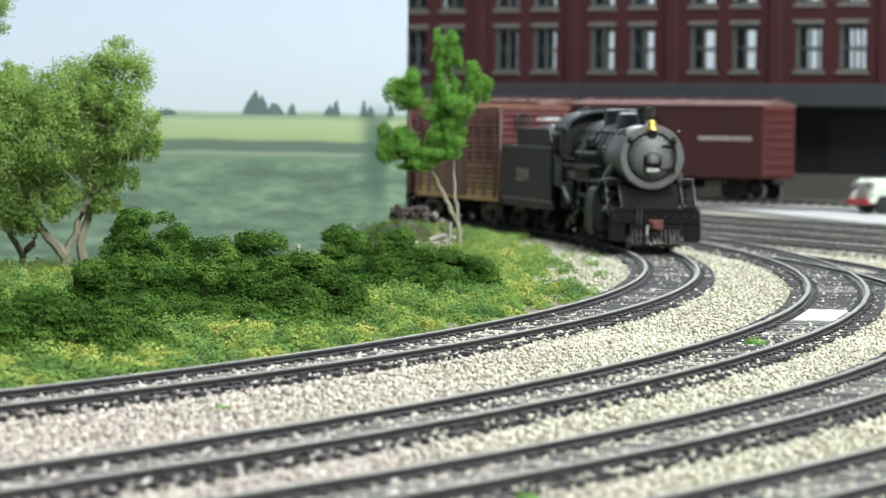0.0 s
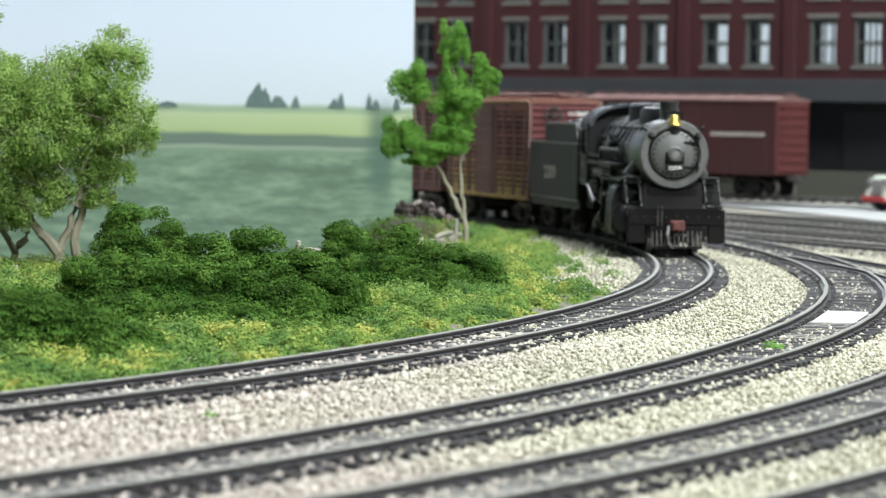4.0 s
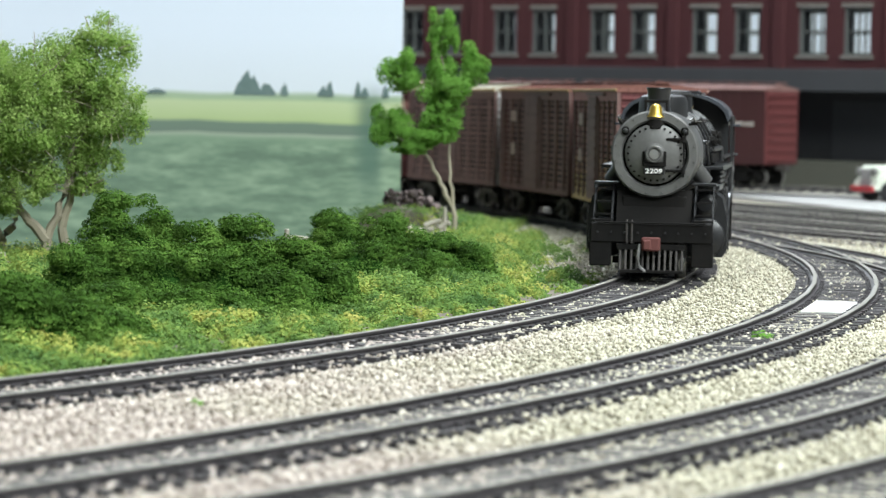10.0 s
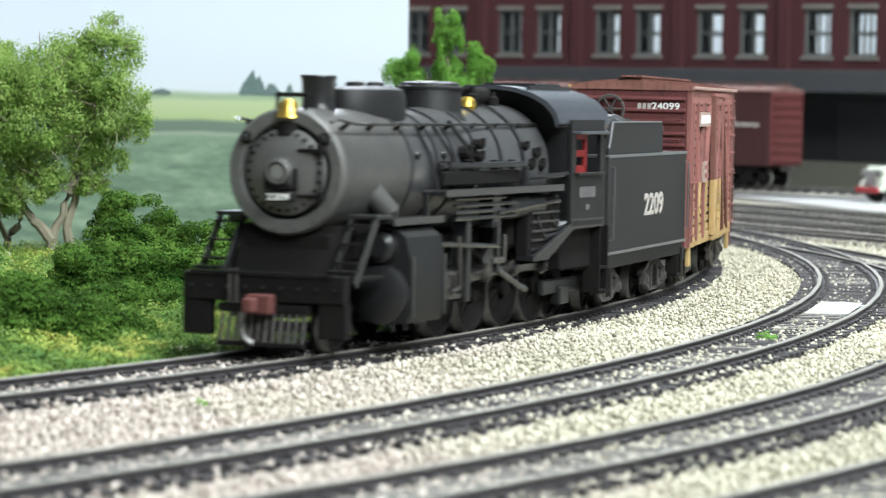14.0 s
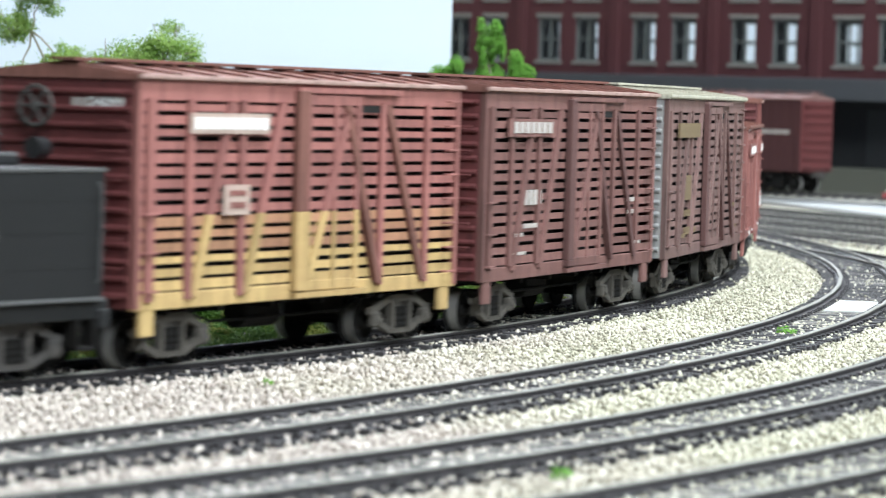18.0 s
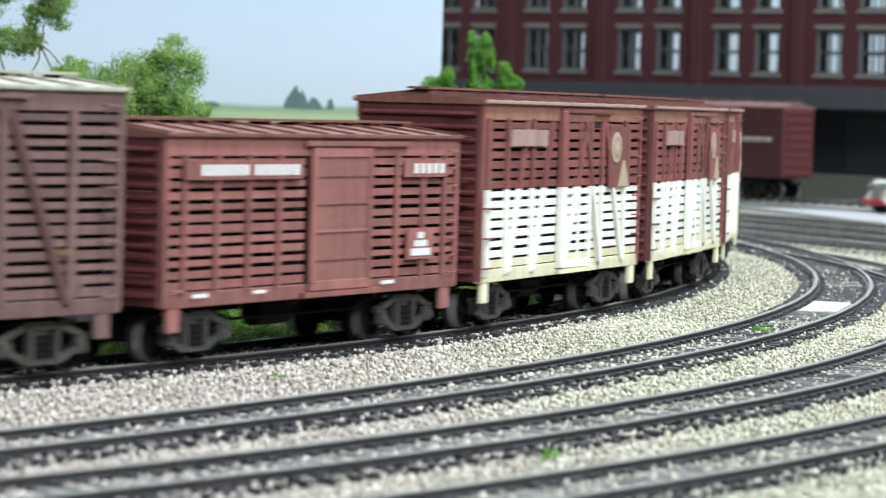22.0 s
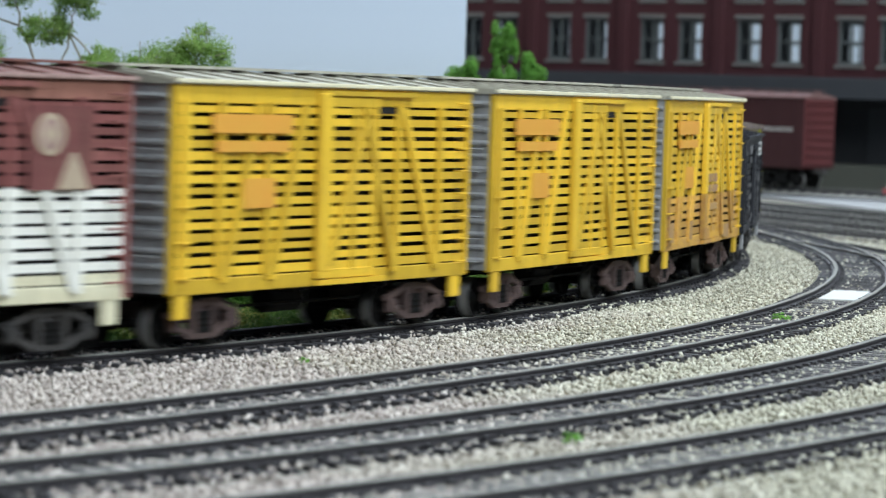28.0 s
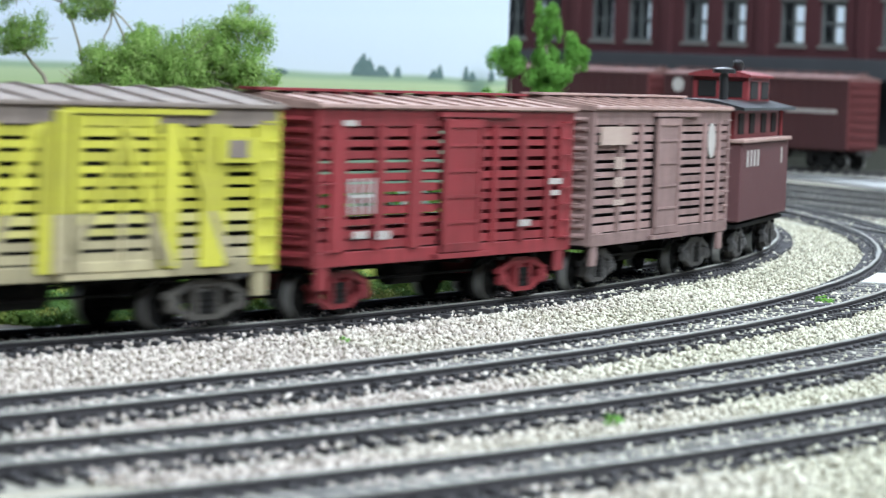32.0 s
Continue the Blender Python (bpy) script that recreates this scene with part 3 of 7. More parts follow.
def stock_car(label, rows_paint, top_paint, end_paint, roof_paint, truck_paint, half=61.0, sill=11.5, eave=53.3, peak=55.0, n=15, posts=None,
              diagonals=True, door=(4.0, -17.5), door_solid=False, walk_paint=None, lining=True, ribs=13, fascia=4.2, post_paint=None, gap=0.42, brace_shade=None, leg_paint=None, end_grab=None, board=True, edge=None, far=None):
    """A slatted livestock car; rows_paint(i, n) gives each slat row's paint from the sill up. x is forwards."""
    car = thing("stock_car", label, "stock car", "cars of the train")
    w = 15.6
    part("side_sill", boxes((-half, w - 1.0, sill - 0.4, half, w + 0.25, sill + 2.6), (-half, -w - 0.25, sill - 0.4, half, -w + 1.0, sill + 2.6), bevel=0.15), rows_paint(0, n), car)
    part("top_plate", boxes((-half, w - 1.0, eave - fascia, half, w + 0.3, eave), (-half, -w - 0.3, eave - fascia, half, -w + 1.0, eave), bevel=0.15), top_paint, car)
    z0, z1 = sill + 2.7, eave - fascia
    pitch = (z1 - z0) / n
    d0, d1 = door
    for i in range(n):
        cleft = gap * (0.62 + 0.5 * ((i * 7) % 5) / 4)
        za, zb = z0 + i * pitch + pitch * cleft * 0.5, z0 + (i + 1) * pitch - pitch * cleft * 0.5
        pm = rows_paint(i, n)
        for xa, xb in ((d0 + 1.0, half - 0.6), (-half + 0.6, d1 - 1.0)):
            part("slat", boxes((xa, w - 0.7, za, xb, w, zb)), pm, car)
        if not door_solid:
            part("slat", boxes((d1 + 1.0, w + 0.3, za, d0 - 1.0, w + 0.9, zb)), pm, car)
        part("slat", boxes((-half + 0.6, -w, za, half - 0.6, -w + 0.7, zb)), pm, car)
    # door with its own frame and track
    high, lowp = rows_paint(n - 1, n), rows_paint(1, n)
    cut = next((z0 + i * pitch for i in range(n) if rows_paint(i, n) is high), z0)
    door_ob = part("door", boxes((d1, w + 0.3, z1 - 0.2, d0, w + 1.1, z1 + 1.8), bevel=0.1), high, car)
    part("door_rail_board", boxes((d1, w + 0.3, z0 - 1.6, d0, w + 1.1, z0 + 0.4), bevel=0.1), lowp, door_ob)
    for za, zb, pm in ((z0 - 1.6, cut, lowp), (cut, z1 + 1.8, high)):
        if zb - za > 2:
            part("door_stile", boxes((d1, w + 0.3, za, d1 + 1.5, w + 1.25, zb), bevel=0.1), pm, door_ob)
            part("door_stile", boxes((d0 - 2.2, w + 0.3, za, d0, w + 1.35, zb), bevel=0.1), pm, door_ob)
            if not door_solid:
                part("door_brace", boxes((d1 + 9, w + 0.85, za, d1 + 10.4, w + 1.2, zb)), pm, door_ob)
    if door_solid:
        part("door_sheet", boxes((d1 + 0.5, w + 0.2, z0, d0 - 0.5, w + 0.8, z1)), high, door_ob)
        for z in np.linspace(z0 + 5, z1 - 4, 4):
            part("door_batten", boxes((d1 + 0.5, w + 0.5, z - 0.3, d0 - 0.5, w + 1.05, z + 0.3)), high, door_ob)
    part("door_rail", boxes((d1 - 16, w + 0.3, z1 + 2.2, d0 + 3, w + 1.4, z1 + 3.2)), high, car)
    part("door_rail", boxes((d1 - 4, w + 0.3, sill - 0.2, d0 + 3, w + 1.5, sill + 0.9)), rows_paint(0, n), car)
    # posts and braces, painted like the slats that they cross, save those darkened as if shaded
    split = rows_paint(1, n) is not rows_paint(n - 1, n)
    for px in posts or ((57.0, 2.6), (44.0, 2.0), (26.0, 2.0), (-27.6, 1.8), (-46.6, 1.8)):
        x, pw = px
        part("post", boxes((x - pw / 2, w - 0.1, max(cut, z0 - 1), x + pw / 2, w + 0.75, z1 + 0.5)), post_paint or rows_paint(n - 1, n), car)
        if split and cut > z0:
            part("post", boxes((x - pw / 2, w - 0.1, z0 - 1.5, x + pw / 2, w + 0.75, cut)), post_paint or rows_paint(1, n), car)
    if diagonals:
        # the door post, and a near-black plate painting shade at the end of the door's track under the eave
        for lo, hi, pm in ((z0 - 1.5, cut, rows_paint(1, n)), (cut, z1 + 2.6, rows_paint(n - 1, n))):
            if hi - lo > 1:
                part("door_post", boxes((3.4, w + 0.2, lo, 7.2, w + 1.7, hi), bevel=0.15), brace_shade if brace_shade and pm is high else pm, car)
        part("track_slot", boxes((-29.0, w - 0.1, z1 - 1.5, -18.6, w + 0.15, z1 + 0.5)), P_INSIDE_SHADE, car)
        for xa, za, xb, zb in ((42.0, z0 - 1, 30.0, z1), (24.0, z0 - 1, 11.6, z1), (1.6, z0 + 1, -13.0, z1 - 1), (-12.0, z1, -26.3, z0 - 1), (-29.5, z1, -45.6, z0 - 1)):
            for lo, hi, pm in ((z0 - 1, cut, rows_paint(1, n)), (cut, z1, rows_paint(n - 1, n))):
                a, b = sorted((za, zb))
                c0, c1 = max(lo, a), min(hi, b)
                if c1 - c0 < 1:
                    continue
                fx = lambda z: xa + (xb - xa) * (z - za) / (zb - za)
                bm = bmesh.new()
                prism(bm, [(fx(c0) - 1.1, c0), (fx(c0) + 1.1, c0), (fx(c1) + 1.1, c1), (fx(c1) - 1.1, c1)], w - 0.05, w + (1.35 if -25 < xa < 2 else 0.8), "y")
                # braces behind the door take a darker paint that imitates their shading
                part("diagonal_brace", bm, brace_shade if brace_shade and xa < -5 else pm, car)
    if far:
        # the side away from the yard: door, posts and pale panels; its shade is put into the far paint
        for x in (54.0, 40.0, 26.0, 14.0, -14.0, -26.0, -40.0, -54.0):
            part("post", boxes((x - 1.3, -w - 0.75, z0 - 1.5, x + 1.3, -w + 0.1, z1 + 0.5)), far, car)
        leaf = part("door", boxes((-11.0, -w - 1.2, z0 - 1.6, 11.0, -w - 0.3, z1 + 1.8), bevel=0.1), far, car)
        for z in np.linspace(z0 + 2, z1 - 2, 9):
            part("door_batten", boxes((-10.5, -w - 1.6, z - 0.5, 10.5, -w - 1.1, z + 0.5)), far, leaf)
        part("door_rail", boxes((-14.0, -w - 1.6, z1 + 2.2, 32.0, -w - 0.3, z1 + 3.2)), far, car)
        bars([(-37.0, 40.0, -28.0, 44.6), (-36.0, 26.0, -30.0, 31.0)], P_BOARD, car, -w - 0.9, "pale_panel", 0.3)
        for x in (half - 0.65, -half + 0.65):
            part("corner_post", boxes((x - 0.75, -w - 0.4, sill, x + 0.75, -w + 0.9, eave)), far, car)
    part("corner_post", boxes((half - 1.4, w - 0.9, sill, half + 0.1, w + 0.4, eave)), post_paint or rows_paint(n - 1, n), car)
    part("corner_post", boxes((-half - 0.1, w - 0.9, sill, -half + 1.4, w + 0.4, eave)), post_paint or rows_paint(n - 1, n), car)
    for sx in (1, -1):
        ribbed_end(car, sx, half, w - 0.2, sill, eave, peak, ribs, end_paint)
        end_ladder(car, sx, half, 10.5 * sx, sill + 2, eave - 3, 8, end_paint)
        part("step", boxes((sx * (half - 4.6) - 2.2, w - 1.0, sill - 5.2, sx * (half - 4.6) + 2.2, w + 0.1, sill), bevel=0.2), leg_paint or rows_paint(0, n), car)
    ladder(car, -half + 4.0, w + 0.3, sill + 3, eave - 3, 8, material=end_grab or rows_paint(n - 1, n))
    ladder(car, half - 4.0, w + 0.3, sill + 3, sill + 17, 3, material=rows_paint(n - 1, n))
    # an added black box that darkens the gaps between slats like a shaded inside
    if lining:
        part("lining", boxes((-half + 1.6, -w + 2.6, sill + 0.6, half - 1.6, w - 2.6, eave - 1)), P_INSIDE_SHADE, car)
    gable_roof(car, half, w, eave, peak, roof_paint, edge=edge, inner=P_TAN if far else None)
    if board:
        running_board(car, half, peak + 0.95, walk_paint or roof_paint)
    underframe(car, half, sill)
    couplers(car, half)
    for sx in (1, -1):
        car_truck(car, sx * 43.5, truck_paint)
    return car


def brake_wheel(car, x, y, z, r, material):
    ring = [(x, y + r * math.cos(a), z + r * math.sin(a)) for a in np.linspace(0, 2 * math.pi, 19)]
    wheel = part("brake_wheel", tube(bmesh.new(), ring, 0.45, 5), material, car)
    for a in np.linspace(0, 2 * math.pi, 7)[:-1]:
        part("spoke", tube(bmesh.new(), [(x, y, z), (x, y + r * math.cos(a), z + r * math.sin(a))], 0.3, 4), material, wheel)
    part("hub", tube(bmesh.new(), [(x - 2, y, z), (x + 0.8, y, z)], 0.8, 8), material, wheel)
    return wheel


train = []


def couple(car, index, half=45.0):
    train.append((car, -61.0 - 133.5 * index, 43.5))


# car 1: faded red with dust-tanned lower slats
car = stock_car("faded red slatted stock car with dust-yellowed lower boards", lambda i, n: P_TAN if i < 3 else (P_MID if i < 6 else P_RED), P_RED, P_RED_END, P_WROOF, P_TRUCKDUST, post_paint=P_RED, edge=P_PINKROOF, brace_shade=P_WROOF, far=P_BROWN)
brake_wheel(car, 62.8, -5.5, 47.5, 3.6, P_TRUCK)
lettering("24099", 1.9, P_LETWHITE, car, at(61.3, 9.0, 48.4, 0, 0, 90), stretch=1.15)
bars_end = boxes(*[(61.2, 1.6 + 1.3 * k, 47.6, 61.4, 2.5 + 1.3 * k, 49.2) for k in range(3)])
part("reporting_mark", bars_end, P_LETTER, car)
bars([(17.5, 43.2, 45.0, 47.0)], P_BOARD, car, 16.2, "name_board", 0.5)
bars([(18.6 + 2.6 * k, 44.0, 20.3 + 2.6 * k, 46.2) for k in range(10)], P_LETWHITE, car, 16.75)
bars([(24.0, 28.0, 33.0, 33.6)], P_BOARD, car, 16.2, "data_panel", 0.5)
bars([(25.5, 31.6, 31.5, 32.6), (25.5, 29.2, 31, 30.4)], P_RED, car, 16.75)
couple(car, 0)
# car 2: maroon
car = stock_car("maroon slatted stock car with a white name board", lambda i, n: P_MAROON, P_MAROON, P_RED_END, P_WROOF, P_TRUCKDUST, edge=P_PINKROOF, brace_shade=P_BRACE_SHADE, far=P_BROWN)
bars([(17.0, 43.0, 48.0, 47.0)], P_MAROON, car, 16.2, "name_board", 0.5)
bars([(20.0 + 3.7 * k, 43.8, 22.8 + 3.7 * k, 46.3) for k in range(7)], P_LETTER, car, 16.75)
bars([(24, 27.6, 36, 31.0), (26, 22.4, 36, 23.4), (36, 20.6, 41, 21.4), (-44, 27, -38, 28), (-44, 24, -39, 25), (34, 16.5, 42, 17.2), (-50, 16.5, -44, 17.2)], P_LETTER, car, 16.2)
couple(car, 1)
# car 3: dark brown with silver ends and a pale roof
car = stock_car("dark brown stock car with silver ribbed ends and grey roof", lambda i, n: P_BROWN, P_BROWN, P_SILVER, P_GREYROOF, P_TRUCKDUST, brace_shade=P_BRACE_SHADE, far=P_BROWN)
bars([(17.0, 42.6, 48.0, 46.4)], P_OLIVE, car, 16.2, "name_board", 0.5)
bars([(26.4, 26.0, 35.6, 32.5), (27, 21.6, 36, 23.4), (27, 16.8, 36, 18.8), (18, 17.0, 23, 18.4), (-46, 22.4, -40, 23.6), (34, 16, 40, 17), (-50, 16.2, -46, 17.2)], P_OLIVE, car, 16.2)
couple(car, 2)
# car 4: low red car with a solid door
car = stock_car("low red stock car with solid door and white name boards", lambda i, n: P_RED, P_RED, P_RED_END, P_WROOF, P_TRUCK, eave=45.0, peak=46.8, n=12, door=(6.0, -20.0), door_solid=True,
                posts=((54.0, 1.3), (42.0, 1.3), (30.0, 1.3), (18.0, 1.3), (-32.0, 1.3), (-44.0, 1.3), (-54.0, 1.3)), diagonals=False, far=P_BROWN)
bars([(10.0, 36.2, 55.0, 40.0), (-54.0, 36.2, -34.0, 40.0), (-48.0, 18.0, -36.0, 24.8)], P_RED, car, 16.3, "name_board", 0.5)
bars([(12.0 + 2.6 * k, 37.0, 13.5 + 2.6 * k, 39.2) for k in range(7)] + [(32.0 + 2.6 * k, 37.0, 33.5 + 2.6 * k, 39.2) for k in range(7)] +
     [(-52.0 + 3.0 * k, 37.0, -50.4 + 3.0 * k, 39.2) for k in range(5)], P_LETWHITE, car, 16.85)
bars([(-43.5, 22.6, -40.5, 24.0), (-45.0, 20.8, -39.0, 22.2), (-46.5, 18.8, -37.5, 20.4), (46.0, 13.0, 52.0, 13.8), (-30.0, 13.0, -24.0, 13.8), (24.0, 13.0, 29.0, 13.7)], P_LETWHITE, car, 16.85)
couple(car, 3)
# cars 5 to 9: red-brown over white
car = stock_car("stock car, red-brown above and soiled white below", lambda i, n: P_CREAM if i < 1 else (P_WHITE if i < 8 else P_UPPER), P_TOPTAN, P_RED_END, P_WROOF, P_TRUCK, leg_paint=P_CREAM, edge=P_PINKROOF, gap=0.36)
bars([(17.5, 43.0, 43.8, 47.0)], P_PINKROOF, car, 16.2, "name_board", 0.6)
em = bmesh.new()
box(em, -50.0, 16.1, 32.2, -32.0, 16.5, 48.0)
panel = part("emblem_panel", em, P_UPPER, car)
em = bmesh.new()
turned(em, [(16.52, 4.0), (16.7, 4.0)], "y", 20, Matrix.Translation((-37.6, 0, 42.6)))
ring = part("round_emblem", em, P_EMBLEM, panel, "faded cream round emblem")
em = bmesh.new()
turned(em, [(16.72, 2.9), (16.78, 2.9)], "y", 18, Matrix.Translation((-37.6, 0, 42.6)))
part("emblem_field", em, P_PINKROOF, ring)
em = bmesh.new()
prism(em, [(-37.6, 40.4), (-35.7, 42.6), (-37.6, 44.8), (-39.5, 42.6)], 16.8, 16.88, "y")
part("emblem_diamond", em, P_EMBLEM, ring)
em = bmesh.new()
prism(em, [(-48.6, 32.4), (-39.8, 32.4), (-43.4, 39.2), (-44.8, 39.2)], 16.52, 16.7, "y")
part("triangle_emblem", em, P_EMBLEM, panel, "faded cream triangle emblem")
couple(car, 4)
for i in range(5, 9):
    couple(copy_thing(car, Matrix()), i)
# cars 10 to 12: yellow with silver ends
for i in range(9, 12):
    rusty = i == 11
    car = stock_car("rust-stained yellow stock car with silver ends" if rusty else "bright yellow slatted stock car with silver ribbed ends",
                    (lambda k, n: P_YRUST if k < 5 else P_YELLOW) if rusty else (lambda k, n: P_YELLOW), P_YELLOW, P_SILVER, P_GREYROOF, P_TRUCKRUST, end_grab=P_YELLOW, leg_paint=P_YELLOW, edge=P_CREAM)
    bars([(18.0, 43.2, 48.0, 47.0), (19.0, 39.4, 46.5, 41.6)], P_ORANGE, car, 16.2, "name_board", 0.5)
    bars([(24.0, 28.0, 36.0, 34.0)], P_ORANGE, car, 16.2, "data_panel", 0.4)
    if rusty:
        bars([(-14.0, 26.2, 2.6, 28.4), (-13.0, 29.2, 2.0, 31.6), (-14.0, 21.0, -2.0, 23.0)], P_RUST, car, 16.75, "rust_panel", 0.2)
        bars([(22.0, 13.2, 26.0, 18.6), (51.0, 13.4, 57.0, 18.8), (-12.0, 12.2, 4.0, 15.6), (-38.0, 12.0, -30.0, 16.0)], P_RUST, car, 16.3, "rust_patch", 0.15)
    couple(car, i)
# car 13: black
car = stock_car("low black stock car with wide boards and solid door", lambda i, n: P_BLACKCAR, P_BLACKCAR, P_BLACKCAR, P_BLACKCAR, P_TRUCK, eave=41.5, peak=43.6, n=10, door=(11.0, -13.0), door_solid=True,
                posts=((58.0, 1.0), (-58.0, 1.0)), diagonals=False, fascia=6.0, gap=0.3, leg_paint=P_SILVER, board=True)
bars([(21.4, 36.2, 38.5, 39.2), (27.0, 33.2, 34.0, 35.0), (36.0, 25.4, 41.0, 26.6), (24.0, 25.4, 31.0, 26.6), (24.5, 21.4, 41.0, 23.2), (28.0, 17.6, 38.0, 19.4), (-39.0, 26.0, -23.0, 28.4), (-36.0, 22.4, -26.0, 24.0),
      (-36.0, 18.8, -26.0, 20.4), (-30.0, 15.4, -13.0, 17.2), (13.0, 15.0, 22.0, 16.6), (20.0, 14.0, 30.0, 15.0), (-56.0, 12.8, -46.0, 13.8)], P_LETDIM, car, 16.3)
bars([(-46.0, 35.0, -20.0, 35.6), (-46.0, 38.6, -26.0, 39.2), (-46.0, 35.6, -44.6, 38.6), (-42.6, 36.2, -39.4, 38.0), (-37.8, 36.2, -34.6, 38.0), (-33.0, 36.2, -29.0, 38.0), (-27.4, 36.2, -23.6, 37.6), (-21.4, 35.6, -20.0, 37.4)], P_LETWHITE, car, 16.3, "emblem")
couple(car, 12)
# car 14: yellow-green with a taupe roof
car = stock_car("yellow-green stock car with dusty sill and taupe roof", lambda i, n: P_LIMEDUST if i < 2 else (P_LIMEMID if i < 4 else P_LIME), P_TAUPE, P_LIMEDUST, P_TAUPE, P_TRUCKDUST, eave=44.0, peak=46.6, n=11, door=(2.0, -22.0), fascia=4.0,
                posts=((46.0, 7.5), (26.0, 7.5), (8.0, 5.0), (-27.0, 5.0), (-40.0, 7.5), (-56.0, 6.0)), diagonals=True, post_paint=P_LIME, gap=0.42, leg_paint=P_LIMEDUST, board=False)
bars([(28.0, 25.0, 38.0, 31.0), (-52.0, 33.0, -40.0, 38.0)], P_LIME, car, 16.6, "emblem_panel", 0.5)
bars([(30.0, 26.5, 36.0, 30.0), (-49.0, 34.0, -43.0, 37.4)], P_TAUPE, car, 17.15, "emblem")
couple(car, 13)
# car 15: barn red with red trucks
car = stock_car("barn red stock car with red trucks and faded roof", lambda i, n: P_CARRED, P_CARRED, P_CARRED, P_PINKROOF, P_CARRED, eave=44.5, peak=46.3, n=11, door=(6.0, -12.5), door_solid=True,
                posts=((52.0, 6.0), (34.0, 3.0), (18.0, 5.0), (-20.0, 2.0), (-34.0, 3.0), (-48.0, 3.0), (-56.0, 5.0)), diagonals=False, lining=False, walk_paint=P_CARRED)
bars([(37.4, 22.0, 38.4, 29.5), (40.6, 22.0, 41.6, 29.5), (44.0, 22.0, 45.0, 29.5), (47.4, 22.0, 48.4, 29.5), (37.4, 25.4, 48.4, 26.1), (40.0, 16.8, 46.0, 18.4), (30.0, 16.4, 36.0, 18.2), (-38.0, 17.5, -32.0, 19.0), (-54.0, 27.0, -47.0, 28.4), (-53.0, 24.4, -48.0, 25.6), (46.0, 40.4, 52.0, 41.6)], P_LETTER, car, 16.7)
couple(car, 14)
# car 16: dusty brown
car = stock_car("dusty brown stock car with solid door and pale panel", lambda i, n: P_DUSTBROWN, P_DUSTBROWN, P_DUSTBROWN, P_PINKROOF, P_TRUCK, eave=45.0, peak=46.8, n=12, door=(10.0, -11.0), door_solid=True,
                posts=((40.0, 2.0), (22.0, 2.0), (-36.0, 2.0), (-50.0, 2.0)), diagonals=False)
bars([(33.0, 36.0, 58.0, 40.5)], P_BOARD, car, 16.6, "pale_panel", 0.4)
bars([(38.0, 30.0, 46.0, 33.0), (38.0, 25.5, 46.0, 28.0), (36.0, 21.0, 46.0, 22.4)], P_BOARD, car, 16.6)
em = bmesh.new()
turned(em, [(16.6, 3.4), (16.9, 3.4)], "y", 16, Matrix.Translation((-40, 0, 36.5)) @ Matrix.Diagonal((1, 1, 1.4, 1)))
part("oval_emblem", em, P_LETTER, car)
couple(car, 15)

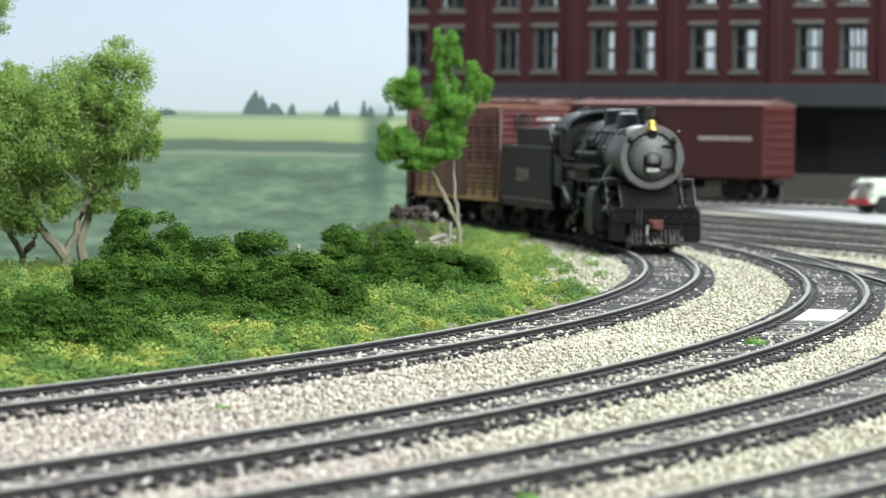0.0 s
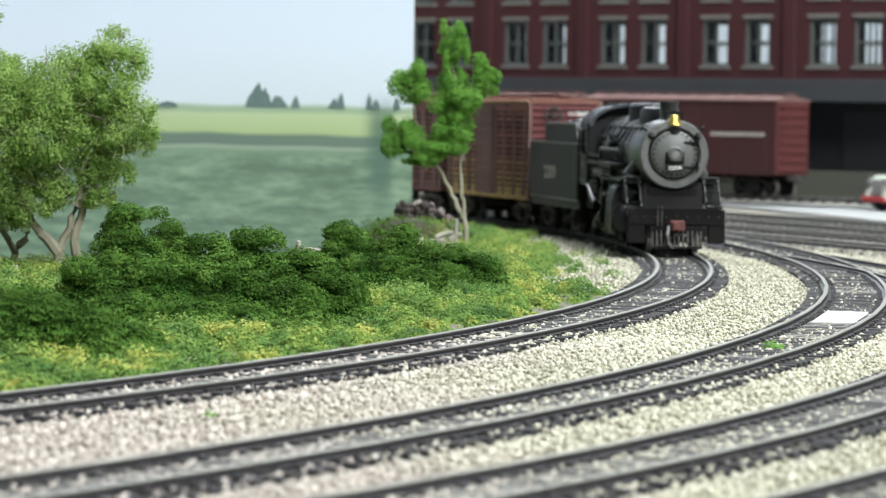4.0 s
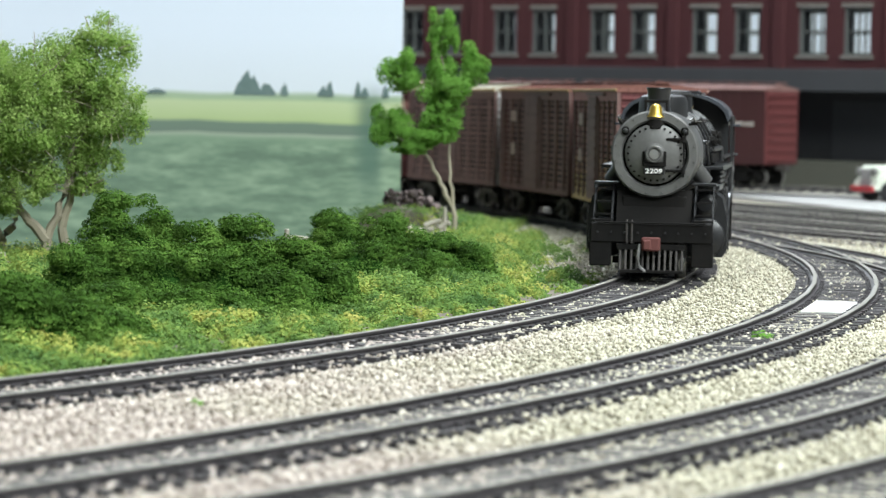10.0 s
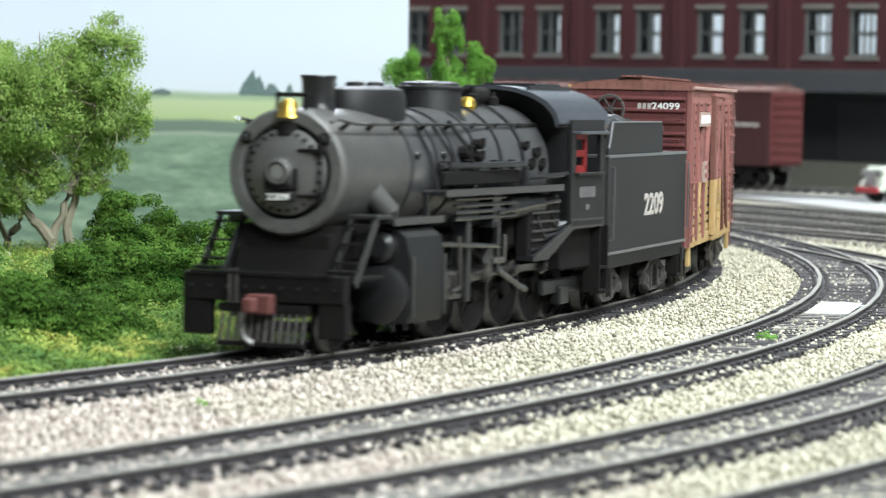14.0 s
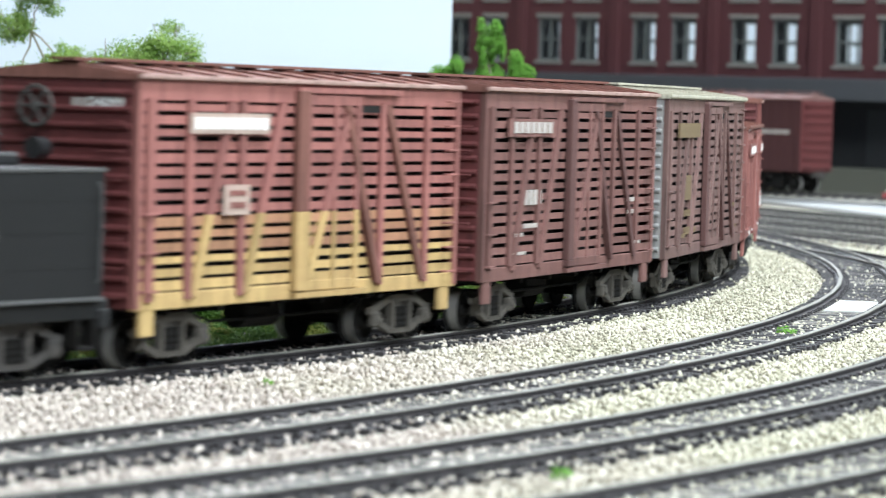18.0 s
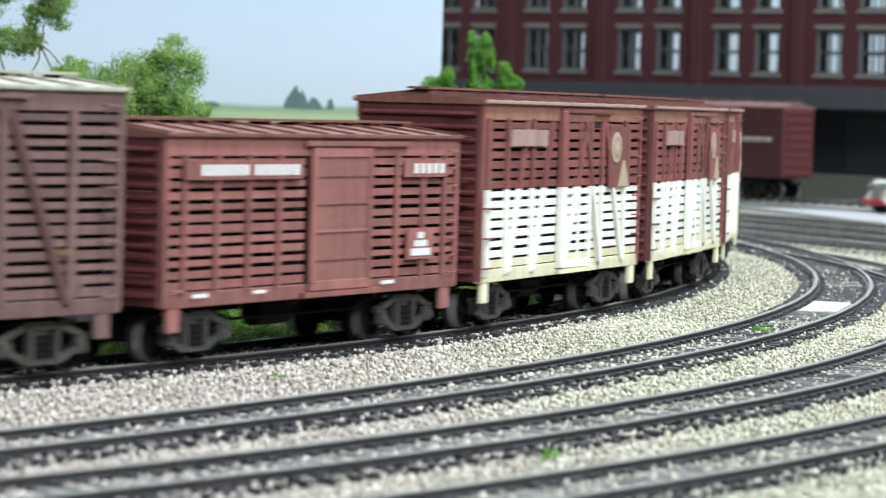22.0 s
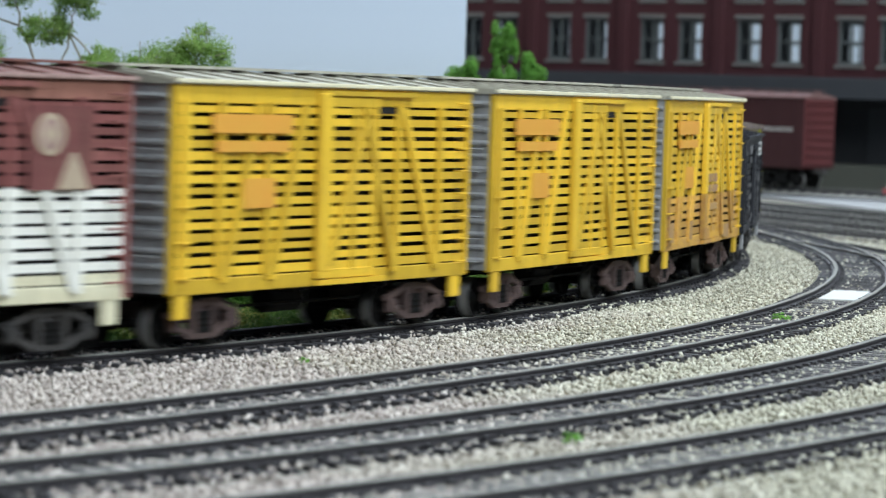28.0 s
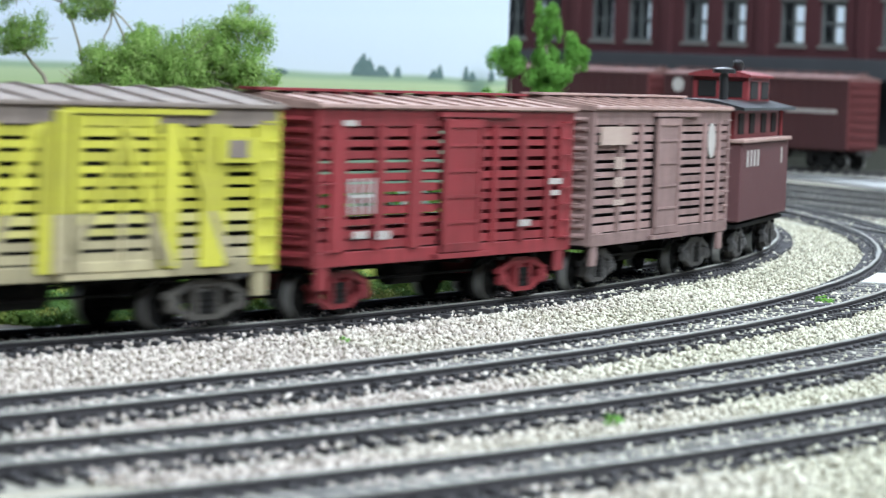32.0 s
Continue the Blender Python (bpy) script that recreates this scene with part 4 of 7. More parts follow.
# ---- caboose ----
def caboose():
    car = thing("caboose", "dark red caboose with black roof and cupola", "caboose")
    h, w = 50.0, 15.0
    dk = surface("dark_caboose_red", (0.1, 0.04, 0.042), (0.07, 0.03, 0.032), 0.7, 0, 0.7, 0.06, amount=0.7)
    part("lower_body", boxes((-h, -w, 12.5, h, w, 35.2), bevel=0.3), dk, car)
    groove = None
    for x in np.linspace(-h + 2, h - 2, 25):
        if groove is None:
            groove = part("batten", boxes((-0.12, w, 13.0, 0.12, w + 0.12, 34.8)), dk, car)
            groove.matrix_basis = at(x, 0, 0)
        else:
            again(groove, car, x)
    part("ledge", boxes((-h - 1, -w - 1.0, 35.2, h + 1, w + 1.0, 36.3), bevel=0.2), P_PINKROOF, car, "pale dusty ledge")
    part("upper_body", boxes((-h + 4, -w + 3, 36.3, h - 4, w - 3, 45)), P_CARRED, car)
    for x in (-34, -12, 12, 34):
        part("window", boxes((x - 5, w - 3.3, 37.6, x + 5, w - 2.6, 43.6), bevel=0.2), P_INSIDE_SHADE, car)
    rf = bmesh.new()
    prism(rf, [(-w - 1.2, 44.6), (w + 1.2, 44.6), (w + 1.2, 45.4), (7, 47.4), (-7, 47.4), (-w - 1.2, 45.4)], -h - 6, h + 6, "x")
    part("roof", rf, M_BLACK, car)
    cup = part("cupola", boxes((-48, -8.5, 46, -2, 8.5, 54.4), bevel=0.3), P_CARRED, car)
    for x in (-37, -14):
        part("cupola_window", boxes((x - 7.5, 8.3, 47.6, x + 7.5, 8.8, 53.0), bevel=0.2), P_INSIDE_SHADE, cup)
    for y in (-4, 4):
        part("cupola_window", boxes((-2.2, y - 2.8, 48.0, -1.7, y + 2.8, 53.0), bevel=0.2), P_INSIDE_SHADE, cup)
    cr = bmesh.new()
    prism(cr, [(-9.6, 54.2), (9.6, 54.2), (9.6, 54.9), (5, 56.0), (0, 56.4), (-5, 56.0), (-9.6, 54.9)], -50, 0, "x")
    part("cupola_roof", cr, P_CARRED, cup)
    sj = bmesh.new()
    turned(sj, [(46.5, 1.3), (55.2, 1.3), (55.2, 3.4), (56.4, 3.4), (57.0, 0.6)], "z", 12, Matrix.Translation((30, 6, 0)))
    part("smoke_jack", sj, M_BLACK, car)
    lm = bmesh.new()
    turned(lm, [(56.0, 1.0), (57.2, 1.7), (58.8, 1.7), (59.6, 0.6)], "z", 10, Matrix.Translation((-10, 4, 0)))
    part("marker_lamp", lm, M_BLACK, car)
    for sx in (1, -1):
        part("platform", boxes((sx * h, -12, 10.5, sx * (h + 7), 12, 12.0)) if sx > 0 else boxes((-h - 7, -12, 10.5, -h, 12, 12.0)), M_DARK, car)
        rail = bmesh.new()
        for y in (-11, -4, 4, 11):
            tube(rail, [(sx * (h + 6.3), y, 12), (sx * (h + 6.3), y, 24)], 0.3, 5)
        tube(rail, [(sx * (h + 6.3), -11, 24), (sx * (h + 6.3), 11, 24)], 0.35, 5)
        part("railing", rail, P_CARRED, car)
        st = bmesh.new()
        for y in (-11.5, 11.5):
            tube(st, [(sx * (h + 6.3), y, 12), (sx * (h + 6.3), y, 44.6)], 0.55, 5)
        part("stanchion", st, P_CARRED, car)
        car_truck(car, sx * 32, P_TRUCK)
    bars([(36 - 7.0 * k, 28.2, 39.0 - 7.0 * k, 33.0) for k in range(4)] + [(-36, 28.2, -33, 33.0)], P_LETTER, car, 15.05)
    underframe(car, h, 11.0)
    couplers(car, h + 7)
    return car


couple(caboose(), 16)


# ---- locomotive: x forwards, the headlight at x = 65 ----
P_RIM = surface("weathered_rim_grey", (0.15, 0.15, 0.145), (0.085, 0.085, 0.083), 0.5, 0.3, 0.6, 0.05, amount=0.9, bump=0.06)


def smokebox_face(lo, zc):
    """The round front: a pale rim, a dark groove, the bolted door with its hinges, headlight and number board."""
    axis = Matrix.Translation((0, 0, zc))
    rim = part("smokebox_rim", turned(bmesh.new(), [(60.3, 12.25), (61.3, 12.3), (62.0, 11.8), (62.0, 9.7), (61.4, 9.2), (60.4, 9.1)], "x", 48, axis, closed=False), P_RIM, lo, "pale grey weathered smokebox rim")
    for k in range(16):
        a = 2 * math.pi * (k + 0.5) / 16
        part("rim_bolt", turned(bmesh.new(), [(61.9, 0.3), (62.3, 0.3), (62.4, 0.12)], "x", 6, Matrix.Translation((0, 11.2 * math.cos(a), zc + 11.2 * math.sin(a)))), P_SMOKEBOX, rim)
    part("groove", turned(bmesh.new(), [(60.5, 9.3), (60.5, 8.0)], "x", 40, axis), M_DARK, rim)
    door = part("smokebox_door", turned(bmesh.new(), [(60.5, 8.5), (61.9, 8.4), (62.4, 7.8), (63.2, 5.2), (63.7, 2.4)], "x", 44, axis), P_RIM, lo, "domed graphite grey smokebox door")
    for k in range(26):
        a = 2 * math.pi * k / 26
        part("door_bolt", turned(bmesh.new(), [(62.2, 0.36), (62.9, 0.36), (63.0, 0.2)], "x", 6, Matrix.Translation((0, 7.5 * math.cos(a), zc + 7.5 * math.sin(a)))), M_DARK, door)
    for dz in (4.2, -4.6):
        part("hinge_strap", boxes((62.6, 3.2, zc + dz - 0.35, 63.6, 8.6, zc + dz + 0.35), (62.3, 7.6, zc + dz - 0.9, 64.0, 8.6, zc + dz + 0.9), bevel=0.12), M_DARK, door)
    part("hinge_rod", tube(bmesh.new(), [(63.4, 8.2, zc - 6.4), (63.4, 8.2, zc + 6.2)], 0.25, 6), M_DARK, door)
    part("door_rail", tube(bmesh.new(), [(62.0, 7.2 * math.cos(a), zc + 7.2 * math.sin(a)) for a in np.linspace(0.35, 2.8, 12)], 0.22, 5), M_DARK, door)
    hl = part("headlight", turned(bmesh.new(), [(63.2, 3.0), (63.8, 3.1), (64.0, 2.5), (65.8, 2.5), (66.1, 2.2), (66.1, 1.85), (65.4, 1.75)], "x", 26, axis), P_RIM, lo)
    part("lens", turned(bmesh.new(), [(65.2, 1.8), (65.7, 1.4), (65.9, 0.4)], "x", 20, axis), P_LENS, hl)
    part("headlight_bracket", boxes((63.0, -3.0, zc - 3.4, 65.2, 3.0, zc - 2.3), (63.0, -3.3, zc - 3.4, 64.2, -2.6, zc + 0.8), (63.0, 2.6, zc - 3.4, 64.2, 3.3, zc + 0.8), bevel=0.15), M_DARK, lo)
    part("number_board", boxes((63.2, -3.0, zc - 5.7, 65.0, 3.0, zc - 3.7), bevel=0.2), M_BLACK, lo)
    lettering("2209", 1.3, P_LETWHITE, lo, at(65.15, 0, zc - 4.8, 0, 0, 90), stretch=1.35)


def boiler_side(lo, sy, zc):
    """One side's handrail, running boards, pipes and fittings."""
    lamp = part("marker_lamp", boxes((60.6, sy * 8.3 - 1.0, zc + 5.2, 63.0, sy * 8.3 + 1.0, zc + 7.6), bevel=0.5), M_DARK, lo)
    part("lamp_lens", turned(bmesh.new(), [(62.9, 0.7), (63.4, 0.6), (63.6, 0.2)], "x", 10, Matrix.Translation((0, sy * 8.3, zc + 6.4))), M_BLACK, lamp)
    part("lamp_bracket", tube(bmesh.new(), [(60.5, sy * 9.6, zc + 7.2), (61.4, sy * 8.3, zc + 5.0), (61.0, sy * 7.4, zc + 3.6)], 0.3, 5), M_DARK, lamp)
    rail = part("handrail", tube(bmesh.new(), [(63.0, sy * 9.8, zc + 9.6), (61.5, sy * 10.6, zc + 10.2), (52.0, sy * 10.6, zc + 9.2)] + [(x, sy * 10.8, zc + 9.2) for x in (20, -10, -46)], 0.3, 6), P_STEEL, lo, "thin pale steel handrail")
    for x in (57, 44.5, 31, 18, 5, -8, -21, -34):
        part("stanchion", tube(bmesh.new(), [(x, sy * 8.2, zc + 7.6), (x, sy * 10.9, zc + 9.4)], 0.55, 6, 0.38), M_DARK, rail)
    part("running_board", boxes((24, sy * 15 - 2.6, 24.9, 50, sy * 15 + 2.6, 25.8), (-44, sy * 15 - 2.6, 29.9, 24, sy * 15 + 2.6, 30.8), (23.4, sy * 13.4 - 0.5, 24.9, 24.4, sy * 13.4 + 0.5, 30.8), bevel=0.15), M_BLACK, lo)
    part("board_edge", boxes((24.6, sy * 17.7 - 0.15, 24.6, 50, sy * 17.7 + 0.15, 26.0), (-44, sy * 17.7 - 0.15, 29.6, 24, sy * 17.7 + 0.15, 31.0)), M_PIPE, lo)
    top = part("air_pipe", tube(bmesh.new(), [(18, sy * 13.6, 35.6), (-26, sy * 15.0, 35.6), (-27.5, sy * 15.2, 34.8), (-27.5, sy * 15.2, 31.4)], 0.7, 8), M_PIPE, lo)
    for x in (14, 2, -12, -22):
        part("pipe_clip", boxes((x - 0.5, sy * 13.2 - 1.0, 34.6, x + 0.5, sy * 13.4 + 1.2, 36.6), bevel=0.15), M_DARK, top)
    part("pipe_shelf", boxes((-26, sy * 14.0 - 0.4, 31.6, 17, sy * 14.0 + 0.4, 34.4), bevel=0.2), M_DARK, lo)
    for k in range(4):
        part("cooling_pipe", tube(bmesh.new(), [(16, sy * 16.4, 28.9 - k * 1.35), (-12 - (k % 2) * 7, sy * 16.4, 28.9 - k * 1.35), (-13 - (k % 2) * 7, sy * 15.2, 28.9 - k * 1.35)], 0.42, 7), M_PIPE, lo)
    part("air_reservoir", turned(bmesh.new(), [(-37, 1.8), (-36.4, 2.7), (-16.6, 2.7), (-16, 1.8)], "x", 18, Matrix.Translation((0, sy * 14.0, 26.6))), M_BLACK, lo)
    for name, pts, r in (("sand_pipe", [(22, sy * 9.6, zc + 9.4), (20, sy * 12.6, zc + 3), (18, sy * 13.4, 31)], 0.42), ("sand_pipe", [(14, sy * 10.0, zc + 9.4), (11, sy * 12.8, zc + 4), (10, sy * 13.4, zc + 1)], 0.42),
                         ("feed_pipe", [(5, sy * 10.0, zc + 10), (1, sy * 13.4, zc + 4), (-1, sy * 13.9, 31)], 0.5), ("injector_pipe", [(-27, sy * 15.4, 32.6), (-46, sy * 16.4, 33.0), (-50, sy * 16.8, 33.2)], 0.6),
                         ("injector_pipe", [(-30, sy * 15.8, 31), (-31, sy * 16.2, 24), (-36, sy * 16.4, 19.4), (-48, sy * 16.4, 20.4)], 0.5), ("drain_pipe", [(-40, sy * 16, 31), (-41, sy * 16.2, 23), (-45, sy * 16.2, 21.2), (-54, sy * 16.2, 22.4)], 0.4)):
        part(name, tube(bmesh.new(), pts, r, 7), M_PIPE, lo)
    for x, z, w in ((3, zc + 3.4, 1.4), (-4, zc + 5.2, 1.1), (-4, zc + 2.6, 1.1), (-30, zc + 4.6, 1.0), (-37, zc + 3.0, 1.2), (-34, zc + 0.6, 1.3), (-40, zc + 0.4, 1.3)):
        fit = part("boiler_fitting", turned(bmesh.new(), [(sy * 12.0, w), (sy * 14.2, w), (sy * 14.6, w * 0.5)], "y", 8, Matrix.Translation((x, 0, z))), M_DARK, lo)
        part("fitting_cap", boxes((x - w * 0.5, sy * 14.4 - 0.4, z - w * 0.5, x + w * 0.5, sy * 14.4 + 0.4, z + w * 1.2), bevel=0.15), M_DARK, fit)
    for x in (26, 12, 0):
        part("washout_plug", turned(bmesh.new(), [(sy * 11.8, 0.7), (sy * 12.7, 0.7), (sy * 12.9, 0.3)], "y", 8, Matrix.Translation((x, 0, zc + 3.0))), M_BLACK, lo)


def engine_side(lo, sy, zc):
    """One side's cylinder, steps, guides, valve gear, ash pan and cab steps."""
    part("steam_pipe", tube(bmesh.new(), [(45, sy * 10.4, 31), (42.5, sy * 13.2, 27), (40, sy * 14.2, 21)], 2.4, 14), P_SMOKEBOX, lo, "dusty grey steam pipe")
    cyl = bmesh.new()
    prism(cyl, [(8.4, 5.4), (18.8, 5.4), (19.8, 7.6), (19.8, 17.0), (18.6, 22.2), (16.4, 24.0), (11.6, 24.0), (9.0, 21.0), (8.4, 17.0)] if sy > 0 else [(-8.4, 5.4), (-18.8, 5.4), (-19.8, 7.6), (-19.8, 17.0), (-18.6, 22.2), (-16.4, 24.0), (-11.6, 24.0), (-9.0, 21.0), (-8.4, 17.0)], 28.5, 46.0, "x")
    block = part("cylinder", cyl, M_MATTE, lo)
    part("cylinder_head", turned(bmesh.new(), [(45.8, 6.0), (47.2, 5.8), (47.8, 4.6), (48.2, 1.4)], "x", 26, Matrix.Translation((0, sy * 13.6, 11.0))), M_BLACK, block)
    part("valve_head", turned(bmesh.new(), [(45.8, 3.3), (48.0, 3.2), (48.8, 2.0)], "x", 20, Matrix.Translation((0, sy * 13.8, 20.4))), M_BLACK, block)
    for x in (29.2, 45.2):
        part("cylinder_band", boxes((x - 0.5, sy * 19.9 - 0.15, 6.5, x + 0.5, sy * 19.9 + 0.15, 18.5)), M_PIPE, block)
    for x, r in ((31.0, 0.35), (38, 0.35), (44.0, 0.35)):
        part("drain_cock", tube(bmesh.new(), [(x, sy * 15, 5.6), (x, sy * 15.4, 3.6)], r, 5), P_STEEL, block)
    lad = part("front_steps", boxes((65.0, sy * 14.2 - 2.8, 15.9, 67.0, sy * 14.2 + 2.8, 16.5), bevel=0.1), M_DARK, lo)
    for y in (11.6, 16.6):
        part("step_stringer", boxes((-0.9, -0.3, 0, 0.9, 0.3, 15.6), bevel=0.1), M_BLACK, lad).matrix_basis = at(65.4, sy * y, 13.6, 0, -38, 0)
    for k in range(3):
        part("step_tread", boxes((62.8 - 2.75 * k, sy * 14.1 - 2.4, 17.6 + 3.5 * k, 64.6 - 2.75 * k, sy * 14.1 + 2.4, 18.0 + 3.5 * k)), M_DARK, lad)
    part("front_platform", boxes((49, sy * 13.8 - 3.4, 25.9, 57, sy * 13.8 + 3.4, 26.7), bevel=0.15), M_BLACK, lo)
    gd = part("crosshead_guide", boxes((6, sy * 14.4 - 0.7, 13.2, 28.4, sy * 14.4 + 0.7, 14.2), (6, sy * 14.4 - 0.7, 8.4, 28.4, sy * 14.4 + 0.7, 9.4), bevel=0.1), P_STEEL, lo, "bright oily crosshead guides")
    part("guide_yoke", boxes((5, sy * 14.0 - 1.8, 7.6, 7.4, sy * 14.0 + 1.8, 25.0), bevel=0.3), M_BLACK, gd)
    part("crosshead", boxes((13, sy * 14.6 - 1.2, 9.2, 19, sy * 14.6 + 1.4, 13.4), bevel=0.3), P_STEEL, gd)
    part("piston_rod", tube(bmesh.new(), [(18, sy * 14.4, 11.2), (29, sy * 14.4, 11.2)], 0.6, 8), P_STEEL, gd)
    vg = part("valve_gear", boxes((-8.4, sy * 16.4 - 0.6, 13.0, -6.8, sy * 16.4 + 0.6, 24.0), (-9.4, sy * 15.0 - 1.8, 22.5, -5.0, sy * 15.0 + 1.6, 29.6), bevel=0.2), M_BLACK, lo)
    for name, a, b, r in (("radius_rod", (26, 20.2), (-7.6, 18.6), 0.55), ("eccentric_rod", (-7.6, 13.4), (-24, 8.6), 0.6), ("combination_lever", (13.4, 10.6), (14.6, 21.4), 0.6), ("union_link", (13.6, 10.8), (18.0, 10.0), 0.45), ("reach_rod", (-7.0, 25.6), (-44, 27.4), 0.45)):
        part(name, tube(bmesh.new(), [(a[0], sy * 16.8, a[1]), (b[0], sy * 16.8, b[1])], r, 7), P_STEEL, vg)
    part("link_hanger", boxes((-11, sy * 17.0 - 0.4, 15.0, -3.6, sy * 17.0 + 0.4, 16.4), (-11, sy * 17.0 - 0.4, 15.0, -9.8, sy * 17.0 + 0.4, 21.0), bevel=0.2), P_STEEL, vg)
    pan = part("ash_pan", boxes((-70, sy * 12.5 - 2.5, 11.5, -50, sy * 12.5 + 2.5, 21.0), (-46, sy * 14.6 - 1.6, 15.6, -27, sy * 14.6 + 1.6, 28.6), bevel=0.4), M_DARK, lo)
    for z in (17.0, 19.0, 21.0, 23.0, 25.0, 27.0):
        part("louvre", boxes((-45, sy * 16.3 - 0.1, z - 0.25, -28, sy * 16.3 + 0.3, z + 0.25)), M_BLACK, pan)
    part("cab_apron", prism(bmesh.new(), [(-27, 14.6), (-27, 15.8), (-33, 16.8), (-52, 22.4), (-72, 22.4), (-72, 21.0), (-52, 20.8), (-36, 14.6)], sy * 15.4 - 2.0, sy * 15.4 + 2.0, "y"), M_BLACK, lo)
    part("side_strap", tube(bmesh.new(), [(-28, sy * 17.4, 15.6), (-52, sy * 17.4, 22.6)], 0.35, 5), M_PIPE, lo)
    part("trailing_frame", boxes((-68, sy * 11.8 - 0.8, 6.0, -46, sy * 11.8 + 0.8, 9.4), (-61, sy * 12.2 - 1.4, 3.6, -55, sy * 12.2 + 1.2, 7.6), bevel=0.4), M_BLACK, lo)
    st = part("cab_steps", boxes((-76, sy * 15 - 2, 5.6, -70.6, sy * 15 + 2, 6.3), (-76, sy * 15 - 2, 11.0, -70.6, sy * 15 + 2, 11.7), bevel=0.1), M_DARK, lo)
    for x in (-76.2, -70.9):
        part("step_hanger", boxes((x - 0.35, sy * 15 - 2, 5.6, x + 0.35, sy * 15 + 2, 21)), M_DARK, st)


def locomotive():
    lo = thing("steam_locomotive", "black steam locomotive with grey smokebox and brass bell", "locomotive")
    zc = 34.8
    axis = Matrix.Translation((0, 0, zc))
    part("smokebox", turned(bmesh.new(), [(60.4, 12.0), (59.8, 12.3), (29.0, 12.3)], "x", 44, axis), P_SMOKEBOX, lo)
    smokebox_face(lo, zc)
    # boiler courses with bands
    part("boiler", turned(bmesh.new(), [(29.0, 12.2), (8.0, 12.2), (-14.0, 13.3), (-45.0, 13.7)], "x", 44, axis), M_BOILER, lo)
    for x in (28.6, 15.5, 6.5, -5.0, -17.0, -29.5):
        r = 12.3 if x > 8 else min(12.3 + (8 - x) / 22 * 1.1, 13.8)
        part("boiler_band", turned(bmesh.new(), [(x - 0.6, r), (x - 0.5, r + 0.25), (x + 0.5, r + 0.25), (x + 0.6, r)], "x", 44, axis, closed=False), M_PIPE, lo)
    # stack, domes, whistle, bell
    part("smokestack", turned(bmesh.new(), [(45.0, 4.8), (46.8, 3.5), (48.2, 3.15), (52.4, 3.3), (53.2, 3.6), (53.5, 3.5), (53.4, 2.9), (50.0, 2.7)], "z", 28, Matrix.Translation((47.5, 0, 0))), M_BLACK, lo)
    dome = part("sand_dome", turned(bmesh.new(), [(43.0, 8.0), (46.6, 7.8), (49.6, 7.7), (50.9, 7.2), (51.5, 5.8), (51.7, 2.0)], "z", 32, Matrix.Translation((25, 0, 0)) @ Matrix.Diagonal((1.65, 0.92, 1, 1))), M_MATTE, lo)
    for x in (20, 30):
        part("sand_hatch", turned(bmesh.new(), [(51.4, 2.0), (52.3, 1.9), (52.6, 1.2)], "z", 14, Matrix.Translation((x, 0, 0))), M_MATTE, dome)
    dome = part("steam_dome", turned(bmesh.new(), [(44.6, 8.6), (46.2, 7.1), (47.0, 6.8), (51.6, 6.7), (52.6, 6.2), (53.0, 5.0), (53.1, 2.0)], "z", 32, Matrix.Translation((-8.8, 0, 0))), M_MATTE, lo)
    part("dome_band", turned(bmesh.new(), [(51.3, 6.7), (51.4, 7.0), (51.9, 7.0), (52.0, 6.7)], "z", 32, Matrix.Translation((-8.8, 0, 0)), closed=False), M_MATTE, dome)
    part("whistle", turned(bmesh.new(), [(46.6, 1.2), (47.8, 2.0), (49.2, 1.7), (49.9, 0.8)], "z", 14, Matrix.Translation((-19.0, 4.5, 0))), P_BRASS, lo, "small brass whistle fitting")
    tur = part("steam_turret", turned(bmesh.new(), [(-35, 1.6), (-34.4, 2.1), (-25.6, 2.1), (-25, 1.6)], "x", 14, Matrix.Translation((0, 2.0, 50.0))), M_DARK, lo)
    for x, y, z, h in ((-24.0, 3.6, 47.5, 4.6), (-29.5, -1.8, 48.5, 3.4), (-33.5, 4.6, 48.0, 3.0), (-39.0, 0.5, 47.5, 4.4)):
        part("safety_valve", turned(bmesh.new(), [(z, 1.3), (z + h * 0.6, 1.3), (z + h * 0.7, 0.7), (z + h, 0.6)], "z", 10, Matrix.Translation((x, y, 0))), M_DARK, tur)
    bell = part("bell", turned(bmesh.new(), [(45.0, 2.7), (45.4, 2.4), (46.4, 1.9), (47.8, 1.65), (48.4, 1.1), (48.7, 0.2)], "z", 20, Matrix.Translation((61.0, 0, 0.2))), P_BRASS, lo, "polished brass bell")
    part("bell_bracket", boxes((58.4, -3.2, 43.9, 61.6, 3.2, 44.6), (59.0, -3.3, 44.2, 60.0, -2.7, 49.4), (59.0, 2.7, 44.2, 60.0, 3.3, 49.4), (59.1, -3.4, 49.2, 59.9, 3.4, 50.0), bevel=0.18), M_DARK, bell)
    part("bell_stand", turned(bmesh.new(), [(41.8, 3.4), (44.4, 2.9)], "z", 16, Matrix.Translation((59.6, 0, 0))), M_DARK, bell)
    for sy in (1, -1):
        boiler_side(lo, sy, zc)
        engine_side(lo, sy, zc)
    # cab
    half = 17.2
    arch = [(half, 21.5), (half, 44.4), (half * 0.95, 47.0), (half * 0.82, 49.3), (half * 0.62, 51.0), (half * 0.38, 52.1), (half * 0.13, 52.6)]
    prof = arch + [(-a, b) for a, b in arch[::-1]]
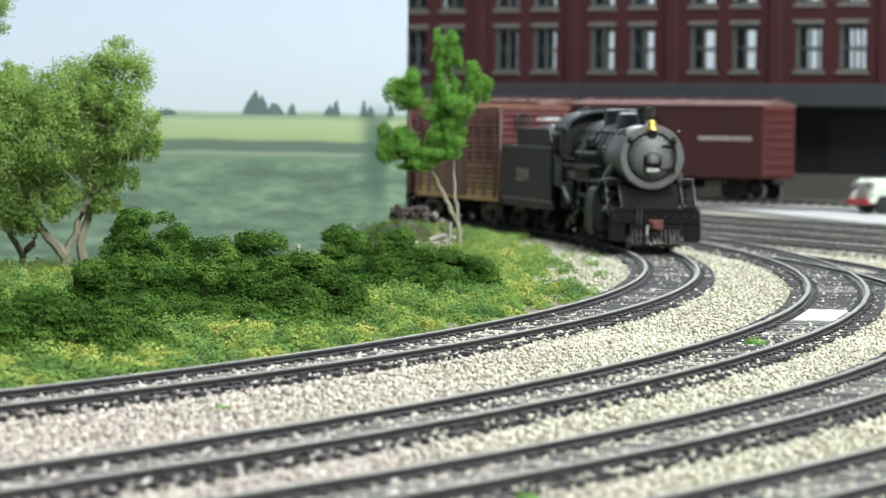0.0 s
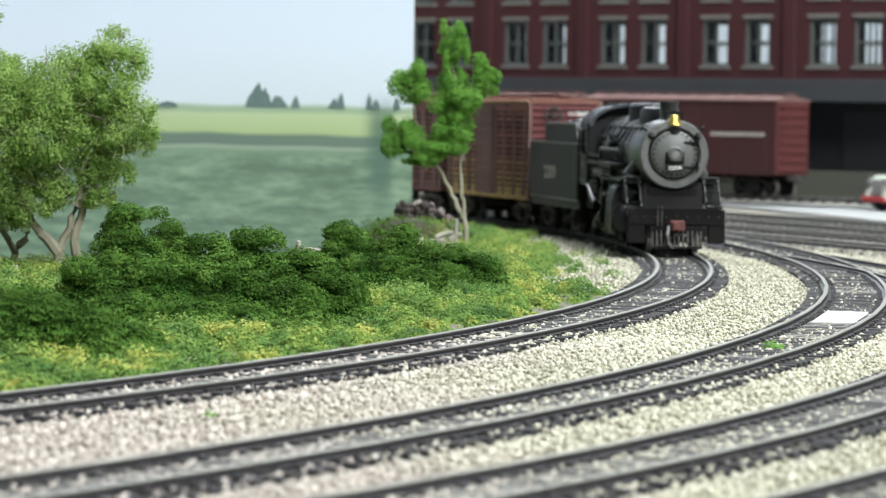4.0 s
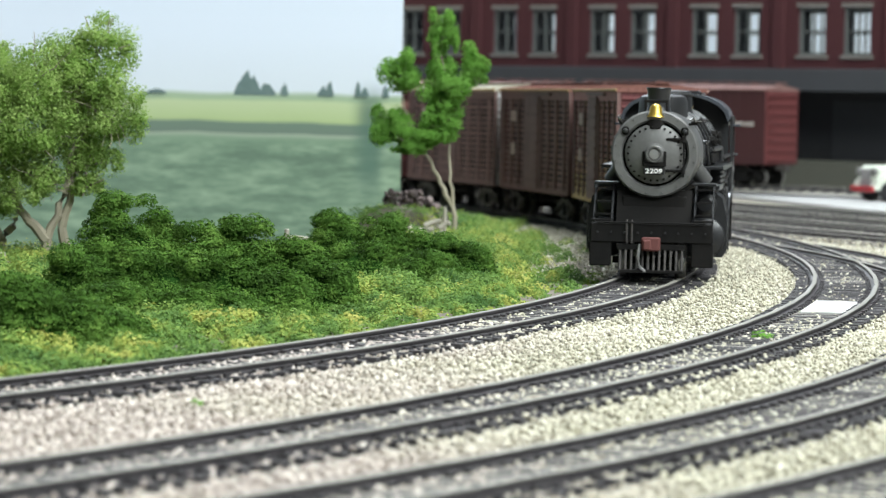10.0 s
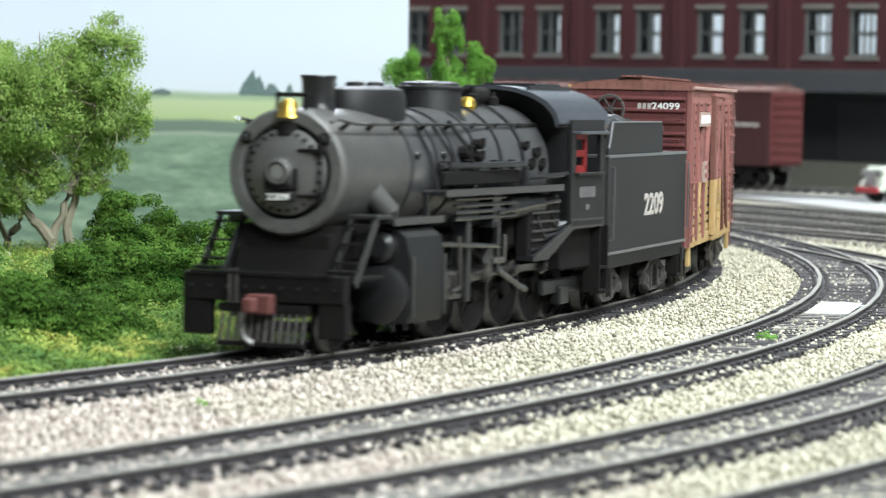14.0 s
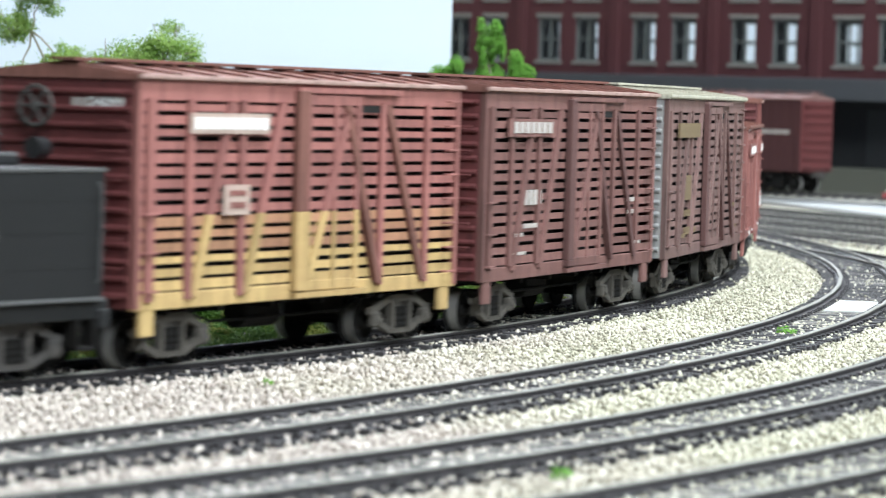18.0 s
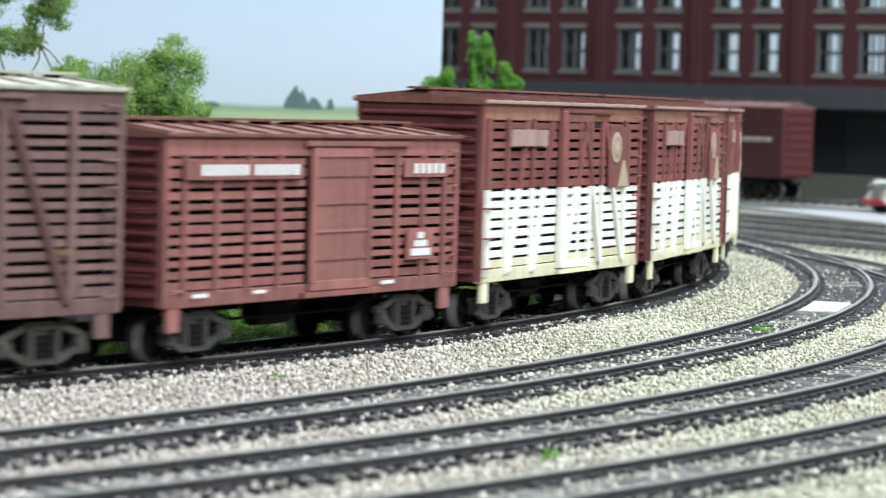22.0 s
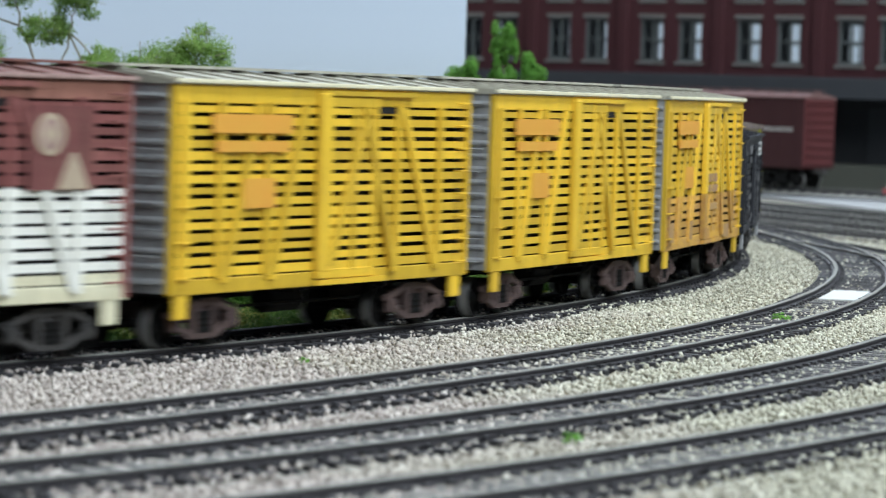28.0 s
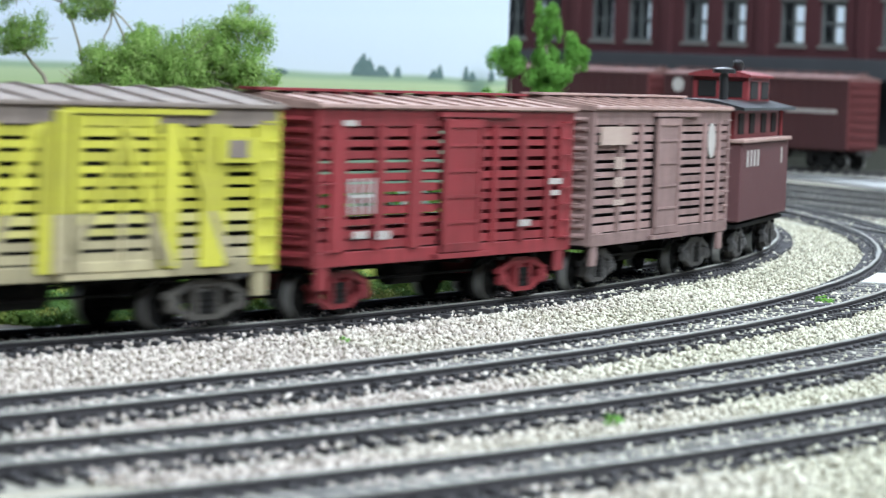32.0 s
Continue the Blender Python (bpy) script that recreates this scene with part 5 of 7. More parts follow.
    for sy in (1, -1):
        side = part("cab_side", boxes((-70.5, sy * half - 0.45, 21.5, -49, sy * half + 0.45, 33.2), (-70.5, sy * half - 0.45, 42.2, -49, sy * half + 0.45, 45.2), (-70.5, sy * half - 0.45, 33.2, -68, sy * half + 0.45, 42.2), (-52, sy * half - 0.45, 33.2, -49, sy * half + 0.45, 42.2)), M_MATTE, lo)
        part("window_frame", boxes(*[(x0, sy * (half - 0.9) - 0.3, z0, x1, sy * (half - 0.9) + 0.3, z1) for x0, z0, x1, z1 in ((-62.1, 33.2, -60.3, 42.2), (-54.5, 33.2, -52.7, 42.2), (-62.1, 33.2, -52.7, 35.0), (-62.1, 40.8, -52.7, 42.2), (-62.1, 36.9, -52.7, 38.4))]), P_CABRED, side, "red painted window sash")
        part("window_sill", boxes((-69, sy * (half + 0.8) - 0.8, 32.8, -51, sy * (half + 0.8) + 0.8, 33.4), bevel=0.12), M_MATTE, side)
        part("awning", boxes((-69.5, sy * (half + 1.1) - 1.4, 42.0, -49.5, sy * (half + 1.1) + 1.4, 42.7), bevel=0.15), P_CABROOF, side)
        bars([(-65, 27.8, -54.5, 30.2), (-60.9, 25.0, -59.1, 26.2)], P_LETDIM, side, sy * (half + 0.46))
        part("rivet_strip", boxes((-70.5, sy * (half + 0.5) - 0.1, 22.6, -49, sy * (half + 0.5) + 0.1, 23.1)), M_BLACK, side)
        part("grab_rail", tube(bmesh.new(), [(-71.9, sy * half, 22), (-71.9, sy * half, 41)], 0.35, 6), P_STEEL, lo)
    bm = bmesh.new()
    inner = [(a * 0.95, b - 0.9) for a, b in prof]
    rr = []
    for x in (-42, -75.5):
        rr.append(([bm.verts.new((x, a, b)) for a, b in prof[1:-1]], [bm.verts.new((x, a, b)) for a, b in inner[1:-1]]))
    (o0, i0), (o1, i1) = rr
    for k in range(len(o0) - 1):
        bm.faces.new((o0[k], o0[k + 1], o1[k + 1], o1[k]))
        bm.faces.new((i0[k], i0[k + 1], i1[k + 1], i1[k]))
        bm.faces.new((o0[k], o0[k + 1], i0[k + 1], i0[k]))
        bm.faces.new((o1[k], o1[k + 1], i1[k + 1], i1[k]))
    for k in (0, -1):
        bm.faces.new((o0[k], o1[k], i1[k], i0[k]))
    roof = part("cab_roof", bm, P_CABROOF, lo)
    part("roof_hatch", boxes((-71.5, -6.5, 52.0, -55.5, 6.5, 53.2), bevel=0.3), M_BLACK, roof)
    for y in (-7.4, 7.4):
        part("hatch_rail", boxes((-74.5, y - 0.35, 51.4, -47.5, y + 0.35, 52.6), bevel=0.1), M_BLACK, roof)
    part("cab_front", prism(bmesh.new(), [(a * 0.96, b if b > 29 else 29.0) for a, b in prof], -49.8, -49, "x"), M_MATTE, lo)
    part("cab_floor", boxes((-75.5, -16, 20.5, -43.5, 16, 21.4)), M_DARK, lo)
    part("firebox", boxes((-51, -12.6, 17, -26, 12.6, 33), bevel=1.2), M_DARK, lo)
    # frame, pilot, beam
    part("main_frame", boxes((-78, -5, 7, 66, 5, 13.4), (-56, -5, 13.4, 40, 5, 21), (30, -9, 13.4, 60, 9, 23), bevel=0.4), M_DARK, lo)
    part("smokebox_saddle", boxes((38, -10, 17, 52, 10, 24), bevel=1.0), M_DARK, lo)
    part("front_apron", prism(bmesh.new(), [(60.5, 14.8), (62.0, 14.8), (58.2, 24.6), (56.8, 24.6)], -10.5, 10.5, "y"), M_DARK, lo)
    part("deck", boxes((50, -16, 14.2, 70, 16, 15.0), bevel=0.15), M_DARK, lo)
    beam = part("pilot_beam", boxes((68.6, -17.0, 10.2, 71.0, 17.0, 15.6), bevel=0.25), M_DARK, lo)
    for sy in (1, -1):
        part("foot_board", boxes((68.2, sy * 14.2 - 3.0, 3.6, 70.6, sy * 14.2 + 3.0, 10.3), bevel=0.25), M_DARK, beam)
    for x in np.linspace(-15, 15, 9):
        part("beam_bolt", turned(bmesh.new(), [(70.9, 0.35), (71.5, 0.35)], "x", 6, Matrix.Translation((0, x, 13.0))), M_BLACK, beam)
    pil = part("pilot", boxes((69.5, -9.6, 8.2, 71.0, 9.6, 9.8), (70.8, -9, 1.8, 72.4, 9, 2.7), bevel=0.15), M_DARK, lo, "slatted pilot below the beam")
    for y in np.linspace(-8.6, 8.6, 12):
        part("pilot_bar", tube(bmesh.new(), [(70.2, y, 9.2), (71.8, y, 2.2)], 0.42, 5), P_TRUCK, pil)
    part("coupler", boxes((70.5, -2.6, 8.0, 73.4, 2.6, 11.8), (73.4, -2.0, 8.4, 76.2, 0.2, 11.2), bevel=0.35), P_COUPLER, lo, "rusty red coupler")
    part("air_hose", tube(bmesh.new(), [(72, -3.0, 9.8), (73.2, -3.4, 6.4), (72.8, -3.0, 3.6), (72.0, -1.4, 2.2)], 0.45, 7), P_SILVER, lo)
    for y in (-5.4, -6.8):
        part("flag_staff", tube(bmesh.new(), [(71.4, y, 10.0), (71.6, y, 16.6)], 0.28, 5), P_TRUCK, lo)
    part("uncoupling_lever", tube(bmesh.new(), [(71.8, -15, 15.8), (71.8, 15, 15.8)], 0.28, 5), M_DARK, lo)
    wheelset(lo, 58.0, 4.8, "pilot_wheelset", M_DARK)
    wheelset(lo, -58.0, 5.6, "trailing_wheelset", M_DARK)
    return lo


def driver_wheels(loco_ob, x, r):
    """A spoked driving wheel pair with counterweight, turning about its axle."""
    ob = part("driving_wheelset", tube(bmesh.new(), [(0, -7, 0), (0, 7, 0)], 1.4, 10), M_DARK, loco_ob)
    for sy in (1, -1):
        bm = bmesh.new()
        turned(bm, [(sy * 6.6, r - 1.2), (sy * 6.2, r + 0.7), (sy * 6.9, r + 0.7), (sy * 7.2, r), (sy * 9.6, r - 0.1), (sy * 9.6, r - 1.2), (sy * 6.6, r - 1.2)], "y", 32, closed=False)
        part("rim", bm, M_DARK, ob)
        part("hub", turned(bmesh.new(), [(sy * 6.8, 2.2), (sy * 10.4, 2.2), (sy * 10.6, 1.2)], "y", 14), M_DARK, ob)
        spoke = part("spoke", boxes((-0.42, min(sy * 7.3, sy * 9.0), 1.8, 0.42, max(sy * 7.3, sy * 9.0), r - 0.9)), M_DARK, ob)
        for k in range(1, 12):
            again(spoke, ob, 0, 0, 0, 0, 30 * k, 0)
        cw = [(math.cos(b) * q, math.sin(b) * q) for b, q in [(radians(210 + 12 * j), r - 1.0) for j in range(11)]] + [(2.6, -2.6), (-2.6, -2.6)]
        part("counterweight", prism(bmesh.new(), cw, min(sy * 7.2, sy * 9.3), max(sy * 7.2, sy * 9.3), "y"), M_DARK, ob)
        part("crank_pin", turned(bmesh.new(), [(sy * 9.2, 1.3), (sy * 13.4, 1.3), (sy * 13.6, 0.7)], "y", 10, Matrix.Translation((0, 0, 4.2))), P_STEEL, ob)
    tr = bmesh.new()
    for sy in (1, -1):
        turned(tr, [(sy * 7.3, r + 0.06), (sy * 9.5, r - 0.04), (sy * 9.5, r - 0.5), (sy * 7.3, r - 0.5)], "y", 32, closed=False)
    part("tyre", tr, P_TREAD, ob, "bright worn driving wheel tyre")
    ob.matrix_basis = at(x, 0, r)
    return ob


def tender_car():
    te = thing("tender", "black coal tender with white number", "tender")
    h, w = 44.5, 16.6
    tank = part("tank", boxes((-h, -w, 13.8, h, w, 36.6), bevel=0.35), M_MATTE, te)
    part("tank_rim", boxes((-h - 0.2, -w - 0.2, 36.3, h + 0.2, w + 0.2, 37.0), bevel=0.1), M_BOILER, te)
    part("bottom_strip", boxes((-h - 0.1, -w - 0.2, 13.6, h + 0.1, w + 0.2, 14.3), bevel=0.1), M_BOILER, te)
    for z in (19.6, 25.8, 31.4):
        part("rivet_seam", boxes((-h - 0.05, -w - 0.06, z - 0.12, h + 0.05, w + 0.06, z + 0.12)), M_MATTE, tank)
    for sy in (1, -1):
        bk = part("coal_board", prism(bmesh.new(), [(-17, 36.8), (-17, 42.4), (-15, 44.6), (h - 6, 44.6), (h - 2.5, 38.6), (h - 2.5, 36.8)], sy * (w - 1.0) - 0.5, sy * (w - 1.0) + 0.5, "y"), M_MATTE, te)
        part("board_bead", tube(bmesh.new(), [(-17, sy * (w - 0.5), 42.4), (-15, sy * (w - 0.5), 44.6), (h - 6, sy * (w - 0.5), 44.6), (h - 2.5, sy * (w - 0.5), 38.6)], 0.25, 5), M_BOILER, bk)
    part("coal_board", boxes((-17.4, -w + 1.4, 36.8, -16.4, w - 1.4, 44.0)), M_MATTE, te)
    part("front_bulkhead", prism(bmesh.new(), [(-w + 1, 36.8), (w - 1, 36.8), (w - 1, 41.0), (w * 0.6, 46.4), (-w * 0.6, 46.4), (-w + 1, 41.0)], h - 9.0, h - 8.0, "x"), M_MATTE, te)
    coal = bmesh.new()
    bmesh.ops.create_grid(coal, x_segments=30, y_segments=18, size=1)
    rng = random.Random(4)
    for v in coal.verts:
        x, y = v.co.x, v.co.y
        v.co = Vector((9.5 + x * 25.5, y * (w - 1.8), 42.0 + 4.6 * (1 - x * x) * (1 - 0.6 * y * y) + rng.uniform(-0.9, 0.9)))
    part("coal_load", coal, surface("glossy_coal", (0.012, 0.012, 0.013), (0.03, 0.03, 0.032), 0.45, 0, 0.9, 0.1), te, smooth=False)
    part("water_hatch", boxes((-34, -6, 37.0, -24, 6, 39.4), bevel=0.6), M_BLACK, te)
    part("rear_light", turned(bmesh.new(), [(-h - 2.4, 1.6), (-h - 2.2, 2.0), (-h + 1.0, 2.0)], "x", 16, Matrix.Translation((0, 0, 40.0))), M_BLACK, te)
    part("underframe", boxes((-h - 3, -15.4, 10.2, h + 3, 15.4, 13.5), (-h - 3, -16, 8.6, -h, 16, 12), bevel=0.2), M_MATTE, te)
    for sy in (1, -1):
        lettering("2209", 5.3, P_LETTER, te, at(-5.5, sy * (w + 0.12), 24.2, 0, 0, 180 if sy > 0 else 0), stretch=1.5)
        for x0 in (-h + 1, h - 6):
            st = part("step", boxes((x0, sy * 14.6 - 1.4, 4.8, x0 + 5, sy * 14.6 + 1.4, 5.5), bevel=0.1), M_DARK, te)
            for x in (x0 + 0.3, x0 + 4.7):
                part("step_hanger", boxes((x - 0.3, sy * 14.6 - 1.4, 4.8, x + 0.3, sy * 14.6 + 1.4, 10.4)), M_DARK, st)
        for x in (h - 2, -h + 2):
            part("grab_rail", tube(bmesh.new(), [(x, sy * (w + 0.1), 17), (x, sy * (w + 1.0), 17.3), (x, sy * (w + 1.0), 34), (x, sy * (w + 0.1), 34.4)], 0.25, 5), M_BOILER, te)
    for sx in (1, -1):
        car_truck(te, sx * 26, P_TRUCK)
    couplers(te, h + 1)
    return te


loco = locomotive()
train.append((loco, 176.0, 45.0))
DRIVER_R = 8.8
drivers = [driver_wheels(loco, x, DRIVER_R) for x in (7.0, -11.0, -29.0, -47.0)]
rods = []
for sy in (1, -1):
    bm = boxes((-49.0, sy * 11.6 - 0.5, -0.9, 9.0, sy * 11.6 + 0.5, 0.9), bevel=0.2)
    for x in (7.0, -11.0, -29.0, -47.0):
        turned(bm, [(sy * 11.0, 1.9), (sy * 12.4, 1.9)], "y", 12, Matrix.Translation((x, 0, 0)))
    rods.append(part("side_rod", bm, P_STEEL, loco, "oily steel side rod"))
    bm = boxes((-11.0, sy * 13.2 - 0.5, -1.0, 16.0, sy * 13.2 + 0.5, 1.0), bevel=0.2)
    turned(bm, [(sy * 12.6, 2.1), (sy * 14.0, 2.1)], "y", 12, Matrix.Translation((-11.0, 0, 0)))
    rods.append(part("main_rod", bm, P_STEEL, loco, "oily steel main rod"))
train.append((tender_car(), 52.5, 29.0))

# ---- the room and the layout's ground ----
def sheet(name, x0, y0, x1, y1, z, thick, material, label, category, kind="structure"):
    ob = part(name, boxes((x0, y0, z - thick, x1, y1, z)), material)
    return tagged(ob, label, category, kind=kind)


room_floor = sheet("floor", -4000, -2500, 3500, 4500, -1000, 50, M_ROOMFLOOR, "grey carpeted floor of the hobby room", "floor")
ceiling = sheet("ceiling", -4000, -2500, 3500, 4500, 1500, 50, M_WALL, "white painted ceiling of the room", "ceiling")
for nm, b in (("wall_north", (-4000, 4500, -1000, 3500, 4550, 1450)), ("wall_south", (-4000, -2550, -1000, 3500, -2500, 1450)),
              ("wall_east", (3500, -2500, -1000, 3550, 4500, 1450)), ("wall_west", (-4050, -2500, -1000, -4000, 4500, 1450))):
    tagged(part(nm, boxes(b), M_WALL), "pale painted wall of the hobby room", "wall", kind="structure")
GROUND_Z = -3.1
bm = bmesh.new()
# the board is open behind the bushes, down to the foot of the backdrop
for plan in ([(-2700, -300), (-330, -300), (-150, 300), (1500, 300), (1500, 1004), (-2700, 1004)], [(-2700, 1004), (-900, 1004), (-900, 1400), (-2700, 1400)],
             [(-30, 1004), (1500, 1004), (1500, 1400), (-30, 1400)], [(-2700, 1400), (1500, 1400), (1500, 3000), (-2700, 3000)]):
    prism(bm, plan, GROUND_Z - 20, GROUND_Z, "z")
ground = tagged(part("ground", bm, M_BALLAST), "layout surface covered with pale ballast grit", "ground", kind="structure")
# the bench under the board: posts and a front rail
M_BENCH = surface("planed_bench_timber", (0.42, 0.30, 0.18), (0.33, 0.23, 0.14), 0.7, 0, 0.4, 0.02, stretch=(1, 1, 0.1))
bench = thing("layout_bench", "timber bench frame carrying the layout board", "bench")
for x, y in ((-2600, -200), (-1500, -200), (-400, -200), (-60, 380), (1400, 380), (-2600, 2900), (-1500, 2900), (-400, 2900), (600, 2900), (1400, 2900)):
    part("leg", boxes((x - 35, y - 35, -1000, x + 35, y + 35, GROUND_Z - 110), bevel=3), M_BENCH, bench)
for x0, x1, y in ((-2640, -365, -200), (-95, 1440, 380), (-2640, 1440, 2900)):
    part("rail", boxes((x0, y - 20, GROUND_Z - 110, x1, y + 20, GROUND_Z - 20.2), bevel=2), M_BENCH, bench)

# ---- tracks ----
ARC_A = [(*line_at(s)[:2], line_at(s)[2] + math.pi / 2) for s in np.arange(-2825, 3000, 25.0)]
railway_track("curved running line with dark ties and worn rails", ARC_A, ties=(2205, 3665))
railway_track("curved siding track with dark ties in pale ballast", arc_line(-1092, 1079, 1215.4, 30, -62), ties=(130, 1640))
railway_track("outer curved track with dark ties in pale ballast", arc_line(-814, 953, 958, 12, -60), ties=(90, 1160))
railway_track("curved track along the layout's front edge", arc_line(-814, 953, 1003.5, -6, -60), ties=(150, 900))


def straight_line(x0, y0, x1, y1, step=40.0):
    n = int(math.hypot(x1 - x0, y1 - y0) / step) + 2
    a = math.atan2(y1 - y0, x1 - x0) + math.pi / 2
    return [(x0 + (x1 - x0) * k / (n - 1), y0 + (y1 - y0) * k / (n - 1), a) for k in range(n)]


YX, YY = 0.42, -0.9075
for bx, by in ((121.0, 1318.0), (127.0, 1412.0), (136.0, 1500.0), (143.0, 1594.0)):
    railway_track("straight yard track with grey weathered ties", straight_line(bx - YX * 260, by - YY * 260, bx + YX * 230, by + YY * 230), pitch=7.0, tie_paint=M_TIE_OLD)

# pale card lying between the siding's rails
ob = part("uncoupling_plate", boxes((-6.4, -21.5, -2.25, 6.4, 21.5, -1.2), bevel=0.15), surface("off_white_card", (0.58, 0.58, 0.56), (0.47, 0.47, 0.44), 0.8, 0, 0.4, 0.05, amount=0.5))
ob.matrix_basis = at(98.5, 829, 0, 0, 0, -11.8)
tagged(ob, "off-white flat plate lying between the siding's rails", "plate")

# concrete yard road in front of the dock
bm = bmesh.new()
prism(bm, [(60, 1985), (118, 1850), (160, 1745), (205, 1556), (330, 1330), (900, 1330), (900, 1500), (203, 1868 + 60), (110, 2010)], GROUND_Z + 0.1, -1.2, "z")
tagged(part("road", bm, M_ROAD), "pale grey concrete yard road along the loading dock", "road", kind="structure")

# ---- backdrop print on a board ----
def backdrop_material():
    m, nt, bsdf = nodes_of("landscape_print")
    tc = nt.nodes.new("ShaderNodeTexCoord")
    sep = nt.nodes.new("ShaderNodeSeparateXYZ")
    nt.links.new(tc.outputs["Object"], sep.inputs[0])
    wob = noise_node(nt, 0.02, 3, 0.5, stretch=(1, 1, 2))
    z = nt.nodes.new("ShaderNodeMath")
    z.operation = "MULTIPLY_ADD"
    z.inputs[1].default_value = 0.004
    nt.links.new(wob.outputs["Fac"], z.inputs[0])
    nt.links.new(sep.outputs["Z"], z.inputs[2])
    mr = nt.nodes.new("ShaderNodeMapRange")
    mr.inputs["From Min"].default_value, mr.inputs["From Max"].default_value = -0.020, 0.220
    nt.links.new(z.outputs[0], mr.inputs["Value"])

    def p(zmm):
        return (zmm + 2.0 + 20.0) / 240.0
    land = ramp_node(nt, mr.outputs[0], [(p(-10), (0.165, 0.27, 0.19)), (p(20), (0.15, 0.235, 0.165)), (p(31.0), (0.19, 0.28, 0.19)), (p(32.2), (0.32, 0.38, 0.29)), (p(33.2), (0.14, 0.19, 0.15)), (p(37.4), (0.145, 0.205, 0.155)),
                                         (p(38.2), (0.37, 0.46, 0.23)), (p(46.5), (0.43, 0.51, 0.30)), (p(47.6), (0.30, 0.40, 0.26)), (p(49.8), (0.33, 0.42, 0.30)), (p(50.6), (0.60, 0.655, 0.70)), (p(75), (0.62, 0.685, 0.77)), (p(140), (0.575, 0.66, 0.78))])
    streak = noise_node(nt, 0.14, 5, 0.65, stretch=(0.4, 1, 1.7))
    low = nt.nodes.new("ShaderNodeMapRange")
    low.inputs["From Min"].default_value, low.inputs["From Max"].default_value = 0.031, 0.027
    nt.links.new(sep.outputs["Z"], low.inputs["Value"])
    st = ramp_node(nt, streak.outputs["Fac"], [(0.36, (0.115, 0.175, 0.125)), (0.5, (0.16, 0.24, 0.165)), (0.66, (0.25, 0.345, 0.24))])
    col = mixed(nt, low.outputs[0], land.outputs[0], st.outputs[0])
    # a soft-edged dark green band, upright near the right end of the board
    near = nt.nodes.new("ShaderNodeMapRange")
    near.interpolation_type = "SMOOTHERSTEP"
    near.inputs["From Min"].default_value, near.inputs["From Max"].default_value = -0.0445, -0.0335
    nt.links.new(sep.outputs["X"], near.inputs["Value"])
    far = nt.nodes.new("ShaderNodeMapRange")
    far.interpolation_type = "SMOOTHERSTEP"
    far.inputs["From Min"].default_value, far.inputs["From Max"].default_value = -0.0255, -0.0325
    nt.links.new(sep.outputs["X"], far.inputs["Value"])
    zz = nt.nodes.new("ShaderNodeMapRange")
    zz.interpolation_type = "SMOOTHERSTEP"
    zz.inputs["From Min"].default_value, zz.inputs["From Max"].default_value = 0.060, 0.040
    nt.links.new(sep.outputs["Z"], zz.inputs["Value"])
    zl = nt.nodes.new("ShaderNodeMapRange")
    zl.interpolation_type = "SMOOTHERSTEP"
    zl.inputs["From Min"].default_value, zl.inputs["From Max"].default_value = -0.002, 0.022
    nt.links.new(sep.outputs["Z"], zl.inputs["Value"])
    k = near.outputs[0]
    for o in (far.outputs[0], zz.outputs[0], zl.outputs[0]):
        mu = nt.nodes.new("ShaderNodeMath")
        mu.operation = "MULTIPLY"
        nt.links.new(k, mu.inputs[0])
        nt.links.new(o, mu.inputs[1])
        k = mu.outputs[0]
    half = nt.nodes.new("ShaderNodeMath")
    half.operation = "MULTIPLY"
    half.inputs[1].default_value = 0.85
    nt.links.new(k, half.inputs[0])
    col = mixed(nt, half.outputs[0], col, (0.085, 0.15, 0.115))
    nt.links.new(col, bsdf.inputs["Base Color"])
    bsdf.inputs["Roughness"].default_value = 0.7
    bsdf.inputs["Specular IOR Level"].default_value = 0.2
    return m


bd = part("backdrop", boxes((-900, -4, -110, -30.2, -0.2, 0), (-900, -4, 0, -20, -0.2, 420)), backdrop_material())
bd.matrix_basis = at(0, 1399.8, 0)
tagged(bd, "printed landscape backdrop with green fields and pale sky", "backdrop", kind="structure")
M_FARTREE = surface("printed_far_trees", (0.10, 0.155, 0.145), (0.15, 0.21, 0.195), 0.8, 0, 0.4, 0.1, amount=0.9, bump=0)
for cx, w, h, seed in ((-86.5, 12.0, 11.0, 1), (-78.5, 8.0, 5.2, 2), (-70.8, 3.6, 5.5, 3), (-54.0, 5.0, 4.0, 4), (-51.2, 3.6, 6.5, 5), (-39.0, 2.6, 7.0, 6), (-36.0, 3.4, 4.5, 7), (-126.0, 8.0, 1.6, 8), (-27.0, 3.0, 5.5, 9)):
    rng = random.Random(seed)
    n = 15
    line = [(cx + w * (k / (n - 1) - 0.5), 50.0 + h * max(0.06, math.sin(math.pi * k / (n - 1)) ** 0.9) * rng.uniform(0.62, 1.0)) for k in range(n)]
    bm = bmesh.new()
    prism(bm, [(cx + w / 2, 49.2)] + line[::-1] + [(cx - w / 2, 49.2)], -4.1 - 0.06 * seed, -4.0, "y")
    part("printed_tree", bm, M_FARTREE, bd)

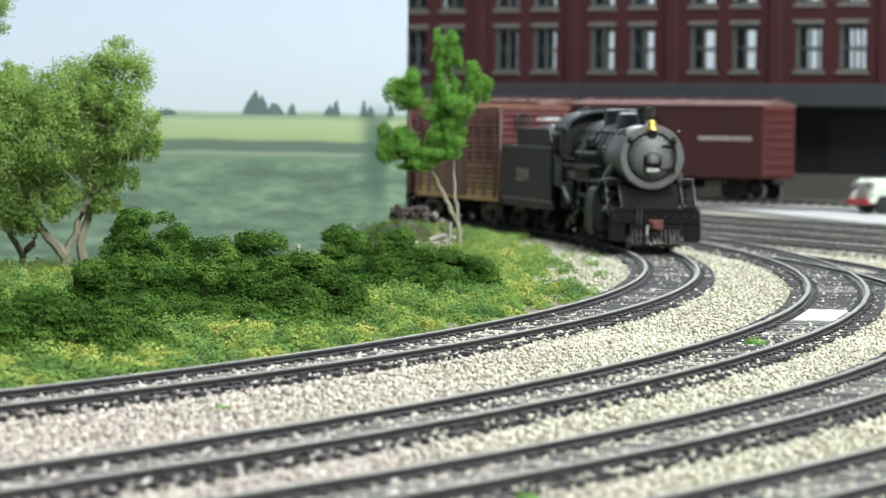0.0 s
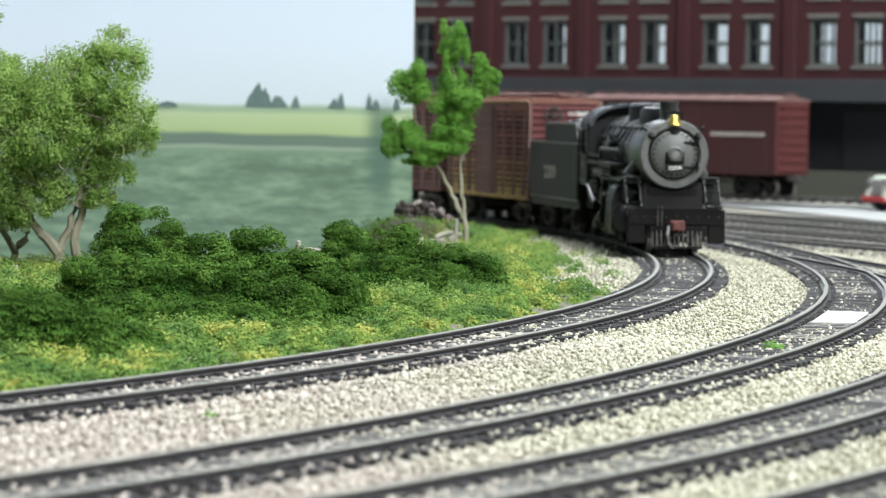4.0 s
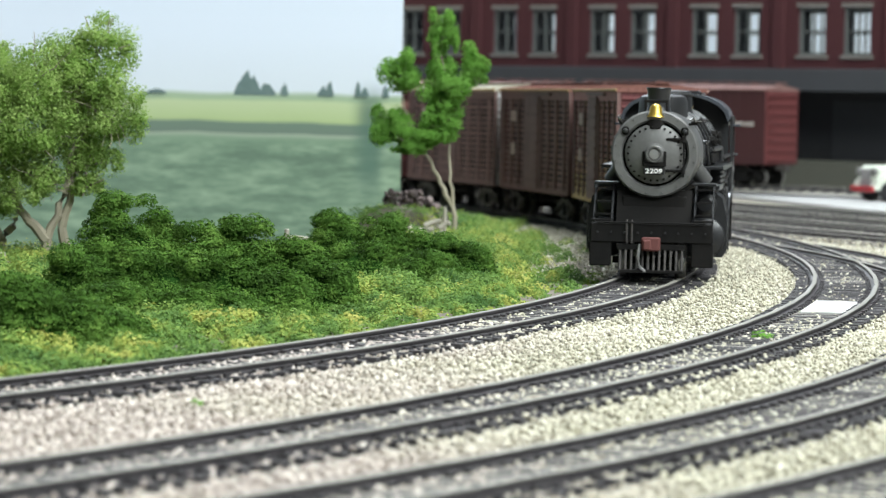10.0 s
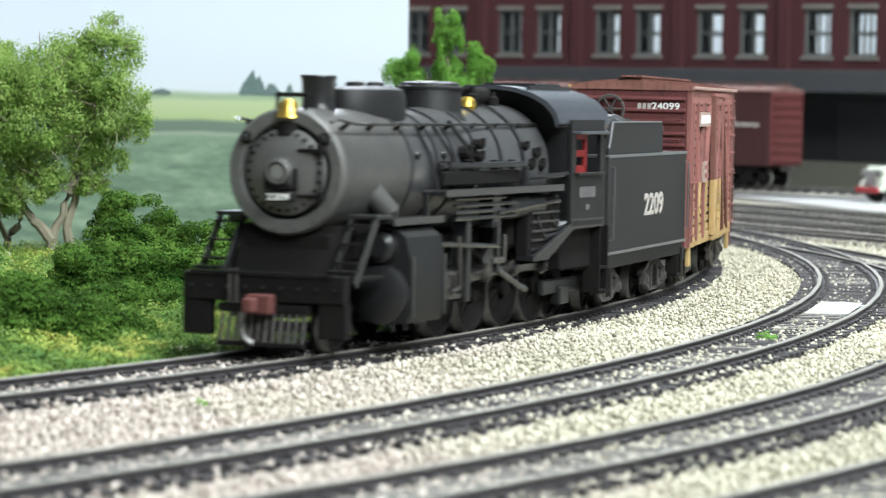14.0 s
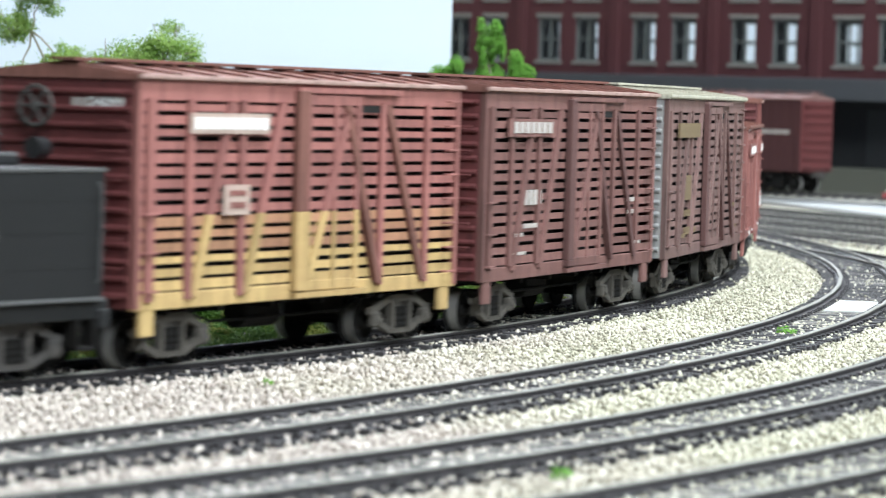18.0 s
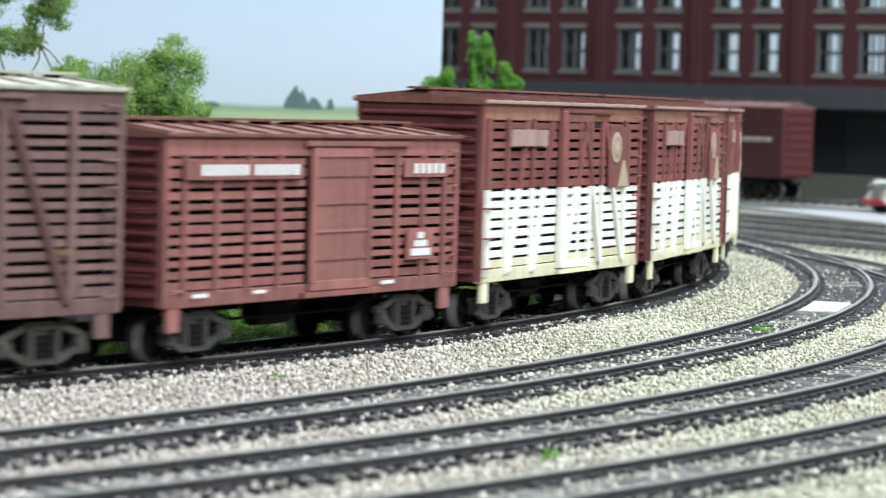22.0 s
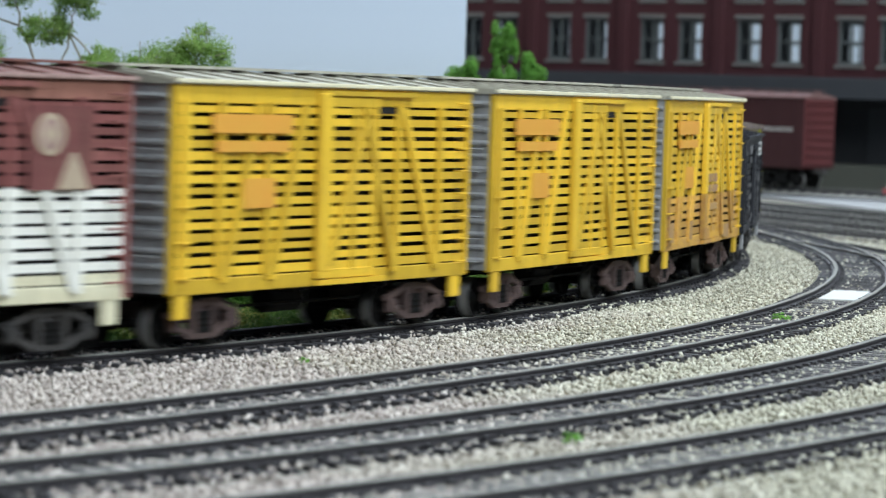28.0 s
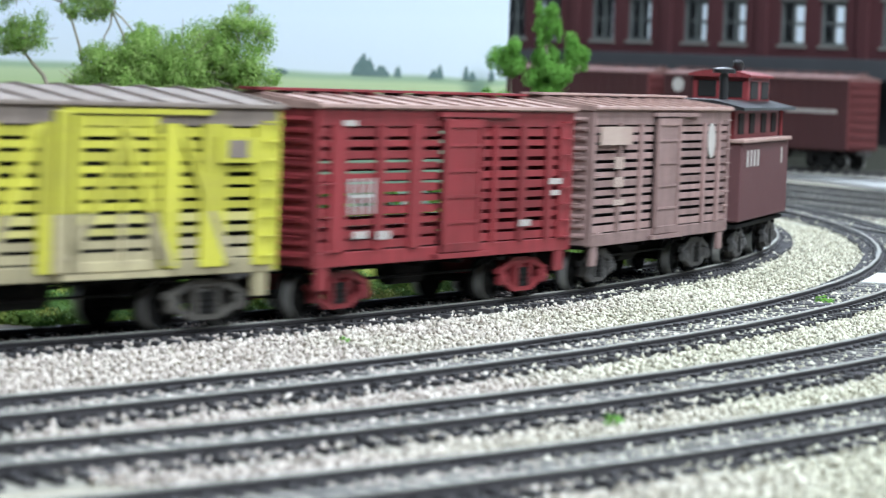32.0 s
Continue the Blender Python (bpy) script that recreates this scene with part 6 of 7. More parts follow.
# ---- brick building with a loading dock; its local x runs along the front ----
M_GLASS, nt, bsdf = nodes_of("window_glass")
tr, gl, mx = nt.nodes.new("ShaderNodeBsdfTransparent"), nt.nodes.new("ShaderNodeBsdfGlossy"), nt.nodes.new("ShaderNodeMixShader")
gl.inputs["Roughness"].default_value, mx.inputs[0].default_value = 0.05, 0.06
nt.links.new(tr.outputs[0], mx.inputs[1])
nt.links.new(gl.outputs[0], mx.inputs[2])
nt.links.new(mx.outputs[0], nt.nodes["Material Output"].inputs[0])
M_SASH = surface("grey_green_sash", (0.11, 0.12, 0.115), (0.08, 0.085, 0.085), 0.7, 0, 0.6, 0.05, bump=0.05)
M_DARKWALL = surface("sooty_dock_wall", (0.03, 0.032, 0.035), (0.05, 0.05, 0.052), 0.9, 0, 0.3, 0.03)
M_FASCIA = surface("grey_canopy_paint", (0.05, 0.052, 0.057), (0.036, 0.037, 0.04), 0.8, 0, 0.4, 0.03)
M_OLIVE = surface("olive_dock_concrete", (0.085, 0.086, 0.068), (0.06, 0.062, 0.05), 0.9, 0, 0.5, 0.03)
M_PALE_BOARD = surface("pale_blue_board", (0.82, 0.9, 0.98), (0.78, 0.87, 0.96), 0.9, 0, 0.05, 0.005, bump=0)

BLD = at(203, 1866, 0, 0, 0, -40)
bld = thing("brick_building", "long red brick warehouse with paired sash windows", "building", m=BLD)
BAYS = [-297.0 + 76.4 * k for k in range(-2, 8)]
STOREYS = [(78.0, 105.5), (117.5, 145.0), (157.0, 184.5)]
X0, X1, WIN = BAYS[0] - 60, BAYS[-1] + 54, 9.6


def wall_with_openings(bm, x0, x1, z0, z1, y0, y1, opens, rows):
    """A wall in pieces round rectangular openings: opens are (xa, xb), rows (za, zb)."""
    zs = z0
    for za, zb in rows:
        box(bm, x0, y0, zs, x1, y1, za)
        xs = x0
        for xa, xb in opens:
            box(bm, xs, y0, za, xa, y1, zb)
            xs = xb
        box(bm, xs, y0, za, x1, y1, zb)
        zs = zb
    box(bm, x0, y0, zs, x1, y1, z1)


def frame_ring(xa, za, xb, zb, t, y0, y1):
    """A window frame as one ring of bars, t wide."""
    bm = bmesh.new()
    rings = []
    for y in (y0, y1):
        rings.append(([bm.verts.new((a, y, b)) for a, b in ((xa, za), (xb, za), (xb, zb), (xa, zb))], [bm.verts.new((a, y, b)) for a, b in ((xa + t, za + t), (xb - t, za + t), (xb - t, zb - t), (xa + t, zb - t))]))
    (o0, i0), (o1, i1) = rings
    for k in range(4):
        j = (k + 1) % 4
        bm.faces.new((o0[k], o0[j], i0[j], i0[k]))
        bm.faces.new((o1[k], o1[j], i1[j], i1[k]))
        bm.faces.new((o0[k], o0[j], o1[j], o1[k]))
        bm.faces.new((i0[k], i0[j], i1[j], i1[k]))
    return bm


opens = sorted([(b + o - WIN, b + o + WIN) for b in BAYS for o in (0.0, 30.8)])
bm = bmesh.new()
wall_with_openings(bm, X0, X1, 70.0, 205.0, 0.0, 5.0, opens, STOREYS)
part("front_wall", bm, M_BRICK, bld)
bm = bmesh.new()
back = sorted([(b + o - WIN, b + o + WIN) for b in BAYS for o in (-34.6, -3.8)])
wall_with_openings(bm, X0, X1, 0.0, 205.0, 62.0, 66.0, back, STOREYS)
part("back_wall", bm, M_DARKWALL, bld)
for xa, xb in back:
    for za, zb in STOREYS:
        wd = part("back_window", frame_ring(xa, za, xb, zb, 1.3, 62.6, 64.6), M_SASH, bld)
        part("meeting_rail", boxes((xa + 1.3, 63.0, (za + zb) / 2 - 0.6, xb - 1.3, 64.2, (za + zb) / 2 + 0.6)), M_SASH, wd)
        part("mullion", boxes(((xa + xb) / 2 - 0.5, 63.0, za + 1.3, (xa + xb) / 2 + 0.5, 64.2, zb - 1.3)), M_SASH, wd)
for x in (X0, X1):
    part("end_wall", boxes((x - 4, 0, 0, x, 66, 205)), M_BRICK, bld)
part("roof", boxes((X0 - 6, -3, 205, X1 + 2, 69, 209)), M_FASCIA, bld)
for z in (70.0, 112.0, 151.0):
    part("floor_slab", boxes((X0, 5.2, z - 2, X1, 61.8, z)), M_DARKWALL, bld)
for b in BAYS:
    part("pilaster", boxes((b - 26.5, -2.2, 70, b - 18.5, 0, 203), bevel=0.2), M_BRICK, bld)
for b in BAYS:
    for o in (0.0, 30.8):
        for za, zb in STOREYS:
            x = b + o
            wd = part("window", frame_ring(x - WIN, za, x + WIN, zb, 1.5, 1.6, 3.4), M_SASH, bld)
            part("meeting_rail", boxes((x - WIN + 1.5, 1.9, (za + zb) / 2 - 0.6, x + WIN - 1.5, 3.1, (za + zb) / 2 + 0.6)), M_SASH, wd)
            part("mullion", boxes((x - 0.5, 1.8, za + 1.5, x + 0.5, 3.2, zb - 1.5)), M_SASH, wd)
            part("sill", boxes((x - WIN - 1.2, -1.2, za - 2.2, x + WIN + 1.8, 2.0, za), bevel=0.2), M_STONE, wd)
            part("lintel", boxes((x - WIN - 1.0, -0.6, zb, x + WIN + 1.0, 2.0, zb + 2.6), bevel=0.2), M_STONE, wd)
            pane = part("pane", boxes((x - WIN + 1.4, 2.4, za + 1.3, x + WIN - 1.4, 2.6, zb - 1.3)), M_GLASS, wd)
            pane.visible_shadow = False
part("canopy_fascia", boxes((X0 - 6, -14, 57, X1 + 2, -11, 70), bevel=0.3), M_FASCIA, bld)
part("canopy_roof", boxes((X0 - 6, -11, 66, X1 + 2, 0, 69.5)), M_FASCIA, bld)
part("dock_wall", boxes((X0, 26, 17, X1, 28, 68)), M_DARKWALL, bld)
part("dock_deck", boxes((X0 - 4, -8, -3.6, X1, 60, 17), bevel=0.3), M_OLIVE, bld)
for k in range(6):
    x = -180 + 70 * k
    part("dock_door", boxes((x - 22, 24.6, 17, x + 22, 26, 52), bevel=0.3), M_FASCIA, bld)
sk = part("sky_board", boxes((X0 - 60, 230, -3.6, X1 + 60, 233, 330)), M_PALE_BOARD)
sk.matrix_basis = BLD
tagged(sk, "plain pale blue board standing behind the brick building", "backdrop", kind="structure")


# ---- parked boxcars ----
# boxcar red brightened: the light that falls on the ends is painted in
P_BOXEND = surface("lighter_boxcar_end", (0.11, 0.028, 0.028), (0.07, 0.021, 0.021), 0.6, 0, 0.5, 0.05, amount=0.7)
P_BOXROOF = surface("dusty_boxcar_roof", (0.2, 0.115, 0.105), (0.13, 0.07, 0.062), 0.8, 0, 0.6, 0.05, amount=0.8, streak=0.4)


def boxcar(label, m, emblem):
    car = thing("boxcar", label, "boxcar", "boxcars at the dock", m)
    pr = surface("dark_boxcar_red", (0.046, 0.0115, 0.0125), (0.03, 0.009, 0.0095), 0.7, 0, 0.5, 0.04, amount=0.7)
    h, w = 68.0, 16.0
    bm = boxes((-h, -w, 11.5, h, w, 53), bevel=0.3)
    body = part("body", bm, pr, car)
    rb = None
    for x in np.linspace(-h + 4, h - 4, 20):
        if rb is None:
            rb = part("side_rib", boxes((-0.3, -w - 0.25, 12, 0.3, -w, 52.5)), pr, body)
            rb.matrix_basis = at(x, 0, 0)
        else:
            again(rb, body, x)
    gable_roof(car, h, w, 53, 55.6, P_BOXROOF)
    running_board(car, h, 57.0, P_BOXROOF)
    for sx in (1, -1):
        wall = ribbed_end(car, sx, h + 0.4, w - 0.2, 12, 53, 55, 8, P_BOXEND)
        for rib in wall.children:
            rib.scale = (1.0, 1.0, 1.9)
        car_truck(car, sx * 50, M_DARK)
        end_ladder(car, sx, h, -11, 14, 48, 7, pr)
    part("door", boxes((-16, -w - 0.9, 12.5, 16, -w, 50), bevel=0.3), pr, car)
    if emblem:
        bm = bmesh.new()
        turned(bm, [(-w - 0.35, 4.4), (-w - 0.1, 4.4)], "y", 20, Matrix.Translation((-57, 0, 46.5)))
        part("round_emblem", bm, P_LETTER, car, "faded white round emblem")
        bars([(24, 33.0, 60, 34.6)], P_LETTER, car, -w - 0.3)
        bars([(24 + 3.4 * k, 33.0, 26.6 + 3.4 * k, 35.2) for k in range(11)], P_LETTER, car, -w - 0.3)
    underframe(car, h, 11.5)
    couplers(car, h)
    return car


boxcar("dark red boxcar with ribbed ends standing at the dock", at(133, 1829, 4.0, 0, 0, -40), True)
boxcar("dark red boxcar coupled behind another at the dock", at(19, 1925, 4.0, 0, 0, -40), False)
pts = straight_line(300, 1689, -400, 2276)
railway_track("dock track under the standing boxcars", pts, pitch=8.0).location.z = 4 * MM


# ---- delivery truck at the road's edge ----
def delivery_truck(m):
    tk = thing("delivery_truck", "old delivery truck, cream hood, red bumper, green box", "truck", m=m)
    cream = surface("cream_truck_paint", (0.6, 0.64, 0.55), (0.5, 0.54, 0.45), 0.35, 0, 0.5, 0.05, bump=0)
    green = surface("dark_green_box", (0.02, 0.075, 0.03), (0.02, 0.055, 0.025), 0.5, 0, 0.5, 0.05, bump=0)
    red = surface("red_bumper_paint", (0.4, 0.02, 0.03), (0.3, 0.02, 0.025), 0.35, 0, 0.5, 0.05, bump=0)
    bm = boxes((16, -7.5, 9, 36, 7.5, 19), bevel=1.6)
    part("hood", bm, cream, tk)
    part("grille", boxes((35.6, -5, 8, 36.8, 5, 17), bevel=0.4), P_SILVER, tk)
    for sy in (1, -1):
        bm = bmesh.new()
        prism(bm, [(15, 6), (17, 12), (22, 14.5), (30, 14.5), (36, 11), (38, 6), (34, 6), (32, 10), (25, 10), (22, 6)], sy * 9.5 - 2.6, sy * 9.5 + 2.6, "y")
        part("fender", bm, cream, tk)
        bm = bmesh.new()
        turned(bm, [(33.5, 1.0), (35.0, 2.2), (36.8, 2.2), (37.2, 1.6)], "x", 14, Matrix.Translation((0, sy * 8.6, 15.6)))
        part("headlight", bm, P_LENS, tk)
        for x in (28, -26):
            wh = bmesh.new()
            turned(wh, [(sy * 8.6, 4.0), (sy * 8.8, 5.2), (sy * 12.0, 5.2), (sy * 12.2, 4.0), (sy * 11.6, 2.6), (sy * 12.0, 1.0)], "y", 20)
            w = part("wheel", wh, M_BLACK, tk)
            w.matrix_basis = at(x, 0, 5.2)
    part("bumper", boxes((37.6, -12.5, 5, 39.2, 12.5, 8), bevel=0.4), red, tk)
    bm = bmesh.new()
    prism(bm, [(-2, 8), (-2, 30), (10, 30), (16, 20), (17, 8)], -10.5, 10.5, "y")
    cab = part("cab", bm, cream, tk)
    ws = bmesh.new()
    prism(ws, [(11.0, 29.0), (15.8, 21.0), (16.2, 21.2), (11.5, 29.3)], -8.6, 8.6, "y")
    part("windscreen", ws, P_INSIDE_SHADE, cab)
    for sy in (1, -1):
        part("side_window", boxes((1, sy * 10.6 - 0.1, 20, 9.5, sy * 10.6 + 0.1, 28), bevel=0.05), P_INSIDE_SHADE, cab)
    part("cargo_box", boxes((-46, -13, 9, -3, 13, 39), bevel=0.5), green, tk)
    part("box_roof", boxes((-47, -13.8, 39, -2, 13.8, 42), bevel=0.8), cream, tk)
    part("chassis", boxes((-44, -6, 5, 34, 6, 9), bevel=0.3), M_DARK, tk)
    return tk


delivery_truck(at(256, 1715, -1.2, 0, 0, 200))

# ---- greenery: clouds of small folded leaves ----
def leaf_material(name, stops, vary=0.3, patch=0.02, detail=3, thinness=0.35):
    m, nt, bsdf = nodes_of(name)
    big = noise_node(nt, patch, detail, 0.6)
    isl = random_of(nt, True)
    add = nt.nodes.new("ShaderNodeMath")
    add.operation = "MULTIPLY_ADD"
    add.inputs[1].default_value = vary
    nt.links.new(isl, add.inputs[0])
    nt.links.new(big.outputs["Fac"], add.inputs[2])
    r = ramp_node(nt, add.outputs[0], stops)
    nt.links.new(r.outputs[0], bsdf.inputs["Base Color"])
    bsdf.inputs["Roughness"].default_value = 0.8
    bsdf.inputs["Specular IOR Level"].default_value = 0.15
    thin, mx = nt.nodes.new("ShaderNodeBsdfTranslucent"), nt.nodes.new("ShaderNodeMixShader")
    mx.inputs[0].default_value = thinness
    nt.links.new(r.outputs[0], thin.inputs[0])
    nt.links.new(bsdf.outputs[0], mx.inputs[1])
    nt.links.new(thin.outputs[0], mx.inputs[2])
    nt.links.new(mx.outputs[0], nt.nodes["Material Output"].inputs[0])
    return m


M_BUSH = leaf_material("dark_bush_leaves", [(0.36, (0.024, 0.056, 0.007)), (0.54, (0.056, 0.128, 0.016)), (0.74, (0.13, 0.235, 0.04))], 0.12, 0.13, 3, 0.2)
M_TREE = leaf_material("bright_tree_leaves", [(0.35, (0.135, 0.24, 0.048)), (0.6, (0.25, 0.385, 0.09)), (0.9, (0.44, 0.56, 0.2))], 0.3, 0.12, 3, 0.5)
M_TREE2 = leaf_material("fresh_green_leaves", [(0.35, (0.11, 0.24, 0.035)), (0.6, (0.18, 0.38, 0.065)), (0.9, (0.28, 0.5, 0.12))], 0.2, 0.06, 3, 0.5)
M_GRASS = leaf_material("ground_cover", [(0.36, (0.08, 0.165, 0.045)), (0.5, (0.145, 0.25, 0.06)), (0.58, (0.2, 0.31, 0.07)), (0.66, (0.35, 0.4, 0.09)), (0.8, (0.48, 0.47, 0.14))], 0.08, 0.07, 2)
# very dark green: the shade between the leaf lumps is put into this colour
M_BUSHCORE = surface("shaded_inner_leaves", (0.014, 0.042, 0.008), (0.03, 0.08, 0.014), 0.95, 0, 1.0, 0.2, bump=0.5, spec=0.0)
M_BARK = surface("pale_bark", (0.33, 0.3, 0.22), (0.18, 0.16, 0.12), 0.9, 0, 0.8, 0.1, amount=0.9, stretch=(1, 1, 0.25))
M_LOG = surface("weathered_pale_log", (0.42, 0.39, 0.33), (0.27, 0.25, 0.21), 0.9, 0, 0.8, 0.1, amount=0.9)


def leaves_mesh(name, pos, nrm, size, rng, spread=0.36):
    """Many small folded leaves at pos (n x 3, millimetres), facing about nrm, as one mesh."""
    n = len(pos)
    nrm = nrm + rng.normal(0, spread, (n, 3))
    nrm /= np.linalg.norm(nrm, axis=1)[:, None] + 1e-9
    ref = rng.normal(0, 1, (n, 3))
    u = np.cross(nrm, ref)
    u /= np.linalg.norm(u, axis=1)[:, None] + 1e-9
    v = np.cross(nrm, u)
    s = size * rng.uniform(0.6, 1.35, (n, 1))
    fold = nrm * s * rng.uniform(-0.35, 0.5, (n, 1))
    a, b = pos - u * s * 0.5, pos + u * s * 0.5
    c, d = pos + v * s * 0.42 + fold, pos - v * s * 0.42 + fold * 0.7
    co = np.stack([a, c, b, d], 1).reshape(-1, 3) * MM
    me = bpy.data.meshes.new(name)
    me.vertices.add(4 * n)
    me.vertices.foreach_set("co", co.astype(np.float32).ravel())
    base = np.arange(n)[:, None] * 4
    tri = np.concatenate([base + [0, 1, 2], base + [0, 2, 3]], 1).reshape(-1)
    me.loops.add(len(tri))
    me.loops.foreach_set("vertex_index", tri.astype(np.int32))
    me.polygons.add(2 * n)
    me.polygons.foreach_set("loop_start", (np.arange(2 * n) * 3).astype(np.int32))
    me.update(calc_edges=True)
    return me


def leaf_cloud(name, lumps, density, size, material, parent, seed, fill=0.35, ragged=0.07, under=-1.0):
    """Leaves over and inside a set of lumps (x, y, z, rx, ry, rz) with a ragged outline."""
    rng = np.random.default_rng(seed)
    ps, ns = [], []
    for x, y, z, rx, ry, rz in lumps:
        n = int(density * 4 * math.pi * ((rx * ry + ry * rz + rx * rz) / 3))
        d = rng.normal(0, 1, (n, 3))
        d /= np.linalg.norm(d, axis=1)[:, None]
        d = d[d[:, 2] > under]
        n = len(d)
        rag = 1 + 0.13 * np.sin(d[:, :1] * 7 + x) * np.sin(d[:, 1:2] * 8 + y) + 0.1 * np.sin(d[:, 2:] * 11 + z)
        rad = np.where(rng.random((n, 1)) < fill, rng.uniform(0.45, 0.9, (n, 1)), rng.normal(0.98, ragged, (n, 1))) * rag
        ps.append(np.array([x, y, z]) + d * rad * np.array([rx, ry, rz]))
        ns.append(d + [0, 0, 0.35])
    me = leaves_mesh(name, np.concatenate(ps), np.concatenate(ns), size, rng)
    me.materials.append(material)
    ob = new(name, me)
    ob.parent = parent
    return ob


def bush(x, y, w, d, h, seed, label="dense dark green bush of fine foliage beside the grass", base=GROUND_Z):
    rng = random.Random(seed)
    b = thing("bush", label, "bush", "bushes beside the running line", at(x, y, base))
    lumps = []
    lumps.append((0, 0, h * 0.26, w * 0.41, d * 0.41, h * 0.51))
    for k in range(64):
        a, up = rng.uniform(0, 2 * math.pi), rng.random()
        r = rng.uniform(0.085, 0.19) * min(w, 22)
        q = math.sqrt(1 - (up * 0.95) ** 2) * rng.uniform(0.75, 1.0)
        lumps.append((math.cos(a) * q * (w * 0.5 - r * 0.6), math.sin(a) * q * (d * 0.5 - r * 0.6), max(r * 0.5, up * h - r * 0.7), r, r, r * 0.75))
    # added dark core, painting deep shade into the gaps between lumps
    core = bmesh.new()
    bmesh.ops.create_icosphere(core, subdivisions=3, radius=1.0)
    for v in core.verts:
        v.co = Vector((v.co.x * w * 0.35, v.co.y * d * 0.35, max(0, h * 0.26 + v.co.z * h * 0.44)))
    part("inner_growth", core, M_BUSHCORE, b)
    leaf_cloud("foliage", lumps, 6.6, 0.58, M_BUSH, b, seed, 0.12, 0.05, -0.6)
    return b


for k, (x, y, w, d, top) in enumerate(((-101, 672, 30, 22, 14.0), (-86, 676, 26, 18, 12.8), (-76, 680, 24, 16, 9.0), (-67, 683, 19, 14, 4.8), (-74, 779, 31, 22, 26.5), (-60, 780, 30, 20, 20.0), (-47, 784, 22, 18, 21.0),
                                       (-36, 786, 25, 18, 16.0), (-27, 786, 19, 16, 9.8), (-82, 764, 25, 18, 16.0), (-68, 764, 28, 18, 16.5), (-52, 766, 28, 18, 14.5), (-39, 768, 25, 16, 9.2),
                                       (-75, 749, 26, 16, 7.2), (-59, 752, 25, 15, 5.6), (-47, 754, 20, 14, 4.6), (-30, 926, 24, 20, 17.8), (-17, 925, 24, 18, 17.4), (-4, 922, 24, 18, 13.2), (7, 918, 18, 14, 9.6),
                                       (-23, 908, 27, 16, 10.0), (-6, 907, 27, 15, 7.6), (-126, 700, 30, 22, 15.0))):
    bush(x, y, w, d, top - GROUND_Z, 20 + k)


def limb(bm, a, b, r0, r1, rng, bend=0.12):
    a, b = Vector(a), Vector(b)
    L = (b - a).length
    pts = [a]
    for k in (0.25, 0.5, 0.75):
        pts.append(a.lerp(b, k) + Vector((rng.uniform(-1, 1), rng.uniform(-1, 1), rng.uniform(-0.4, 0.4))) * L * bend * 0.5)
    pts.append(b)
    tube(bm, pts, r0, 7, r1)


def tree(label, x, y, stems, lumps, seed, material, size, density, r0=1.3, twigs=6, ragged=0.09):
    """A tree: stems are lists of points from the foot, lumps (x, z, r) or (x, z, rx, rz) the crown's clumps, seen from the front."""
    rng = random.Random(seed)
    t = thing("tree", label, "tree", m=at(x, y, GROUND_Z))
    bm = bmesh.new()
    for st in stems:
        for k, (p, q) in enumerate(zip(st, st[1:])):
            n = len(st) - 1
            limb(bm, p, q, r0 * (1 - 0.75 * k / n), r0 * (1 - 0.75 * (k + 1) / n), rng)
    full = []
    for lm in lumps:
        lx, lz, rx = lm[:3]
        rz = lm[3] if len(lm) > 3 else rx
        ly = rng.uniform(-0.5, 0.5) * rx
        end = min((s[-1] for s in stems), key=lambda e: (e[0] - lx) ** 2 + (e[2] - lz) ** 2)
        limb(bm, end, (lx, ly, lz - rz * 0.2), r0 * 0.3, r0 * 0.12, rng)
        for k in range(twigs):
            a = rng.uniform(0, 2 * math.pi)
            tip = (lx + math.cos(a) * rx * 0.95, ly + rng.uniform(-0.7, 0.7) * rx, lz + math.sin(a) * rz * 0.95)
            limb(bm, (lx, ly, lz - rz * 0.2), tip, r0 * 0.13, r0 * 0.06, rng)
        for k in range(13):
            a, b = rng.uniform(0, 2 * math.pi), rng.uniform(-1, 1)
            q = rng.uniform(0.25, 0.88)
            full.append((lx + math.cos(a) * rx * q, ly + b * rx * 0.6, lz + math.sin(a) * rz * q, rx * rng.uniform(0.2, 0.46), rx * rng.uniform(0.2, 0.46), rz * rng.uniform(0.18, 0.42)))
        full.append((lx, ly, lz, rx * 0.66, rx * 0.66, rz * 0.66))
    part("trunk", bm, M_BARK, t)
    leaf_cloud("crown", full, density, size, material, t, seed, 0.3, ragged)
    return t


G = -GROUND_Z
tree("leafy tree with several pale stems and bright crown", -110, 973, [[(-8, 0, 0), (-8, 0, 9), (-3, 0, 22), (0, 0, 38)], [(-8, 0, 8), (-14, 0, 14), (-18, 0, 20), (-20, 0, 34)], [(-3, 1, 0), (-4, 1, 12), (-1, 2, 28), (4, 1, 48)]],
     [(5.5, 66, 10.4), (11, 47, 11.2), (0, 55, 11), (-12, 57, 13.5), (-27, 55, 14), (-14, 42, 14), (-1, 39, 12), (6, 33, 8.5), (-10, 27, 9.5, 8), (-27, 37, 14), (-27, 22, 11, 8), (-41, 44, 14), (4, 25, 6, 4), (-40, 28, 11)], 3, M_TREE, 0.75, 2.9, 1.9, 8, 0.2)
